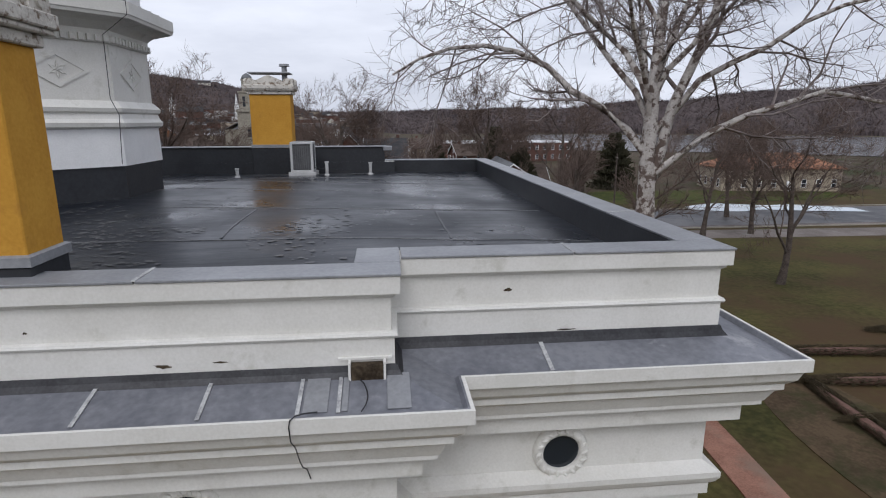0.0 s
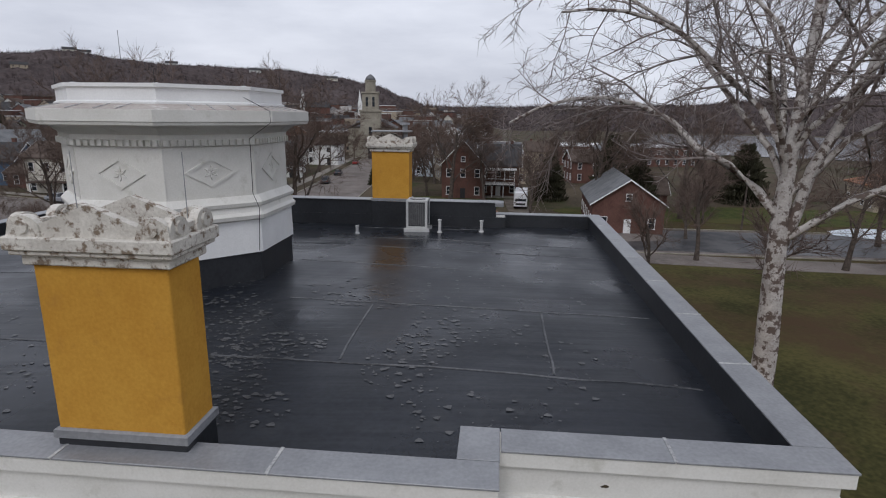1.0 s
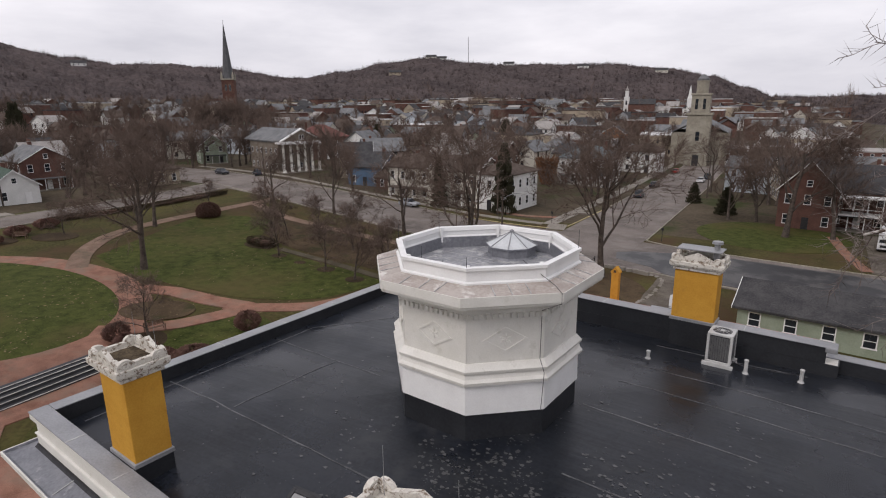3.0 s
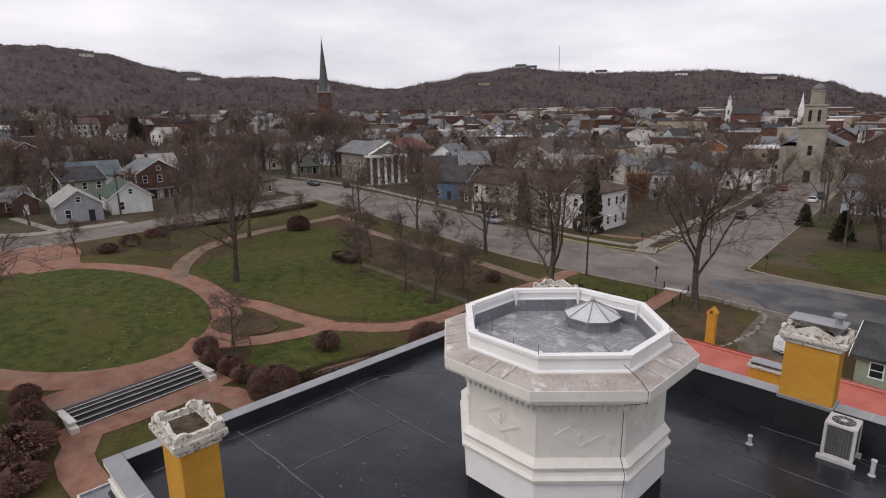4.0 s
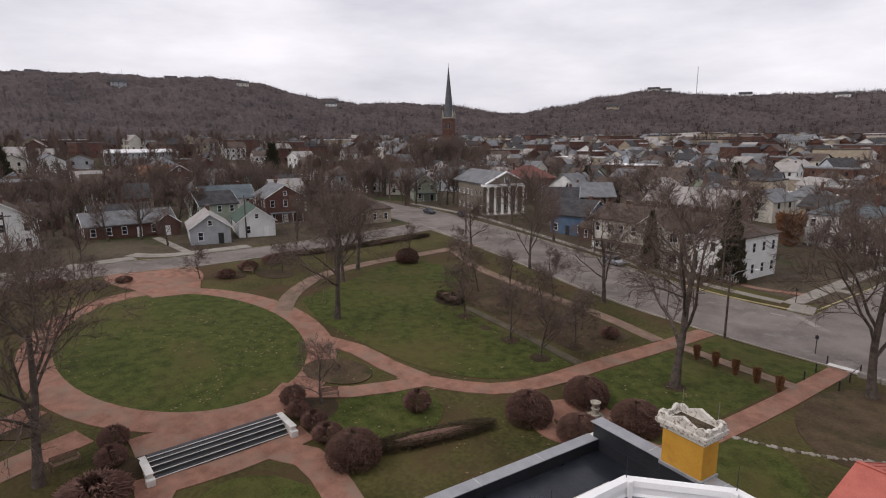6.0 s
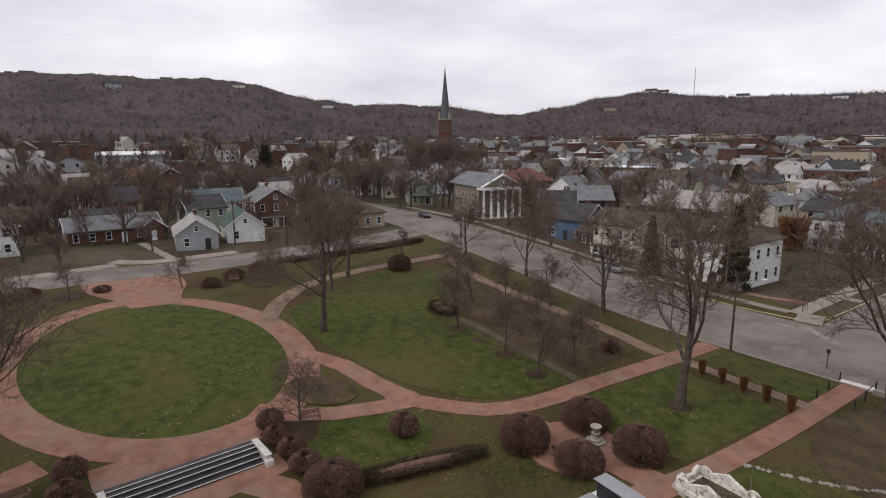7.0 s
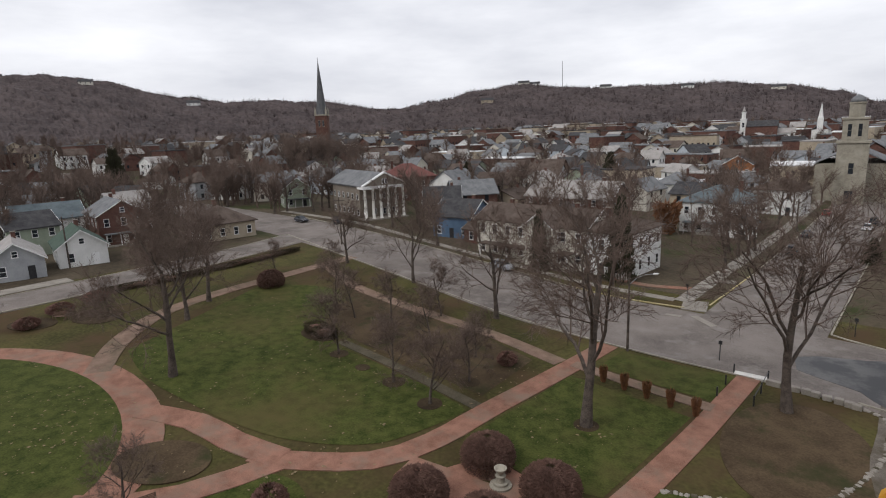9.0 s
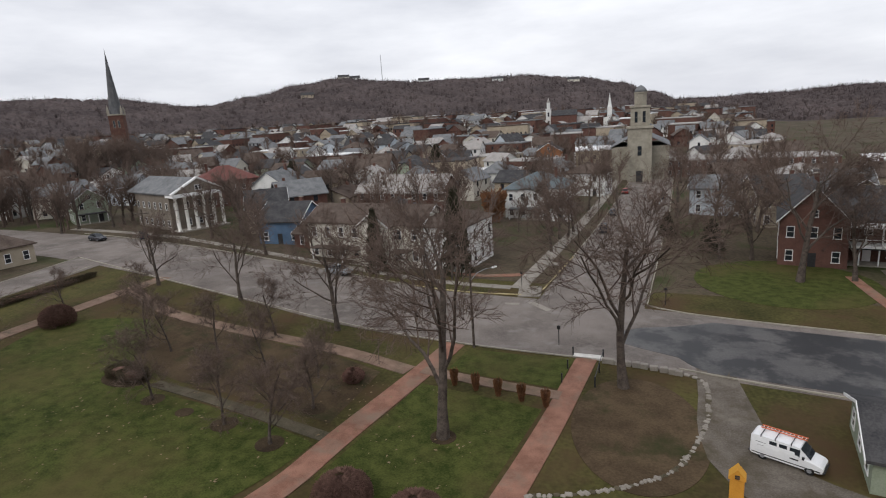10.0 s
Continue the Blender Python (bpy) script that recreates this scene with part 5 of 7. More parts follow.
# ---- trees ----
def grow(rng, height, levels, spread, trunk_r, up=0.35, first=0.3, twigs=7, kids=4, last=2, reach=1.0):
    """Branches of a bare tree as lists of (points, radii, level)."""
    out = []

    def branch(p, d, length, r, level):
        pts, radii = [p.copy()], [r]
        n = 5 if level < 2 else (3 if level < 3 else 2) if level < levels else last
        q, dd = p.copy(), d.copy()
        for i in range(n):
            wob = Vector((rng.uniform(-1, 1), rng.uniform(-1, 1), rng.uniform(-0.6, 0.8)))
            dd = (dd + wob * (0.10 if level == 0 else 0.26) + Vector((0, 0, up * (0.1 if level else 0)))).normalized()
            q = q + dd * (length / n)
            pts.append(q.copy())
            radii.append(r * (1 - (i + 1) / n * (0.55 if level < levels else 0.75)))
        out.append((pts, radii, level))
        if level >= levels:
            return
        count = kids + (2 if level == 0 else 0) if level < levels - 1 else twigs
        for k in range(count):
            f = (first + (1 - first) * (k + 0.7) / count) if level == 0 else (0.25 + 0.75 * (k + 0.5) / count)
            i = min(int(f * n), n - 1)
            g = f * n - i
            start = pts[i].lerp(pts[i + 1], g)
            ax = (pts[i + 1] - pts[i]).normalized()
            side = ax.cross(Vector((rng.uniform(-1, 1), rng.uniform(-1, 1), rng.uniform(-1, 1)))).normalized()
            ang = spread * rng.uniform(0.7, 1.25)
            nd = (ax * math.cos(ang) + side * math.sin(ang)).normalized()
            branch(start, nd, length * rng.uniform(0.48, 0.68) * ((1.15 - 0.45 * f) * reach if level == 0 else 1.0), radii[i] * (0.55 if level else 0.5), level + 1)

    branch(Vector((0, 0, -0.15)), Vector((rng.uniform(-0.06, 0.06), rng.uniform(-0.06, 0.06), 1)), height * 0.62, trunk_r, 0)
    return out


def tree_meshes(seed, height, levels, spread, trunk_r, up, first, twigs, kids, bark, twig, thick=1.0, last=2, reach=1.0):
    return skin(grow(random.Random(seed), height, levels, spread, trunk_r, up, first, twigs, kids, last, reach), levels, bark, twig, thick)


def tube_lists(branches, levels, thick, low=False):
    """Vertices and faces of tapered limbs and of fine twigs that run out to a point."""
    limbs, fine = ([], []), ([], [])
    for pts, radii, level in branches:
        vs, fs = limbs if level <= 1 else fine
        sides = (5 if level == 0 else 3) if low else 8 if level == 0 else 5 if level == 1 else 3
        base = len(vs)
        tip = level == levels
        n = len(pts) - 1
        for i, p in enumerate(pts):
            if tip and i == n:
                vs.append(p)
                break
            a, b = pts[max(i - 1, 0)], pts[min(i + 1, n)]
            d = (b - a).normalized()
            u = d.orthogonal().normalized()
            w = d.cross(u)
            r = max(radii[i], 0.011 * thick)
            if level == 0 and i == 0:
                r *= 1.35
            vs.extend(p + r * (math.cos(2 * math.pi * k / sides) * u + math.sin(2 * math.pi * k / sides) * w) for k in range(sides))
        for i in range(n):
            for k in range(sides):
                j = (k + 1) % sides
                if tip and i == n - 1:
                    fs.append((base + i * sides + k, base + i * sides + j, base + n * sides))
                else:
                    fs.append((base + i * sides + k, base + i * sides + j, base + (i + 1) * sides + j, base + (i + 1) * sides + k))
    return limbs, fine


def skin(branches, levels, bark, twig, thick=1.0):
    limbs, fine = tube_lists(branches, levels, thick)
    out = []
    for (vs, fs), name, mat in ((limbs, "trunk", bark), (fine, "crown", twig)):
        me = bpy.data.meshes.new(name)
        me.from_pydata(vs, [], fs)
        me.materials.append(mat)
        me.shade_smooth()
        out.append(me)
    return out


def arching_tree(seed):
    """A forked trunk with long limbs that rise, arch over and droop; (azimuth, fork height, length, first and last slope)."""
    rng = random.Random(seed)
    out = []

    def sprout(p, d, length, r, level, n=3):
        pts, radii, q = [p], [r], p
        for i in range(1 if level == 4 else n):
            d = (d + Vector((rng.uniform(-1, 1), rng.uniform(-1, 1), rng.uniform(-0.9, 0.9))) * 0.34).normalized()
            q = q + d * length / (1 if level == 4 else n)
            pts.append(q)
            radii.append(r * (1 - 0.6 * (i + 1) / n))
        out.append((pts, radii, level))
        if level < 4:
            kids(pts, radii, length, level)

    def kids(pts, radii, length, level, start=0.15):
        m = len(pts) - 1
        count = (0, 11, 8, 9)[level]
        for k in range(count):
            f = (start + (1 - start) * (k + 0.6) / count) * m
            i = min(int(f), m - 1)
            ax = (pts[i + 1] - pts[i]).normalized()
            side = ax.cross(Vector((rng.uniform(-1, 1), rng.uniform(-1, 1), rng.uniform(-1, 1)))).normalized()
            a = rng.uniform(0.55, 1.1)
            sprout(pts[i].lerp(pts[i + 1], f - i), ax * math.cos(a) + side * math.sin(a), length * (0.0, 0.30, 0.46, 0.5)[level] * rng.uniform(0.7, 1.2), radii[i] * 0.5, level + 1)

    def at(z):
        return Vector((0.25 * math.sin(z * 0.35), 0.2 * math.sin(z * 0.27 + 1) - 0.17, z))

    trunk = [at(z) for z in (-0.2, 1.5, 4, 7, 10, 13, 16, 19, 22, 25)]
    out.append((trunk, [0.62, 0.56, 0.52, 0.48, 0.42, 0.33, 0.26, 0.2, 0.14, 0.08], 0))
    for az, z0, length, e0, e1, r in ((150, 12.6, 13.5, 62, -18, 0.20), (167, 14.5, 12.5, 70, -4, 0.17), (128, 14.0, 14, 66, 8, 0.16), (205, 14.0, 11, 60, -12, 0.14), (100, 15.0, 13, 70, 15, 0.14), (-22, 13.5, 14, 62, -14, 0.17), (-42, 11.6, 14, 46, -28, 0.18),
                                      (-62, 15.0, 12, 66, 0, 0.14), (-6, 15.5, 13, 70, 20, 0.15), (60, 14.0, 12, 62, 5, 0.14), (-100, 15.5, 9, 65, 5, 0.12), (-35, 11.0, 17, 80, 62, 0.27), (150, 18, 11, 66, 0, 0.11), (-20, 19, 10, 64, 5, 0.1), (40, 19, 9, 66, 5, 0.1)):
        p, pts, radii = at(z0), [at(z0)], [r]
        az = math.radians(az)
        for i in range(9):
            e = math.radians(e0 + (e1 - e0) * (i + 0.5) / 9 + rng.uniform(-13, 13))
            az += rng.uniform(-0.22, 0.22)
            p = p + Vector((math.cos(az) * math.cos(e), math.sin(az) * math.cos(e), math.sin(e))) * length / 9
            pts.append(p)
            radii.append(r * (1 - 0.75 * (i + 1) / 9))
        out.append((pts, radii, 1))
        kids(pts, radii, length, 1, 0.22)
    return out


def plant(meshes, x, y, rz, scale, label, group, category="tree", z=None, name="bare_tree", sz=1.0):
    t = thing(name, pose(x, y, land(x, y) if z is None else z, 0, 0, rz) @ Matrix.Diagonal((scale, scale, scale * sz, 1)), label, category, group)
    for me in meshes:
        ob = new(me.name.split(".")[0], me)
        ob.parent = t
    return t


BIG = [tree_meshes(11 + i, 19, 5, 0.74, 0.38, 0.32, 0.22, 8, 5, M_BARK, M_TWIG, 1.45, 1, 1.12) for i in range(3)]
SMALL = [tree_meshes(31 + i, 8.5, 4, 0.86, 0.13, 0.3, 0.14, 15, 6, M_BARK, M_TWIG, 0.8, 1) for i in range(2)]
FAR = [tree_meshes(51 + i, 16, 3, 0.70, 0.34, 0.45, 0.18, 16, 7, M_BARK, M_TWIG, 3.0, 1) for i in range(4)]
for x, y, rz, s, k in ((-64.2, 38.4, 20, 0.92, 0), (-29.6, 55.2, 140, 1.12, 1), (-17.5, 67.5, 80, 1.08, 2), (-85.0, 78.5, 10, 0.62, 1), (-68.0, 76.8, 200, 0.68, 2), (-49.4, 71.6, 300, 0.78, 0), (2.0, 104.5, 33, 1.15, 1), (27, 96, 70, 1.2, 0), (40, 92, 170, 1.05, 2), (-72.0, 0.5, 70, 0.85, 2), (-46.2, 7.4, 65, 0.88, 0), (-53.0, 4.4, 300, 0.92, 1),
                       (-60.0, -3.0, 250, 0.80, 0), (-83.5, 52.5, 160, 0.75, 1), (-78.5, 47.0, 60, 0.70, 2), (8.5, 106.0, 190, 0.8, 0), (-33.0, 158, 20, 0.75, 1), (-13.5, 150, 220, 0.8, 2), (45, 60, 15, 0.8, 1), (58, 72, 115, 0.85, 0), (38, 40, 215, 0.8, 2), (30, 100, 10, 0.9, 1)):
    plant(BIG[k], x, y, rz, s, "tall bare deciduous tree on winter grass", "street and park trees")
for x, y, rz, s, k in ((-55.2, 67.9, 0, 0.95, 0), (-45.6, 27.0, 50, 0.8, 1), (-56.0, 52.0, 100, 0.95, 0), (-47.0, 51.0, 150, 0.95, 1), (-41.7, 50.0, 210, 1.0, 0), (-41.6, 55.5, 260, 0.85, 1), (-91.5, 30.0, 20, 0.72, 0), (-93.0, 16.5, 190, 0.72, 1), 
                       (-50.0, 60.0, 10, 0.9, 0), (-58.0, 62.0, 120, 0.95, 1), (-63.0, 60.5, 33, 0.9, 0), (-68.0, 62.0, 80, 0.95, 1), (-44.5, 60.5, 260, 0.75, 1), (-87.5, 66.0, 10, 0.8, 0), (-89.0, 42.0, 70, 0.7, 1), (-80.0, 72.0, 40, 0.8, 0)):
    plant(SMALL[k], x, y, rz, s, "small bare garden tree in a mulched bed", "small park trees")
SYC = skin(arching_tree(8), 4, M_SYCAMORE, M_SYCTWIG, 1.15)
plant(SYC, 13.3, 22.8, 0, 1.0, "large sycamore with white mottled bark and bare branches", "", "tree", name="sycamore_tree")
ROADSIDE = [(-330, 110, -118, 95), (-118, 95, -66, 85), (-66, 85, -22, 81), (-22, 81, 110, 66), (-23, 84, -21, 160), (-21, 160, -20, 330), (-118, -120, -105, 40), (-105, 40, -112, 92)]


def near_road(x, y, gap):
    for x0, y0, x1, y1 in ROADSIDE:
        dx, dy = x1 - x0, y1 - y0
        f = min(max(((x - x0) * dx + (y - y0) * dy) / (dx * dx + dy * dy), 0), 1)
        if math.hypot(x - x0 - f * dx, y - y0 - f * dy) < gap:
            return True
    return False


# evergreens and clipped shrubs
def spiky(seed, r, h, count, shape, mat, name="crown", size=0.16):
    """A crown of many small upright clumps over an outline: shape(f) gives the radius at height share f."""
    rng = random.Random(seed)
    vs, fs = [], []
    for _ in range(count):
        f = rng.random() ** 0.8
        a = rng.uniform(0, 2 * math.pi)
        rad = r * shape(f) * (0.55 + 0.5 * rng.random() ** 0.5)
        c = Vector((rad * math.cos(a), rad * math.sin(a), h * f))
        out = Vector((math.cos(a), math.sin(a), rng.uniform(-0.2, 0.9))).normalized()
        u = out.orthogonal().normalized()
        w = out.cross(u)
        s = size * rng.uniform(0.6, 1.5)
        b = len(vs)
        vs += [c + s * 0.45 * u, c - s * 0.22 * u + s * 0.4 * w, c - s * 0.22 * u - s * 0.4 * w, c + out * s * 1.7]
        fs += [(b, b + 1, b + 3), (b + 1, b + 2, b + 3), (b + 2, b, b + 3)]
    me = bpy.data.meshes.new(name)
    me.from_pydata(vs, [], fs)
    me.materials.append(mat)
    return me


DOME = spiky(1, 1.0, 1.0, 6000, lambda f: math.sqrt(max(1 - (f * 1.02 - 0.35) ** 2 / 0.46, 0.02)), M_SHRUB, size=0.042)
CONE = spiky(2, 1.0, 1.0, 4000, lambda f: (1.02 - f) ** 0.62 * (0.78 + 0.22 * math.sin(f * 40)), M_CONIFER, size=0.07)
LOOSE = spiky(3, 1.0, 1.0, 1900, lambda f: 0.45 + 0.65 * math.sin(math.pi * min(f, 0.95)), M_LOOSE, size=0.085)
TUFT = spiky(4, 1.0, 1.0, 900, lambda f: 0.35 + 0.75 * f * (1.15 - 0.35 * f), M_RUST, size=0.15)
HEDGEM = spiky(6, 1.0, 1.0, 3500, lambda f: 1.0 if f < 0.85 else 0.9, M_HEDGE, size=0.05)
CORE = bpy.data.meshes.new("core")
bmc = bmesh.new()
bmesh.ops.create_icosphere(bmc, subdivisions=2, radius=0.78, matrix=Matrix.LocRotScale((0, 0, 0.42), None, (1, 1, 0.55)))
bmc.to_mesh(CORE)
bmc.free()
CORE.materials.append(M_SHRUB)


def shrub(me, x, y, r, h, label, category, group, name="shrub", core=True, sy=1.0, rz=0.0):
    t = thing(name, pose(x, y, land(x, y) - 0.02, 0, 0, rz) @ Matrix.Diagonal((r, r * sy, h, 1)), label, category, group)
    for m in ([me, CORE] if core else [me]):
        ob = new(m.name.split(".")[0], m)
        ob.parent = t


for x, y, r, h in ((-33.6, 39.6, 1.85, 2.5), (-32.6, 45.8, 1.85, 2.4), (-27.4, 45.4, 1.9, 2.4), (-29.2, 40.6, 1.7, 2.0), (-83.0, 62.0, 1.9, 2.5), (-37.4, 25.4, 1.9, 2.3)):
    shrub(DOME, x, y, r, h, "clipped round shrub with red-brown bare twigs", "shrub", "round clipped shrubs", "round_shrub")
for x, y, r, h in ((-46.9, 25.0, 0.9, 1.5), (-45.0, 24.6, 0.8, 1.2), (-43.4, 25.2, 0.9, 1.3), (-41.2, 25.2, 1.0, 1.2), (-48.2, 12.0, 0.9, 1.5), (-45.9, 11.5, 0.9, 1.3), (-42.8, 10.0, 1.9, 1.9), (-39.2, 9.2, 1.2, 1.3), (-40.4, 33.2, 1.0, 1.7), (-40.9, 61.0, 0.9, 1.3),
                   (-90.5, 33.6, 1.2, 1.3), (-93.5, 38.0, 1.4, 1.4), (-96.0, 43.0, 1.5, 1.3), (-95, 20.5, 1.0, 0.9), (-98.0, 12.0, 1.6, 1.2)):
    shrub(LOOSE, x, y, r, h, "loose leafless brown shrub by the walk", "shrub", "loose bare shrubs", "bare_shrub", False)
for i in range(5):
    x, y = -31.8 + 8.6 * i / 4, 63.4 - 1.3 * i / 4
    shrub(TUFT, x, y, 0.36, 1.45, "upright rust-brown ornamental grass tuft", "grass tuft", "row of grass tufts", "grass_tuft", False)
for x, y in ((-61.2, 54.4), (-63.0, 54.6)):
    shrub(HEDGEM, x, y, 1.5, 1.0, "low dark clipped hedge round a bed", "hedge", "low hedges", "low_hedge", sy=0.8)
for x, y, L, rz in ((-36.0, 31.3, 5.2, 74), (-35.0, 4.5, 6.0, 12), (-98.5, 52.0, 8.0, 85), (-99.0, 70.0, 9.0, 95), (-97.5, -6, 8, 85)):
    shrub(HEDGEM, x, y, L, 0.9, "long low dark brown hedge", "hedge", "low hedges", "low_hedge", sy=0.75 / L, rz=rz)
for x, y, r, h in ((-44.5, 98.0, 2.4, 12.5), (-57.0, 95.2, 1.7, 9.5), (-8.0, 121.0, 2.0, 5.0), (22.0, 112.0, 3.6, 9.0), (34.0, 96.0, 4.0, 9.0), (-215, 92, 5.0, 18), (-260, 10, 5, 17), (40, 130, 5, 12), (-120, 160, 3.5, 11), (-90, 200, 4, 13), (60, 110, 5, 11), (-15, 132, 1.6, 4.2)):
    shrub(CONE, x, y, r, h, "dark green conifer beside the houses", "conifer", "conifers", "conifer", False)
shrub(TUFT, -51.0, 139.0, 2.6, 6.5, "rust-brown oak still holding dead leaves", "tree", "", "brown_oak", False)
# clipped parterre hedges beside the mansion
for x, y, L, rz in ((30.0, 26.5, 5.5, -12), (29.0, 22.8, 5.0, -12), (34.5, 24.0, 2.4, 70), (29.0, 18.5, 6.0, -12), (28.0, 14.8, 6.0, -12), (23.8, 19.5, 5.0, 78), (37.5, 20.0, 5.0, 78), (40.0, 28.0, 5.0, -12)):
    shrub(HEDGEM, x, y, L, 0.5, "knee-high clipped parterre hedge", "hedge", "parterre hedges", "parterre_hedge", sy=0.45 / L, rz=rz)


# ---- houses ----
WIN_CACHE = {}


FAR_PANE = None


def far_window(parent, m):
    """A plain dark window of a distant house."""
    global FAR_PANE
    if FAR_PANE is None:
        o = part("window", box(-0.5, 0.5, -0.05, 0.02, 0, 1.5), M_PANE)
        FAR_PANE = o.data
        bpy.data.objects.remove(o)
    ob = new("window", FAR_PANE)
    ob.parent = parent
    ob.matrix_local = m


def window(parent, m, w=0.9, h=1.5, frame=M_WHITE):
    """A window: frame, sill and pane, set against a wall that faces -y."""
    key = (round(w, 2), round(h, 2), frame.name)
    if key not in WIN_CACHE:
        bm = bmesh.new()
        t = 0.09
        for x0, x1, z0, z1 in ((-w / 2 - t, -w / 2, -t, h + t), (w / 2, w / 2 + t, -t, h + t), (-w / 2, w / 2, h, h + t), (-w / 2 - t * 1.6, w / 2 + t * 1.6, -t * 1.4, 0), (-w / 2, w / 2, h / 2 - 0.03, h / 2 + 0.03)):
            add_box(bm, x0, x1, -0.07, 0.02, z0, z1)
        fo = part("window", bm, frame)
        pane = part("pane", box(-w / 2, w / 2, -0.03, 0.01, 0, h), M_PANE)
        WIN_CACHE[key] = (fo.data, pane.data)
        bpy.data.objects.remove(fo)
        bpy.data.objects.remove(pane)
    fm, pm = WIN_CACHE[key]
    ob = new("window", fm)
    ob.parent = parent
    ob.matrix_local = m
    p = new("pane", pm)
    p.parent = ob
    return ob


def gable_roof(w, d, z, rise, over=0.45, t=0.22):
    """Roof with its ridge along x."""
    bm = bmesh.new()
    hy = d / 2 + over
    hx = w / 2 + over
    drop = rise * over / (d / 2)
    for s in (-1, 1):
        prof = [(s * hy, z - drop), (0, z + rise), (0, z + rise + t), (s * hy, z - drop + t)]
        add_loft(bm, [[(x, y, zz) for y, zz in prof] for x in (-hx, hx)])
    return bm


def hip_roof(w, d, z, rise, over=0.5):
    hx, hy = w / 2 + over, d / 2 + over
    r = max(hx - hy, 0.3)
    bm = bmesh.new()
    v = [bm.verts.new(p) for p in ((-hx, -hy, z), (hx, -hy, z), (hx, hy, z), (-hx, hy, z), (-hx, -hy, z + 0.2), (hx, -hy, z + 0.2), (hx, hy, z + 0.2), (-hx, hy, z + 0.2), (-r, 0, z + rise), (r, 0, z + rise))]
    for f in ((0, 3, 2, 1), (0, 1, 5, 4), (1, 2, 6, 5), (2, 3, 7, 6), (3, 0, 4, 7), (4, 5, 9, 8), (6, 7, 8, 9), (5, 6, 9), (7, 4, 8)):
        bm.faces.new([v[i] for i in f])
    return bm


def dwelling(x, y, rz, w, d, h, rise, wall, roof, label, form="gable", turn=False, porch=0, chim=1, storeys=2, name="house", group="", detail=True, z=None, door=True):
    """A house whose front faces -y before it is turned by rz. turn: the ridge runs front to back."""
    zz = land(x, y) - 0.1 if z is None else z
    ho = thing(name, pose(x, y, zz, 0, 0, rz), label, "house", group)
    wm, rm = WALLS[wall], ROOFS[roof]
    rw, rd = (d, w) if turn else (w, d)
    bm = box(-w / 2, w / 2, -d / 2, d / 2, -1.5, h)
    if form == "gable":
        q = Matrix.Rotation(radians(90), 4, "Z") if turn else Matrix.Identity(4)
        for s in (-1, 1):
            add_loft(bm, [[q @ Vector((s * (rw / 2) + e, yy, z2)) for yy, z2 in ((-rd / 2, h), (rd / 2, h), (0, h + rise))] for e in (-0.12 * (s > 0), 0.12 * (s < 0))])
    wall_ob = part("wall", bm, wm, ho)
    if form == "flat":
        rb = box(-w / 2 - 0.15, w / 2 + 0.15, -d / 2 - 0.15, d / 2 + 0.15, h, h + 0.35)
    else:
        rb = gable_roof(rw, rd, h, rise) if form == "gable" else hip_roof(rw, rd, h, rise)
        if turn:
            bmesh.ops.rotate(rb, verts=rb.verts, matrix=Matrix.Rotation(radians(90), 3, "Z"))
    roof_ob = part("roof", rb, rm, ho)
    if form == "gable" and detail:
        q = Matrix.Rotation(radians(90), 4, "Z") if turn else Matrix.Identity(4)
        for s in (-1, 1):
            for sy in (-1, 1):
                over = 0.45
                y1, z1 = sy * (rd / 2 + over), h - rise * over / (rd / 2)
                xx = s * (rw / 2 + over + 0.03)
                bm = bmesh.new()
                add_loft(bm, [[q @ Vector((xx + e, yy, z2)) for yy, z2 in ((y1, z1 - 0.02), (0, h + rise - 0.02), (0, h + rise + 0.2), (y1, z1 + 0.2))] for e in (-0.03, 0.03)])
                part("bargeboard", bm, M_WHITE, roof_ob)
    for k in range(chim):
        cx = (k * 2 - 1) * rw * 0.3 if chim > 1 else rw * 0.28 * (1 if (x + y) % 2 < 1 else -1)
        px, py = (0.4, cx) if turn else (cx, 0.4)
        ch = part("chimney", box(px - 0.32, px + 0.32, py - 0.32, py + 0.32, h, h + max(rise, 0.4) + 0.9, 0.02), WALLS["brick"] if wall != "brick" else WALLS["darkbrick"], ho)
        if detail:
            part("chimney_cap", box(px - 0.4, px + 0.4, py - 0.4, py + 0.4, h + max(rise, 0.4) + 0.9, h + max(rise, 0.4) + 1.02), M_CONC, ch)
    floors = max(1, min(storeys, int(h / 2.6)))
    for side, span, off in ((0, w, d / 2), (90, d, w / 2), (-90, d, w / 2), (180, w, d / 2)):
        if not detail and side == 180:
            continue
        n = max(1, int(span / (2.8 if detail else 4.4)))
        for fl in range(floors):
            zb = 0.95 + fl * (h / floors)
            for i in range(n):
                if side == 0 and fl == 0 and i == n // 2 and door:
                    part("door", box(-0.5 + (i + 0.5) * span / n - span / 2, 0.5 + (i + 0.5) * span / n - span / 2, -d / 2 - 0.06, -d / 2 + 0.02, 0.05, 2.2), M_DARKMETAL if (x * 7 + y) % 2 < 1 else M_WHITE, wall_ob)
                    continue
                m = Matrix.Rotation(radians(side), 4, "Z") @ Matrix.Translation(((i + 0.5) * span / n - span / 2, -off, zb))
                if detail:
                    window(wall_ob, m, 0.85, min(1.5, h / floors - 1.4))
                else:
                    far_window(wall_ob, m)
    if form == "gable" and rise > 2.2 and detail:
        q = Matrix.Rotation(radians(-90), 4, "Z") if not turn else Matrix.Identity(4)
        window(wall_ob, q @ Matrix.Translation((0, -rw / 2, h + 0.5)), 0.7, 0.9)
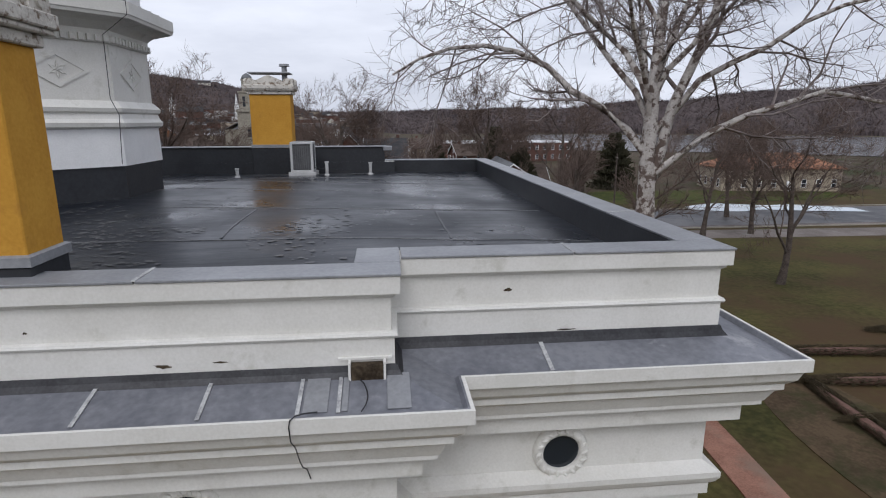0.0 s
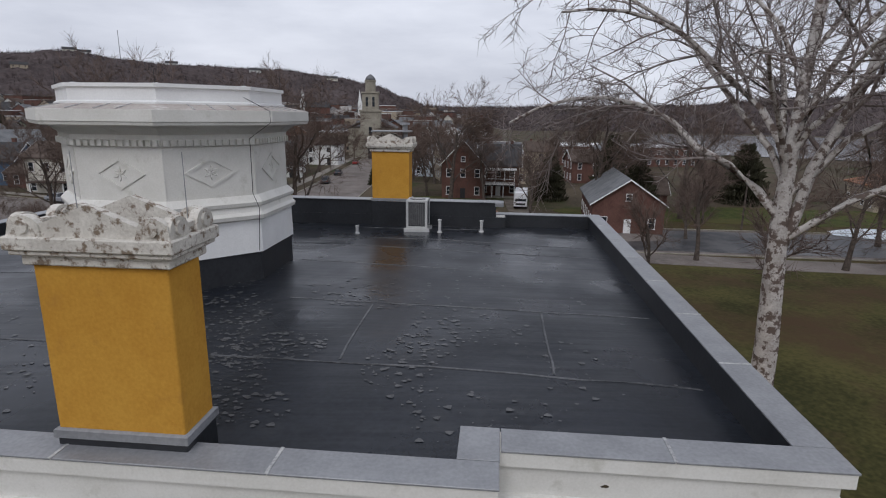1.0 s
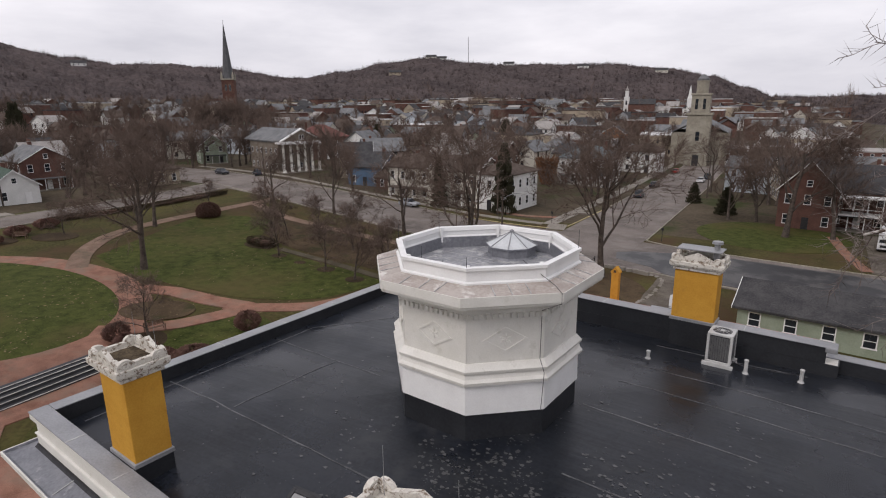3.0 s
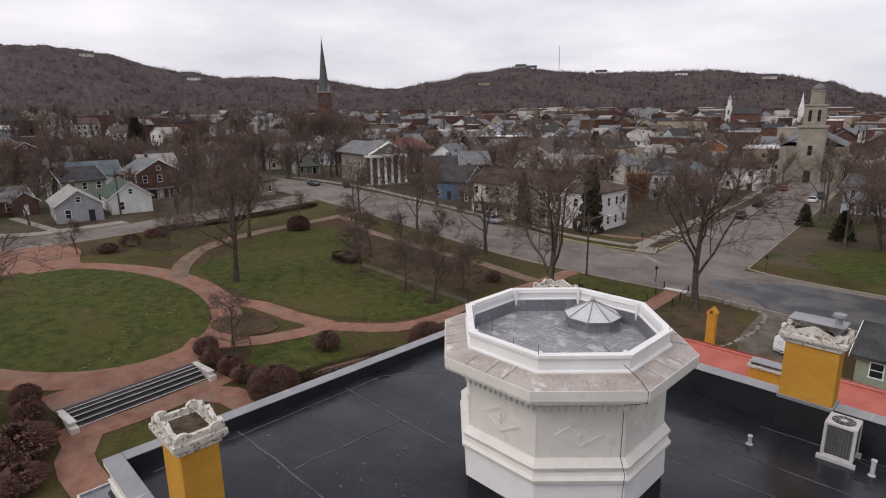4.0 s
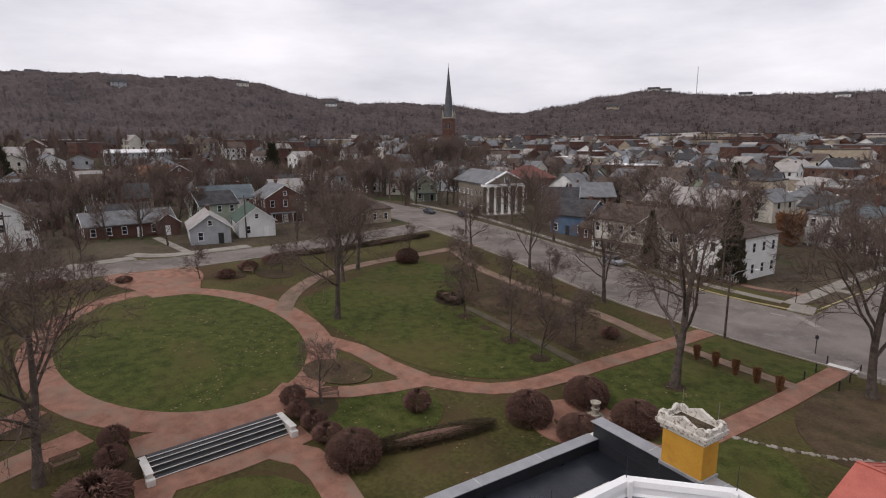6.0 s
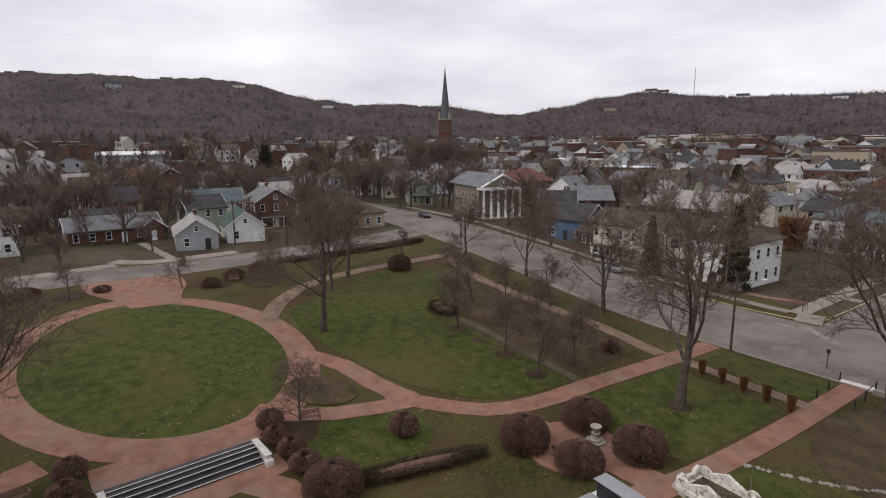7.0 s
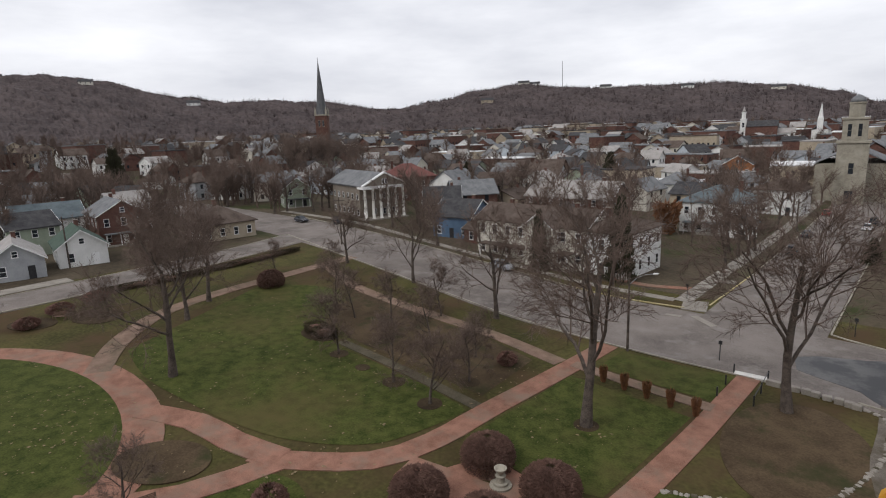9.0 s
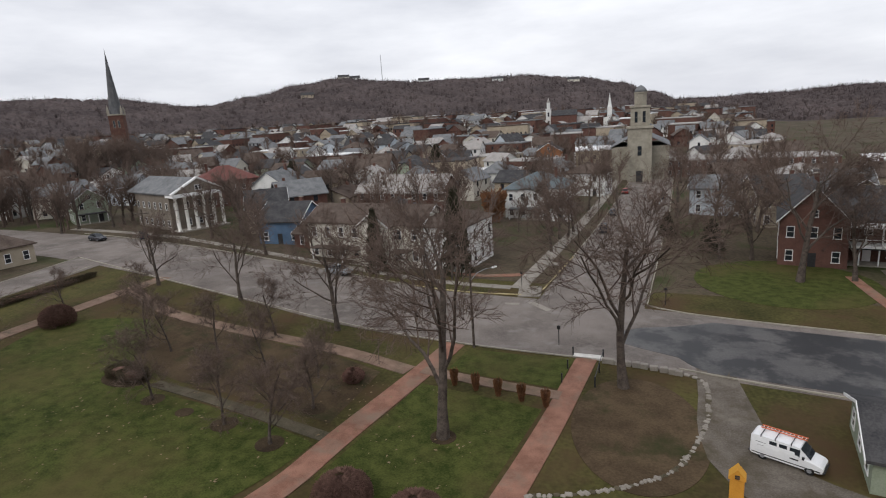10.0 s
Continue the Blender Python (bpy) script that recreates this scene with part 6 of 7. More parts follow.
    if porch:
        pd = porch
        po = part("porch_roof", box(-w * 0.42, w * 0.42, -d / 2 - pd, -d / 2 + 0.05, 2.55, 2.75), rm, ho)
        part("porch_floor", box(-w * 0.42, w * 0.42, -d / 2 - pd, -d / 2 + 0.05, -0.4, 0.25), M_CONC, ho)
        for i in range(4):
            px = -w * 0.40 + w * 0.80 * i / 3
            part("porch_post", box(px - 0.08, px + 0.08, -d / 2 - pd + 0.1, -d / 2 - pd + 0.26, 0.25, 2.55), M_WHITE, po)
    return ho


# the columned hall
hall = dwelling(-125.1, 120.0, 72, 12.5, 18, 8.6, 0.1, "drab", "grey", "drab brown columned hall with cream portico and pediment", "flat", storeys=2, chim=0, name="columned_hall", door=False)
part("main_roof", (lambda b: (bmesh.ops.rotate(b, verts=b.verts, matrix=Matrix.Rotation(radians(90), 3, "Z")), b)[1])(gable_roof(22.5, 13.2, 9.2, 3.2)), ROOFS["grey"], hall, "grey gabled roof")
port = part("pediment", loft([[(x, y, z) for x, z in ((-6.9, 9.15), (6.9, 9.15), (0, 12.3))] for y in (-12.6, -12.1)]), WALLS["drab"], hall)
for s in (-1, 1):
    part("raking_cornice", loft([[(x, y, z) for x, z in ((s * 7.3, 9.0), (s * 7.3, 9.35), (0, 12.85), (0, 12.45))] for y in (-12.9, -12.0)]), M_WHITE, port)
part("entablature", box(-7.0, 7.0, -12.75, -8.9, 8.3, 9.15, 0.03), M_WHITE, hall)
window(port, pose(-0.45, -12.62, 9.7), 0.7, 1.1)
window(port, pose(0.45, -12.62, 9.7), 0.7, 1.1)
for i in range(6):
    cx = -6.2 + 12.4 * i / 5
    col = part("column", loft([ring(14, r, z, cx, -12.1) for r, z in ((0.55, -0.3), (0.55, 0.35), (0.42, 0.4), (0.40, 4.0), (0.34, 7.9), (0.42, 8.0), (0.5, 8.3))]), M_CREAM, hall, smooth=True)
part("portico_floor", box(-7.2, 7.2, -13.2, -8.9, -1.5, 0.2, 0.03), M_CONC, hall)

hall.matrix_world = hall.matrix_world @ Matrix.Diagonal((0.86, 1.0, 0.92, 1.0))

# houses along the streets
dwelling(-61.5, 104.2, -5, 23, 9, 6.8, 2.4, "cream", "brown", "long cream two-storey house with brown roof", chim=2, porch=2.2)
dwelling(-47.2, 104.5, -5, 8.5, 12, 7.0, 2.2, "white", "brown", "white wing of the corner house, brown roof", "hip", chim=1)
dwelling(-58.0, 99.0, -5, 5.5, 4.0, 7.0, 2.0, "cream", "brown", "cream gabled bay of the long house", turn=True, chim=0)
dwelling(-85.0, 111.5, 8, 9, 10, 4.6, 3.0, "blue", "dark", "small blue house with dark skylit roof", turn=False, chim=1, storeys=1)
dwelling(-76.0, 108.5, -5, 7.5, 7, 3.0, 1.8, "brick", "brown", "low brick annex beside the blue house", chim=0, storeys=1)
dwelling(-76.5, 148, -4, 24, 10, 5.6, 3.6, "darkbrick", "pale", "dark brick house with pale dormered roof", chim=2)
dwelling(-43.6, 151.8, 4, 14, 13, 6.8, 3.4, "white", "teal", "white house with blue-grey hipped roof and porch", "hip", porch=2.4)
dwelling(-37.2, 145.0, 4, 4.6, 4.2, 3.2, 1.6, "white", "teal", "white sun porch under a blue-grey roof", "hip", chim=0, storeys=1)
dwelling(5.6, 119.0, -8, 8.5, 13, 7.0, 4.6, "brick", "dark", "red brick house with steep white-edged gable", turn=True, porch=0)
gable_wing = dwelling(13.0, 122.0, -8, 8.5, 11, 6.6, 3.8, "darkbrick", "dark", "dark brick wing with white two-storey porch", porch=2.8, chim=2)
part("upper_porch", box(-2.6, 3.4, -8.4, -5.45, 2.76, 3.1, 0.02), M_WHITE, gable_wing)
for px in (-2.5, -0.55, 1.35, 3.3):
    part("upper_post", box(px - 0.09, px + 0.09, -8.35, -8.17, 3.1, 5.7), M_WHITE, gable_wing)
part("upper_rail", box(-2.6, 3.4, -8.36, -8.28, 3.95, 4.05), M_WHITE, gable_wing)
part("upper_porch_roof", box(-2.9, 3.7, -8.7, -5.45, 5.7, 5.95, 0.02), M_WHITE, gable_wing)
dwelling(28.4, 88.4, -10, 10, 18.5, 4.4, 3.4, "brick", "grey", "red brick garage with grey gabled roof", turn=True, chim=0, storeys=1, name="garage")
dwelling(-142.2, 29.2, 90, 17, 10, 3.0, 2.2, "darkbrick", "grey", "long low brick house with grey roof", chim=1, storeys=1)
dwelling(-138.4, 36.0, 90, 4.5, 4.2, 3.0, 1.7, "brick", "grey", "brick gabled bay of the low house", turn=True, chim=0, storeys=1)
dwelling(-125.0, 41.2, 78, 7.5, 12, 3.3, 2.6, "grey", "pale", "small pale cottage with gabled front", turn=True, chim=1, storeys=1)
dwelling(-127.5, 51.5, 78, 7.5, 12, 3.5, 2.8, "white", "green", "small white house with dark green roof", turn=True, chim=1, storeys=1)
dwelling(-143.5, 64.2, 82, 9.5, 13, 6.4, 2.8, "brick", "grey", "red brick two-storey house with grey roof", turn=True, chim=1, porch=1.8)
dwelling(-160.0, 56, 84, 13, 9, 5.2, 3.0, "white", "teal", "white house with blue-grey gabled roof", chim=1)
dwelling(-157.5, 121.0, 62, 8.0, 9, 5.8, 3.0, "green", "dark", "sage green house with white porch", turn=True, porch=2.2)
dwelling(-138.0, 151, 48, 17, 14, 7.4, 4.0, "brick", "red", "large brick house under a dull red roof", "hip", chim=1)
dwelling(-231.0, 62, 80, 8, 12, 9.0, 2.4, "brick", "dark", "tall narrow red brick house", turn=True)
dwelling(-338.0, 70, 85, 34, 14, 5.5, 1.5, "grey", "white", "long building with a bright white roof", chim=0)
dwelling(-262.0, 62, 80, 16, 11, 5.6, 3.6, "cream", "orange", "cream house with brown tiled roof", chim=1)
dwelling(-158.0, -2, 88, 15, 11, 4.4, 3.0, "darkbrick", "dark", "dark brick house by the upper street", chim=1)
dwelling(-158.0, 30, 88, 12, 8, 3.0, 2.2, "grey", "dark", "low dark-roofed house behind the street", chim=0, storeys=1)
dwelling(92.0, 103, -14, 24, 12, 4.6, 3.0, "tan", "orange", "tan brick house with orange-brown roof", "hip", chim=1, storeys=1)
dwelling(37.0, 103, -10, 8, 8, 3.4, 2.4, "darkbrick", "brown", "dark brown shed among bare trees", chim=0, storeys=1)
dwelling(62.0, 205, -5, 55, 22, 6.5, 0.3, "brick", "white", "long brick mill with bright white roof", "flat", chim=0)
dwelling(8.0, 235, 0, 50, 18, 5.5, 0.3, "brick", "pale", "long low brick warehouse", "flat", chim=0)
shed = dwelling(4.0, 61.2, -6, 11.5, 8.4, 2.6, 1.5, "green", "dark", "grey-green shed with dark grey gabled roof", chim=0, storeys=1, name="shed", door=False)

# ochre back wing of the mansion, with a red metal roof
wing = thing("back_wing", pose(-4.6, 40.6, -1.7, 0, 0, -6.3), "ochre back wing with a red metal roof", "house")
part("wall", box(-7.0, 7.0, -4.6, 4.6, -1.0, 5.3, 0.02), M_OCHRE, wing)
part("eave_trim", box(-7.25, 7.25, -4.95, 4.95, 5.1, 5.34, 0.03), M_WHITE, wing)
redroof = part("roof", gable_roof(14.0, 9.2, 5.4, 1.7, 0.5, 0.08), M_REDROOF, wing)
ang = math.atan2(1.7, 4.6)
for s in (-1, 1):
    for i in range(36):
        x = -7.35 + 14.7 * i / 35
        L = 5.6
        m = Matrix.Translation((x, s * 5.1, 5.4 - 1.7 * 0.5 / 4.6 + 0.08)) @ Matrix.Rotation(s * -1 * ang * -1 if s < 0 else -ang, 4, "X")
        part("standing_seam", box(-0.018, 0.018, 0 if s < 0 else -5.42, 5.42 if s < 0 else 0, 0.0, 0.045, 0.0, m), M_REDROOF, redroof)
part("ridge_cap", box(-7.5, 7.5, -0.12, 0.12, 7.13, 7.22, 0.02), M_REDROOF, redroof)
stack = thing("small_chimney", pose(-10.8, 45.6, -1.8, 0, 0, -6.3), "slim ochre chimney with a pointed cap", "chimney")
part("shaft", box(-0.3, 0.3, -0.25, 0.25, 0, 8.1, 0.02), M_OCHRE, stack)
part("cap", loft([[(x, y, z) for x, z in ((-0.36, 8.1), (0.36, 8.1), (0.36, 8.2), (0, 8.62), (-0.36, 8.2))] for y in (-0.3, 0.3)]), M_OCHRE, stack)
# nothing is cut here: a thin dark box paints the shaded vent hole
part("opening", box(-0.1, 0.1, -0.31, -0.29, 8.15, 8.35), M_WEAR_SHADE, stack)

low_stack = thing("low_chimney", pose(-6.0, 38.7, 3.4, 0, 0, -6.3), "broad low ochre chimney with a grey metal lid", "chimney")
part("shaft", box(-0.85, 0.85, -0.4, 0.4, 0, 2.45, 0.02), M_OCHRE, low_stack)
part("crown", box(-0.98, 0.98, -0.52, 0.52, 2.45, 2.6, 0.02), M_STONECAP, low_stack)
part("lid", box(-0.9, 0.9, -0.45, 0.45, 2.78, 2.84, 0.01), M_COPING, low_stack)
for sx in (-0.75, 0.75):
    part("lid_leg", box(sx - 0.05, sx + 0.05, -0.3, 0.3, 2.6, 2.78), M_COPING, low_stack)

# spired church
church = thing("spired_church", pose(-300, 248, 1.5, 0, 0, 40), "dark brick church with a tall pointed spire", "church")
part("tower", box(-3.6, 3.6, -3.6, 3.6, -2, 34.5, 0.05), WALLS["darkbrick"], church)
part("belfry_band", box(-3.9, 3.9, -3.9, 3.9, 34.5, 35.3, 0.05), WALLS["stone"], church)
part("spire", loft([ring(8, r, z, turn=T8) for r, z in ((3.9, 35.3), (3.1, 38.5), (0.12, 67.5))]), M_SPIRE, church, "grey slate spire")
for sx in (-1, 1):
    for sy in (-1, 1):
        part("pinnacle", loft([ring(4, r, z, sx * 3.3, sy * 3.3, math.pi / 4) for r, z in ((0.8, 35.3), (0.8, 37.2), (0.05, 40.0))]), WALLS["stone"], church)
    for z in (28.0, 18.0):
        window(church, pose(sx * 1.2, -3.62, z), 1.0, 3.6, WALLS["stone"])
part("nave", box(-7.5, 7.5, 3.6, 34, -2, 14), WALLS["darkbrick"], church)
part("nave_roof", (lambda b: (bmesh.ops.rotate(b, verts=b.verts, matrix=Matrix.Rotation(radians(90), 3, "Z")), bmesh.ops.translate(b, verts=b.verts, vec=(0, 18.8, 0)), b)[2])(gable_roof(30.4, 15, 14, 9.5)), ROOFS["dark"], church)
bm = bmesh.new()
add_tube(bm, [(0, 0, 67.4), (0, 0, 69.6)], [0.12, 0.06], 5)
part("cross_pole", bm, M_DARKMETAL, church)

# stone church with a stepped tower at the end of the side street
kirk = thing("stone_church", pose(-24.8, 216, -1.8, 0, 0, 2), "tan stone church with a stepped tower", "church")
part("tower", box(-3.7, 3.7, -3.7, 3.7, -1, 17.5, 0.06), WALLS["stone"], kirk)
part("tower_cornice", box(-4.1, 4.1, -4.1, 4.1, 17.5, 18.2, 0.06), WALLS["stone"], kirk)
part("belfry", box(-2.9, 2.9, -2.9, 2.9, 18.2, 24.0, 0.06), WALLS["stone"], kirk)
part("belfry_cornice", box(-3.2, 3.2, -3.2, 3.2, 24.0, 24.6, 0.06), WALLS["stone"], kirk)
part("lantern", loft([ring(8, r, z, turn=T8) for r, z in ((2.0, 24.6), (2.0, 28.2), (2.2, 28.4), (2.2, 28.8))]), WALLS["stone"], kirk)
part("dome", loft([ring(12, r, z) for r, z in ((1.9, 28.8), (1.7, 29.6), (1.0, 30.4), (0.15, 30.9))]), ROOFS["grey"], kirk, smooth=True)
for sx in (-1.2, 1.2):
    window(kirk, pose(sx, -2.92, 19.4), 0.9, 3.4, WALLS["stone"])
part("door", box(-1.0, 1.0, -3.8, -3.66, 0.5, 4.2), M_DARKMETAL, kirk)
window(kirk, pose(0, -3.72, 9.0), 1.2, 3.0, WALLS["stone"])
part("nave", box(-9, 9, 3.0, 32, -1, 11.5, 0.05), WALLS["stone"], kirk)
part("nave_roof", (lambda b: (bmesh.ops.rotate(b, verts=b.verts, matrix=Matrix.Rotation(radians(90), 3, "Z")), bmesh.ops.translate(b, verts=b.verts, vec=(0, 17.5, 0)), b)[2])(gable_roof(29, 18, 11.5, 4.5)), ROOFS["grey"], kirk)

# a white steeple and a slim spire among the far roofs, and a painted house between
steeple = thing("white_church", pose(-101, 441, 9.0, 0, 0, 8), "far white wooden church with a square steeple", "church")
part("tower", box(-1.8, 1.8, -1.8, 1.8, -2, 15.0, 0.05), WALLS["white"], steeple)
part("tower_cornice", box(-2.05, 2.05, -2.05, 2.05, 15.0, 15.6, 0.05), WALLS["white"], steeple)
part("belfry", loft([ring(8, r, z, turn=T8) for r, z in ((1.3, 15.6), (1.3, 19.4), (1.5, 19.6), (1.5, 19.9))]), WALLS["white"], steeple)
part("dome", loft([ring(12, r, z) for r, z in ((1.25, 19.9), (1.1, 20.8), (0.55, 21.7), (0.06, 23.6))]), ROOFS["pale"], steeple, smooth=True)
part("nave", box(1.8, 20, -6, 6, -2, 10.5, 0.05), WALLS["brick"], steeple, "red brick nave")
part("nave_roof", (lambda b: (bmesh.ops.translate(b, verts=b.verts, vec=(11.3, 0, 0)), b)[1])(gable_roof(17.4, 12, 10.5, 3.4)), ROOFS["dark"], steeple)
for z in (4.0, 10.0):
    window(steeple, pose(0, -1.82, z), 1.2, 3.0)
chapel = thing("small_chapel", pose(-58.6, 447.8, 8.0, 0, 0, 0), "far chapel with a slim pale spire", "church")
part("tower", box(-1.5, 1.5, -1.5, 1.5, -2, 15.0, 0.04), WALLS["white"], chapel)
part("spire", loft([ring(8, r, z, turn=T8) for r, z in ((1.7, 15.0), (1.3, 16.4), (0.06, 24.5))]), WALLS["white"], chapel)
part("nave", box(-4.5, 4.5, 1.5, 17, -2, 8.0, 0.04), WALLS["white"], chapel)
part("nave_roof", (lambda b: (bmesh.ops.rotate(b, verts=b.verts, matrix=Matrix.Rotation(radians(90), 3, "Z")), bmesh.ops.translate(b, verts=b.verts, vec=(0, 9.3, 0)), b)[2])(gable_roof(15.6, 9, 8.0, 4.0)), ROOFS["grey"], chapel)
dwelling(-60.5, 246.0, 6, 9.5, 9, 8.6, 3.0, "orangebrick", "dark", "orange painted brick house with a dark gable", turn=True, chim=1)
dwelling(-71.5, 205.0, -4, 20, 10, 5.0, 0.3, "tan", "white", "low shop with a bright white flat roof", "flat", chim=0)

# the further town
rng = random.Random(42)
taken = [(-124, 121, 17), (-61, 104, 14), (-47, 104, 9), (-85, 111, 8), (-76, 108, 6), (-76, 148, 14), (-43, 147, 16), (6, 119, 9), (13, 122, 9), (26, 88, 13), (-142, 29, 11), (-125, 41, 8), (-127, 51, 8), (-143, 64, 9), (-160, 56, 9), (-157, 121, 12), (-166, 101, 14), (-148, 92, 14), (-138, 151, 13), (-231, 62, 9), (-338, 70, 20), (-262, 62, 11), (-158, -2, 10), (-158, 30, 8), (92, 103, 16), (37, 103, 7), (62, 205, 32), (8, 235, 28), (-300, 248, 22), (-300, 275, 16), (-25, 216, 14), (-25, 235, 14), (-101, 441, 14), (-58, 452, 12), (-60, 246, 9), (-71, 205, 13)]
styles = [("white", "grey"), ("white", "grey"), ("white", "pale"), ("white", "brown"), ("paleblue", "grey"), ("white", "dark"), ("brick", "dark"), ("brick", "brown"), ("cream", "grey"), ("grey", "dark"), ("white", "pale"), ("darkbrick", "grey"), ("tan", "brown"), ("paleblue", "dark"), ("brick", "grey"), ("green", "dark"), ("tan", "dark"), ("darkbrick", "brown"), ("grey", "brown")]
words = {"white": "white", "brick": "red brick", "cream": "cream", "grey": "grey", "darkbrick": "dark brick", "tan": "tan", "paleblue": "pale blue", "green": "sage green"}
built = 0
for _ in range(4000):
    az, dist = rng.uniform(-20, 96), rng.uniform(135, 335)
    x, y = -dist * math.sin(radians(az)), dist * math.cos(radians(az)) + 10
    if (az < -6 and dist > 240) or y < 100 and x > -125 or near_road(x, y, 15) or any(math.hypot(x - a, y - b) < r + 6 for a, b, r in taken):
        continue
    if az > 60 and rng.random() < 0.6:
        continue
    wall, roof = rng.choice(styles)
    big = rng.random() < 0.12 and dist > 205
    w, d, h = (rng.uniform(16, 30), rng.uniform(12, 18), rng.uniform(5, 9)) if big else (rng.uniform(7.5, 12), rng.uniform(8, 13), rng.choice((3.4, 5.6, 6.0, 6.4)))
    form = "flat" if big and rng.random() < 0.75 else "hip" if rng.random() < 0.2 else "gable"
    if big and form == "flat":
        wall, roof = rng.choice(("brick", "darkbrick", "tan")), rng.choice(("white", "pale", "dark", "grey"))
    kind_word = {"flat": "flat-roofed building", "hip": "house with hipped roof", "gable": "house with gabled roof"}[form]
    dwelling(x, y, rng.choice((0, 90, 0, 90, 45)) + rng.uniform(-12, 12), w, d, h, rng.uniform(2.2, 3.8), wall, roof, words[wall] + " " + kind_word + " among bare trees", form, rng.random() < 0.5, 0, 0 if big else 1, 2, group="town houses", detail=dist < 160)
    taken.append((x, y, max(w, d) * 0.6))
    built += 1
    if built >= 175:
        break

# the furthest streets: several hundred small houses and shops
def far_town():
    g = random.Random(77)
    mats = [WALLS[k] for k in ("white", "cream", "brick", "darkbrick", "tan", "grey")] + [ROOFS[k] for k in ("pale", "grey", "dark", "brown", "white")] + [M_PANE]
    vs, fs, ids = [], [], []

    def solid(pts, faces, mat):
        b = len(vs)
        vs.extend(pts)
        fs.extend(tuple(v + b for v in f) for f in faces)
        ids.extend([mat] * len(faces))

    cube = [(0, 1, 5, 4), (1, 2, 6, 5), (2, 3, 7, 6), (3, 0, 4, 7), (4, 5, 6, 7)]
    made = 0
    for _ in range(9000):
        az, dist = g.uniform(-4, 98), g.uniform(325, 600)
        if dist > foot(az) - 5:
            continue
        x, y = -dist * math.sin(radians(az)), dist * math.cos(radians(az)) + 10
        if near_road(x, y, 12) or any(math.hypot(x - a, y - b) < r + 6 for a, b, r in taken):
            continue
        if az > 56 and g.random() < 0.78:
            continue
        shop = g.random() < (0.24 if az < 48 else 0.05)
        w, d, h = (g.uniform(7, 14), g.uniform(5, 8), g.uniform(6, 10)) if shop else (g.uniform(4, 6), g.uniform(3.6, 5.5), g.choice((3.5, 5.8, 6.4)))
        m = pose(x, y, land(x, y), 0, 0, g.choice((0, 90)) + g.uniform(-14, 14))
        wall = g.choice((2, 2, 3, 4)) if shop else g.choice((0, 0, 0, 1, 2, 2, 3, 4, 5))
        solid([m @ Vector(p) for p in [(sx * w, sy * d, z) for z in (-1, h) for sx, sy in ((-1, -1), (1, -1), (1, 1), (-1, 1))]], cube, wall)
        if shop:
            solid([m @ Vector((sx * (w + 0.3), sy * (d + 0.3), z)) for z in (h, h + 0.5) for sx, sy in ((-1, -1), (1, -1), (1, 1), (-1, 1))], cube, g.choice((6, 7, 7, 8, 8, 9, 10)))
        else:
            r, e = g.uniform(2.2, 3.8), 0.5
            pts = [(-w - e, -d - e, h - 0.2), (w + e, -d - e, h - 0.2), (w + e, d + e, h - 0.2), (-w - e, d + e, h - 0.2), (-w - e, 0, h + r), (w + e, 0, h + r)]
            solid([m @ Vector(p) for p in pts], [(0, 1, 5, 4), (2, 3, 4, 5), (3, 2, 1, 0)], g.choice((6, 7, 7, 8, 8, 9, 9)))
            solid([m @ Vector(p) for p in [(sx * w, y0, z) for sx in (-0.98, 0.98) for y0, z in ((-d, h - 0.1), (d, h - 0.1), (0, h + r - 0.15))]], [(0, 1, 2), (3, 4, 5)], wall)
        for side in (-1, 1):
            for fl in range(2 if h > 5 else 1):
                for i in range(int(w / 1.4)):
                    cx, z = -w + (i + 0.5) * 2 * w / int(w / 1.4), 1.0 + fl * 2.9
                    solid([m @ Vector(p) for p in ((cx - 0.5, side * (d + 0.03), z), (cx + 0.5, side * (d + 0.03), z), (cx + 0.5, side * (d + 0.03), z + 1.5), (cx - 0.5, side * (d + 0.03), z + 1.5))], [(0, 1, 2, 3)], 11)
            for i in range(2):
                cy = (i - 0.5) * d
                solid([m @ Vector(p) for p in ((side * (w + 0.03), cy - 0.5, 1.0), (side * (w + 0.03), cy + 0.5, 1.0), (side * (w + 0.03), cy + 0.5, 2.5), (side * (w + 0.03), cy - 0.5, 2.5))], [(0, 1, 2, 3)], 11)
        taken.append((x, y, max(w, d) * 1.1))
        made += 1
        if made >= 520:
            break
    me = bpy.data.meshes.new("far_houses")
    me.from_pydata(vs, [], fs)
    for k in mats:
        me.materials.append(k)
    me.polygons.foreach_set("material_index", ids)
    return tagged(new("far_houses", me), "crowded small houses and brick shops of the far town", "houses", kind="stuff")


far_town()

# trees between the houses
count = 0
for _ in range(6000):
    az, dist = rng.uniform(-58, 100), 105 + 125 * rng.random()
    x, y = -dist * math.sin(radians(az)), dist * math.cos(radians(az)) + 10
    if (az < -6 and (dist > 190 or rng.random() < 0.75)) or (y < 97 and x > -122 and x < 18) or near_road(x, y, 8) or any(math.hypot(x - a, y - b) < r * 0.75 for a, b, r in taken) or math.hypot(x - 80, y - 92) < 28:
        continue
    if -6 < az < 46 and rng.random() < 0.35:
        continue
    plant(FAR[rng.randrange(4)], x, y, rng.uniform(0, 360), rng.uniform(0.55, 1.05), "bare brown tree among the houses", "town trees")
    count += 1
    if count >= 135:
        break
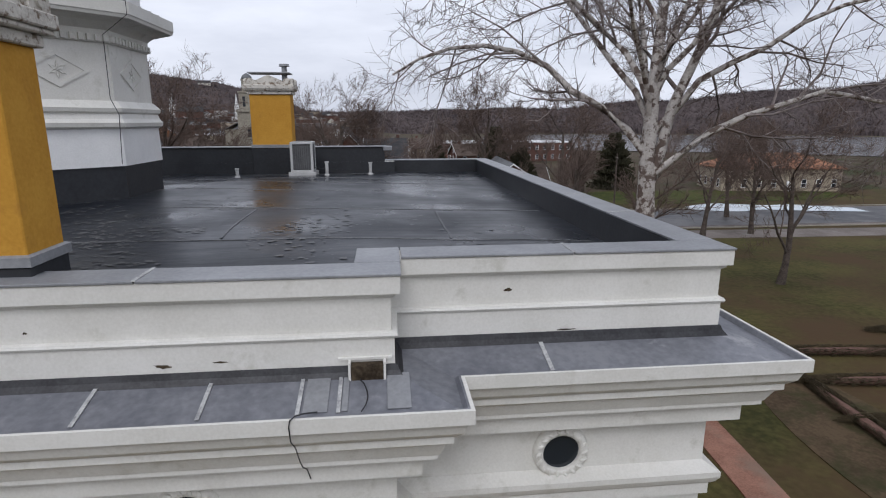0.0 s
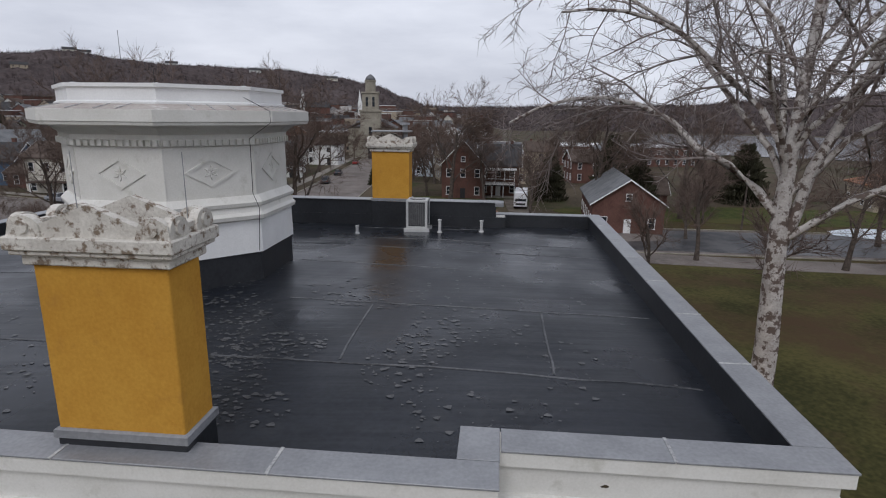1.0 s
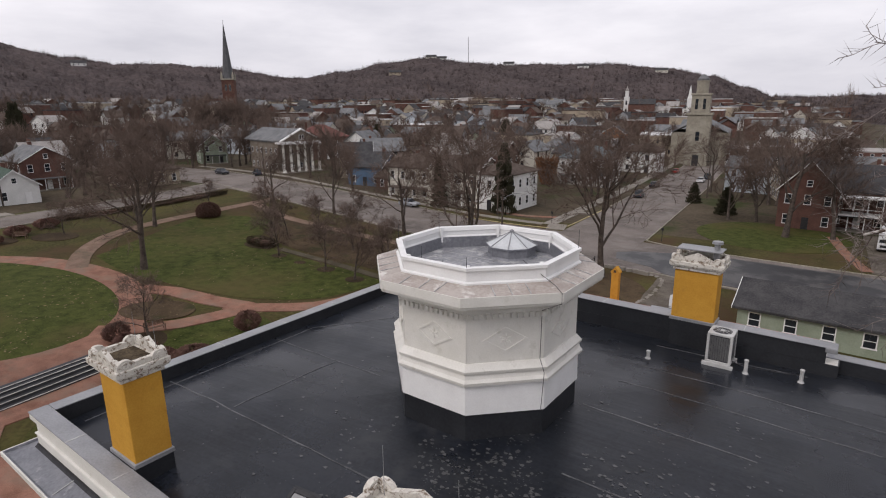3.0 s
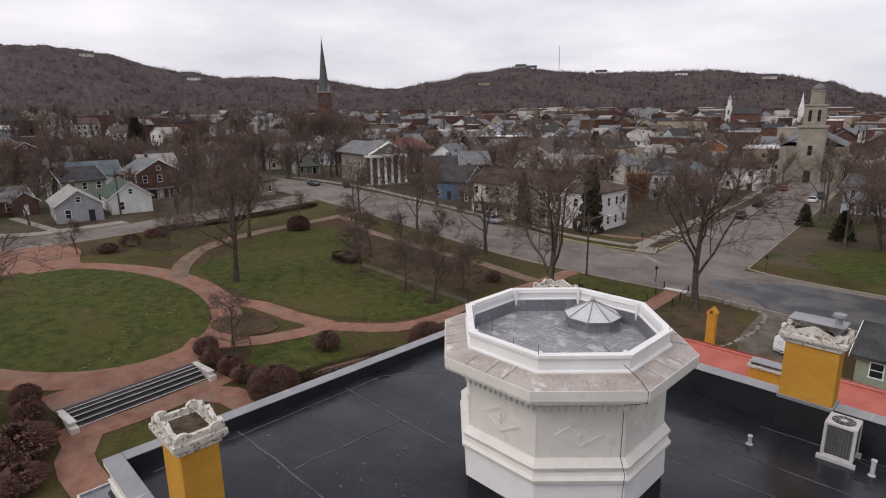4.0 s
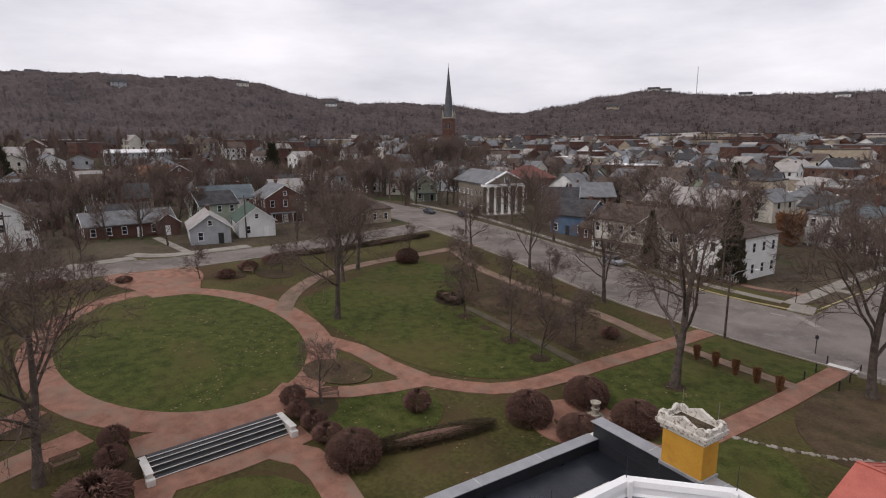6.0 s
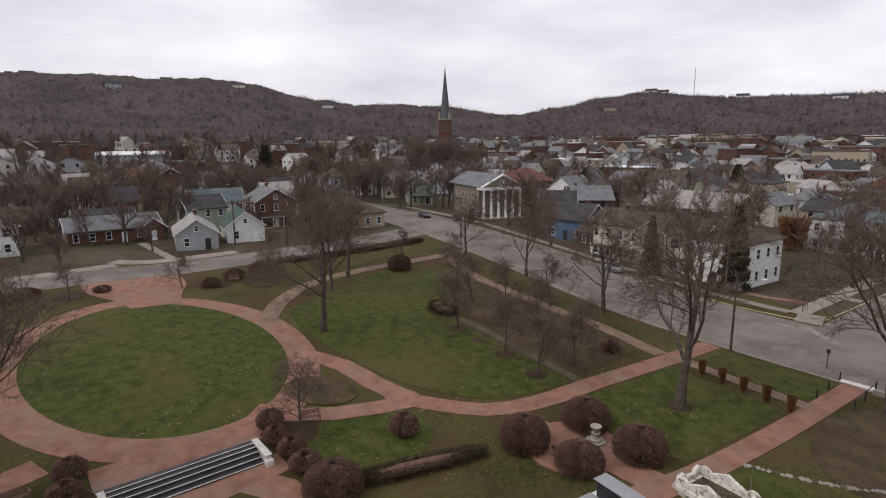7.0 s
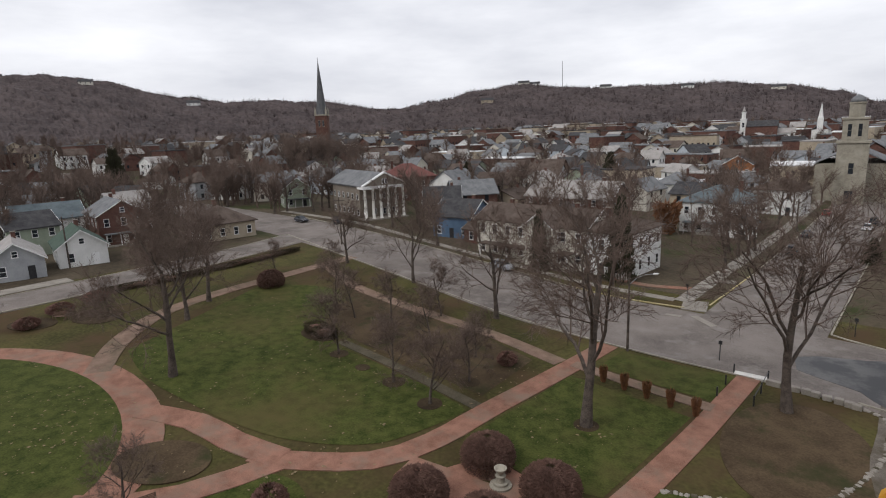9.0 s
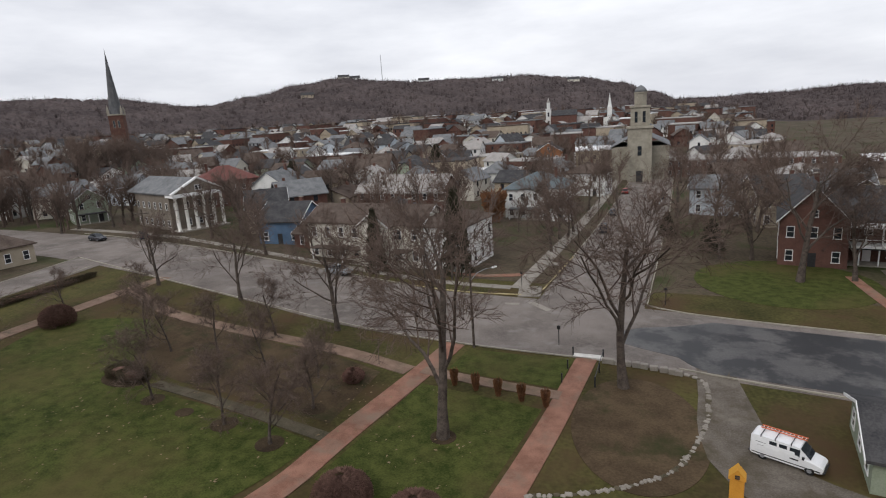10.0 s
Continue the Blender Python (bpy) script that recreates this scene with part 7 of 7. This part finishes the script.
for x, y in ((22, 58), (30, 64), (34, 76), (42, 88), (15, 92), (52, 60), (38, 112), (18, 108), (48, 100), (28, 46), (46, 30), (60, 40), (75, 52)):
    plant(FAR[rng.randrange(4)], x, y, rng.uniform(0, 360), rng.uniform(0.6, 0.95), "bare brown tree by the lower lane", "town trees")


# tall bare trees round the spired church
for _ in range(26):
    a, d = rng.uniform(47.5, 55.0), rng.uniform(285, 352)
    plant(FAR[rng.randrange(4)], -d * math.sin(radians(a)), d * math.cos(radians(a)) + 8, rng.uniform(0, 360), rng.uniform(1.0, 1.45), "tall bare brown tree near the spired church", "town trees")


# bare trees that fill the yards of the further town
def yard_trees():
    g = np.random.default_rng(12)
    kinds = []
    for seed in (71, 72, 73, 74):
        limbs, fine = tube_lists(grow(random.Random(seed), 16, 2, 0.62, 0.34, 0.6, 0.18, 18, 8, 1), 2, 5.0, True)
        n = len(limbs[0])
        faces = limbs[1] + [tuple(v + n for v in f) for f in fine[1]]
        kinds.append((np.array([tuple(v) for v in limbs[0] + fine[0]]), faces))
    vs, fs, base, made = [], [], 0, 0
    while made < 980:
        deg, dist = (g.uniform(-5, 103), 170 + 400 * g.random()) if made < 480 else (g.uniform(56, 103), 165 + 330 * g.random())
        x, y = -dist * math.sin(math.radians(deg)), dist * math.cos(math.radians(deg)) + 10
        if dist > foot(deg) or near_road(x, y, 7) or any(math.hypot(x - a, y - b) < r * 0.6 for a, b, r in taken):
            continue
        made += 1
        pts, faces = kinds[made % 4]
        t, k = g.uniform(0, 6.28), g.uniform(0.6, 1.05)
        c, s = math.cos(t) * k, math.sin(t) * k
        q = np.stack((pts[:, 0] * c - pts[:, 1] * s + x, pts[:, 0] * s + pts[:, 1] * c + y, pts[:, 2] * k + land(x, y)), 1)
        vs += q.tolist()
        fs += [tuple(v + base for v in f) for f in faces]
        base += len(pts)
    me = bpy.data.meshes.new("yard_trees")
    me.from_pydata(vs, [], fs)
    me.materials.append(M_TWIG)
    return tagged(new("yard_trees", me), "bare brown trees crowding the far town", "trees", kind="stuff")


yard_trees()


# far woods on the hills: a rough canopy sheet with single crowns standing out of it
def woods():
    g = np.random.default_rng(3)
    vs, fs = [], []
    na, nr = 1150, 74
    for j in range(nr + 1):
        for i in range(na + 1):
            deg = -75 + 183 * i / na + g.uniform(-0.05, 0.05)
            a = math.radians(deg)
            s = foot(deg) + 12 + 22 * noise.noise(Vector((deg * 0.35, 0, 5)))
            r = s + (975 - s) * (j / nr) + g.uniform(-3, 3)
            x, y = -r * math.sin(a), r * math.cos(a)
            p = Vector((x, y, 0))
            lift = 3.5 + 3.0 * noise.noise(p / 17) + 2.2 * noise.noise(p / 6.5) + g.uniform(-0.9, 0.9)
            vs.append((x, y, land(x, y) + (lift if 0 < j < nr else -2.0)))
    w = na + 1
    fs = [(j * w + i, j * w + i + 1, (j + 1) * w + i + 1, (j + 1) * w + i) for j in range(nr) for i in range(na)]
    made = 0
    while made < 15000:
        deg = g.uniform(-75, 108)
        far = g.random() < 0.28
        r = g.uniform(925, 975) if far else foot(deg) + 15 + (940 - foot(deg)) * g.random()
        made += 1
        a = math.radians(deg)
        x, y = -r * math.sin(a), r * math.cos(a)
        z = land(x, y) + 1.5
        h, w2 = (g.uniform(5, 11), g.uniform(3.0, 6.0)) if far else (g.uniform(5, 9), g.uniform(2.0, 3.6))
        for k in range(9 if far else 6):
            side, lift = g.uniform(-1, 1), g.uniform(0.55, 1.0)
            q = g.uniform(0.2, 0.5)
            b = len(vs)
            cx, cy = x + math.cos(a) * side * w2 * 0.3, y + math.sin(a) * side * w2 * 0.3
            tx, ty = x + math.cos(a) * side * w2, y + math.sin(a) * side * w2
            vs += [(cx - q, cy, z), (cx + q, cy, z), (tx + g.uniform(-1, 1), ty + g.uniform(-1, 1), z + h * lift * (1 - 0.35 * side * side))]
            fs.append((b, b + 1, b + 2))
    me = bpy.data.meshes.new("far_woods")
    me.from_pydata(vs, [], fs)
    me.materials.append(M_WOODS)
    return tagged(new("far_woods", me), "bare brown winter woods on the hills", "woods", kind="stuff")


for _ in range(600):
    x, y = rng.uniform(-185, -110), rng.uniform(-25, 92)
    if near_road(x, y, 7) or any(math.hypot(x - a, y - b) < r * 0.8 for a, b, r in taken):
        continue
    plant(FAR[rng.randrange(4)], x, y, rng.uniform(0, 360), rng.uniform(0.45, 0.9), "bare brown tree beside the upper street", "town trees")
    taken.append((x, y, 6))
    count += 1
    if count >= 165:
        break
woods()
mast = thing("radio_mast", pose(-440, 831, land(-440, 831)), "thin steel radio mast on the wooded ridge", "mast")
bm = bmesh.new()
add_tube(bm, [(0, 0, -1), (0, 0, 44)], [0.55, 0.35], 5)
part("pole", bm, M_COPING, mast)
for az, dist, wall in ((24, 905, "white"), (30.5, 920, "white"), (31.5, 915, "cream"), (70, 860, "cream"), (76, 930, "white"), (80, 760, "grey"), (86, 930, "cream"), (35, 800, "tan"), (17, 880, "white"), (10, 860, "cream"), (62, 820, "white")):
    x, y = -dist * math.sin(radians(az)), dist * math.cos(radians(az))
    dwelling(x, y, az, 16, 10, 6.5, 3, wall, "dark", "small pale house high on the wooded hill", chim=0, group="hill houses", detail=False, door=False)


# ---- vehicles ----
def wheels(parent, spots, r, w=0.2):
    for x, y in spots:
        m = Matrix.Translation((x, y, r)) @ Matrix.Rotation(radians(90), 4, "X")
        bm = bmesh.new()
        add_loft(bm, [[m @ Vector(p) for p in ring(18, q, z)] for q, z in ((r * 0.6, -w / 2), (r * 0.95, -w / 2), (r, -w * 0.3), (r, w * 0.3), (r * 0.95, w / 2), (r * 0.6, w / 2))])
        ty = part("wheel", bm, M_TYRE, parent)
        bm = bmesh.new()
        bmesh.ops.create_cone(bm, cap_ends=True, segments=14, radius1=r * 0.58, radius2=r * 0.5, depth=w + 0.02, matrix=m)
        part("rim", bm, M_COPING, ty)


def sections(rows):
    """A car body from cross-sections: x, half width at sill, half width at top, floor, shoulder, top."""
    out = []
    for x, a, b, z0, z1, z2 in rows:
        out.append([(x, -a, z0), (x, -a * 1.02, (z0 + z1) / 2), (x, -a, z1), (x, -b, z2), (x, b, z2), (x, a, z1), (x, a * 1.02, (z0 + z1) / 2), (x, a, z0)])
    return loft(out)


def saloon(x, y, rz, paint, label, suv=False):
    c = thing("car", pose(x, y, land(x, y) + 0.04, 0, 0, rz), label, "car", "parked cars")
    t = 1.72 if suv else 1.44
    part("body", sections([(-2.25, 0.78, 0.70, 0.35, 0.75, 0.80), (-2.15, 0.86, 0.78, 0.28, 0.85, 0.95), (-1.2, 0.88, 0.80, 0.25, 0.88, 0.98), (0.9, 0.88, 0.80, 0.25, 0.86, 0.96), (1.95, 0.86, 0.74, 0.28, 0.72, 0.80), (2.25, 0.74, 0.64, 0.36, 0.60, 0.66)]), paint, c)
    part("cabin", loft([[(xx, -yy, z), (xx, yy, z), (x2, y2, t), (x2, -y2, t)] for xx, yy, z, x2, y2 in ((-1.9, 0.76, 0.93, -1.35 if not suv else -1.75, 0.60), (-0.1, 0.80, 0.95, -0.15, 0.64), (1.05, 0.76, 0.93, 0.35, 0.60))]), M_PANE, c, "dark glazed cabin")
    part("roof_panel", box(-1.3 if not suv else -1.7, 0.35, -0.60, 0.60, t - 0.01, t + 0.035, 0.02), paint, c)
    for s in (-1, 1):
        for x0, x1 in ((-0.85, -0.75), (0.15, 0.25)):
            part("pillar", loft([[(xx, s * yy, z) for xx in (x0, x1)] + [(xx, s * (yy - 0.03), z) for xx in (x1, x0)] for yy, z in ((0.82, 0.93), (0.655, t))]), paint, c)
        part("headlight", box(2.05, 2.24, s * 0.62 - 0.13, s * 0.62 + 0.13, 0.58, 0.68, 0.02), M_LAMP, c)
        part("tail_light", box(-2.27, -2.16, s * 0.66 - 0.1, s * 0.66 + 0.1, 0.70, 0.82, 0.01), M_CARRED, c)
    wheels(c, [(-1.35, -0.80), (-1.35, 0.80), (1.35, -0.80), (1.35, 0.80)], 0.33)
    return c


saloon(-62.0, 92.0, -10, M_CARSILVER, "silver saloon car parked at the kerb")
saloon(-26.6, 133, 92, M_CARDARK, "dark car parked on the side street", True)
saloon(-26.8, 152, 90, M_CARDARK, "dark car parked on the side street")
saloon(-17.6, 168, 88, M_CARWHITE, "white car parked on the side street")
saloon(-16.8, 176, 88, M_CARDARK, "dark car parked on the side street", True)
saloon(-128, 101, -8, M_CARDARK, "dark car parked outside the hall")
saloon(-118, 104, 150, M_CARDARK, "dark car beside the columned hall", True)
saloon(-26.9, 187, 90, M_CARRED, "red car parked on the side street")


def panel_van():
    v = thing("panel_van", pose(-6.2, 59.7, land(-6.2, 59.7) + 0.05, 0, 0, -23) @ Matrix.Scale(0.79, 4), "white work van with a ladder on its roof rack", "van")
    part("body", sections([(-2.75, 0.92, 0.82, 0.45, 1.25, 2.02), (-2.6, 0.98, 0.86, 0.38, 1.30, 2.12), (0.6, 0.98, 0.86, 0.36, 1.30, 2.14), (0.95, 0.98, 0.84, 0.36, 1.28, 2.08)]), M_CARWHITE, v)
    part("front", sections([(0.94, 0.98, 0.83, 0.36, 1.27, 2.06), (1.75, 0.97, 0.80, 0.36, 1.16, 1.24), (2.45, 0.94, 0.76, 0.38, 0.98, 1.05), (2.70, 0.86, 0.72, 0.45, 0.82, 0.88)]), M_CARWHITE, v)
    part("windscreen", loft([[(x, -y, z), (x, y, z), (x + 0.03, y, z + 0.03), (x + 0.03, -y, z + 0.03)] for x, y, z in ((1.74, 0.76, 1.27), (1.00, 0.74, 2.02))]), M_PANE, v)
    for s in (-1, 1):
        for x0, x1 in ((0.25, 1.0), (-0.55, 0.05), (-1.3, -0.72)):
            bm = loft([[(x, s * (y + e), z) for x in (x0, x1)] + [(x, s * (y - 0.02 + e), z) for x in (x1, x0)] for y, z, e in ((0.963, 1.30, 0.01), (0.885, 1.94, 0.01))])
            part("side_window", bm, M_PANE, v)
        part("headlight", box(2.55, 2.72, s * 0.66 - 0.14, s * 0.66 + 0.14, 0.66, 0.80, 0.02), M_LAMP, v)
        part("tail_light", box(-2.77, -2.7, s * 0.84 - 0.06, s * 0.84 + 0.06, 0.9, 1.3, 0.01), M_CARRED, v)
        part("mirror", box(1.2, 1.38, s * 1.0, s * 1.22, 1.3, 1.52, 0.03), M_DARKMETAL, v)
        part("bumper_side", box(-2.6, 2.5, s * 0.985 - 0.015, s * 0.985 + 0.015, 0.52, 0.60), M_DARKMETAL, v)
        # unreadable lettering as plain bars
        for x0, x1, z in ((-2.35, -1.55, 1.55), (-2.3, -1.6, 1.42), (-2.2, -1.7, 1.30)):
            part("lettering_bar", box(x0, x1, s * (0.93 if z > 1.4 else 0.965) - 0.012, s * (0.93 if z > 1.4 else 0.965) + 0.03, z, z + 0.05), M_DARKMETAL, v)
        part("door_emblem", box(0.3, 0.95, s * 0.985 - 0.01, s * 0.985 + 0.015, 0.92, 1.08, 0.01), M_DARKMETAL, v)
    part("front_bumper", box(2.66, 2.82, -0.92, 0.92, 0.42, 0.60, 0.03), M_DARKMETAL, v)
    part("rear_bumper", box(-2.88, -2.72, -0.92, 0.92, 0.42, 0.58, 0.03), M_DARKMETAL, v)
    part("bonnet_emblem", box(2.0, 2.2, -0.12, 0.12, 1.06, 1.10, 0.01), M_COPING, v)
    wheels(v, [(-1.75, -0.86), (-1.75, 0.86), (1.75, -0.86), (1.75, 0.86)], 0.37, 0.24)
    rack = part("roof_rack", box(-2.0, -1.94, -0.92, 0.92, 2.24, 2.29), M_DARKMETAL, v)
    for x in (-0.9, 0.3):
        part("rack_bar", box(x, x + 0.06, -0.92, 0.92, 2.24, 2.29), M_DARKMETAL, rack)
    for x in (-1.97, -0.87, 0.33):
        for y in (-0.86, 0.86):
            part("rack_foot", box(x - 0.03, x + 0.03, y - 0.03, y + 0.03, 2.05, 2.25), M_DARKMETAL, rack)
    lad = thing("ladder", pose(-6.2, 59.7, land(-6.2, 59.7) + 0.05, 0, 0, -23) @ Matrix.Scale(0.79, 4), "orange and white ladder lying on the van rack", "ladder")
    mo = material("orange_ladder_rail", (0.50, 0.10, 0.04, 1), (0.58, 0.14, 0.06, 1), 4, 0.6)
    for y in (0.30, 0.72):
        part("rail", box(-2.3, 1.2, y - 0.03, y + 0.03, 2.295, 2.39), mo, lad)
    for i in range(12):
        part("rung", box(-2.15 + 0.29 * i, -2.11 + 0.29 * i, 0.33, 0.69, 2.32, 2.36), M_WHITE, lad)


panel_van()


def motorhome():
    v = thing("motorhome", pose(15.0, 103.0, land(15.0, 103.0) + 0.06, 0, 0, -100), "white motorhome parked on a drive", "motorhome")
    part("body", sections([(-3.6, 1.15, 1.05, 0.5, 2.6, 3.0), (-3.4, 1.2, 1.1, 0.45, 2.7, 3.1), (2.9, 1.2, 1.1, 0.45, 2.7, 3.1), (3.5, 1.16, 1.0, 0.5, 1.5, 2.9)]), M_CARWHITE, v)
    part("windscreen", loft([[(x, -1.0, z), (x, 1.0, z), (x + 0.05, 1.0, z), (x + 0.05, -1.0, z)] for x, z in ((3.48, 1.45), (3.42, 2.35))]), M_PANE, v)
    part("grille", box(3.48, 3.56, -0.9, 0.9, 0.75, 1.1, 0.02), M_DARKMETAL, v)
    for s in (-1, 1):
        part("headlight", box(3.48, 3.57, s * 0.95 - 0.12, s * 0.95 + 0.12, 0.8, 1.02, 0.02), M_LAMP, v)
        for x in (-2.4, -0.6, 1.2):
            part("side_window", box(x, x + 1.0, s * 1.2 - 0.02, s * 1.2 + 0.012, 1.6, 2.2), M_PANE, v)
        part("stripe", box(-3.3, 2.9, s * 1.21 - 0.012, s * 1.21 + 0.012, 1.1, 1.25), M_COPING, v)
    part("roof_unit", box(-1.0, 0.0, -0.4, 0.4, 3.1, 3.35, 0.04), M_CARWHITE, v)
    wheels(v, [(-2.0, -1.05), (-2.0, 1.05), (2.3, -1.05), (2.3, 1.05)], 0.42, 0.26)


motorhome()
# river flats below the mansion
strip("river", [(-620 * math.sin(radians(q)) * 0.72, 620 * math.cos(radians(q)) * 0.72) for q in range(-20, -82, -6)], 330.0, 0.4, M_WATER, "pale grey river below the far hills", "water", 8)
field("tarp", [(57, 79), (63, 75.6), (68, 76.4), (75, 73.6), (83, 71)], [(58, 82), (65, 84.2), (72, 80.6), (77, 80.2), (84, 75)], 0.12, M_TARP, "pale blue tarpaulin spread beside the tan house", "tarpaulin")
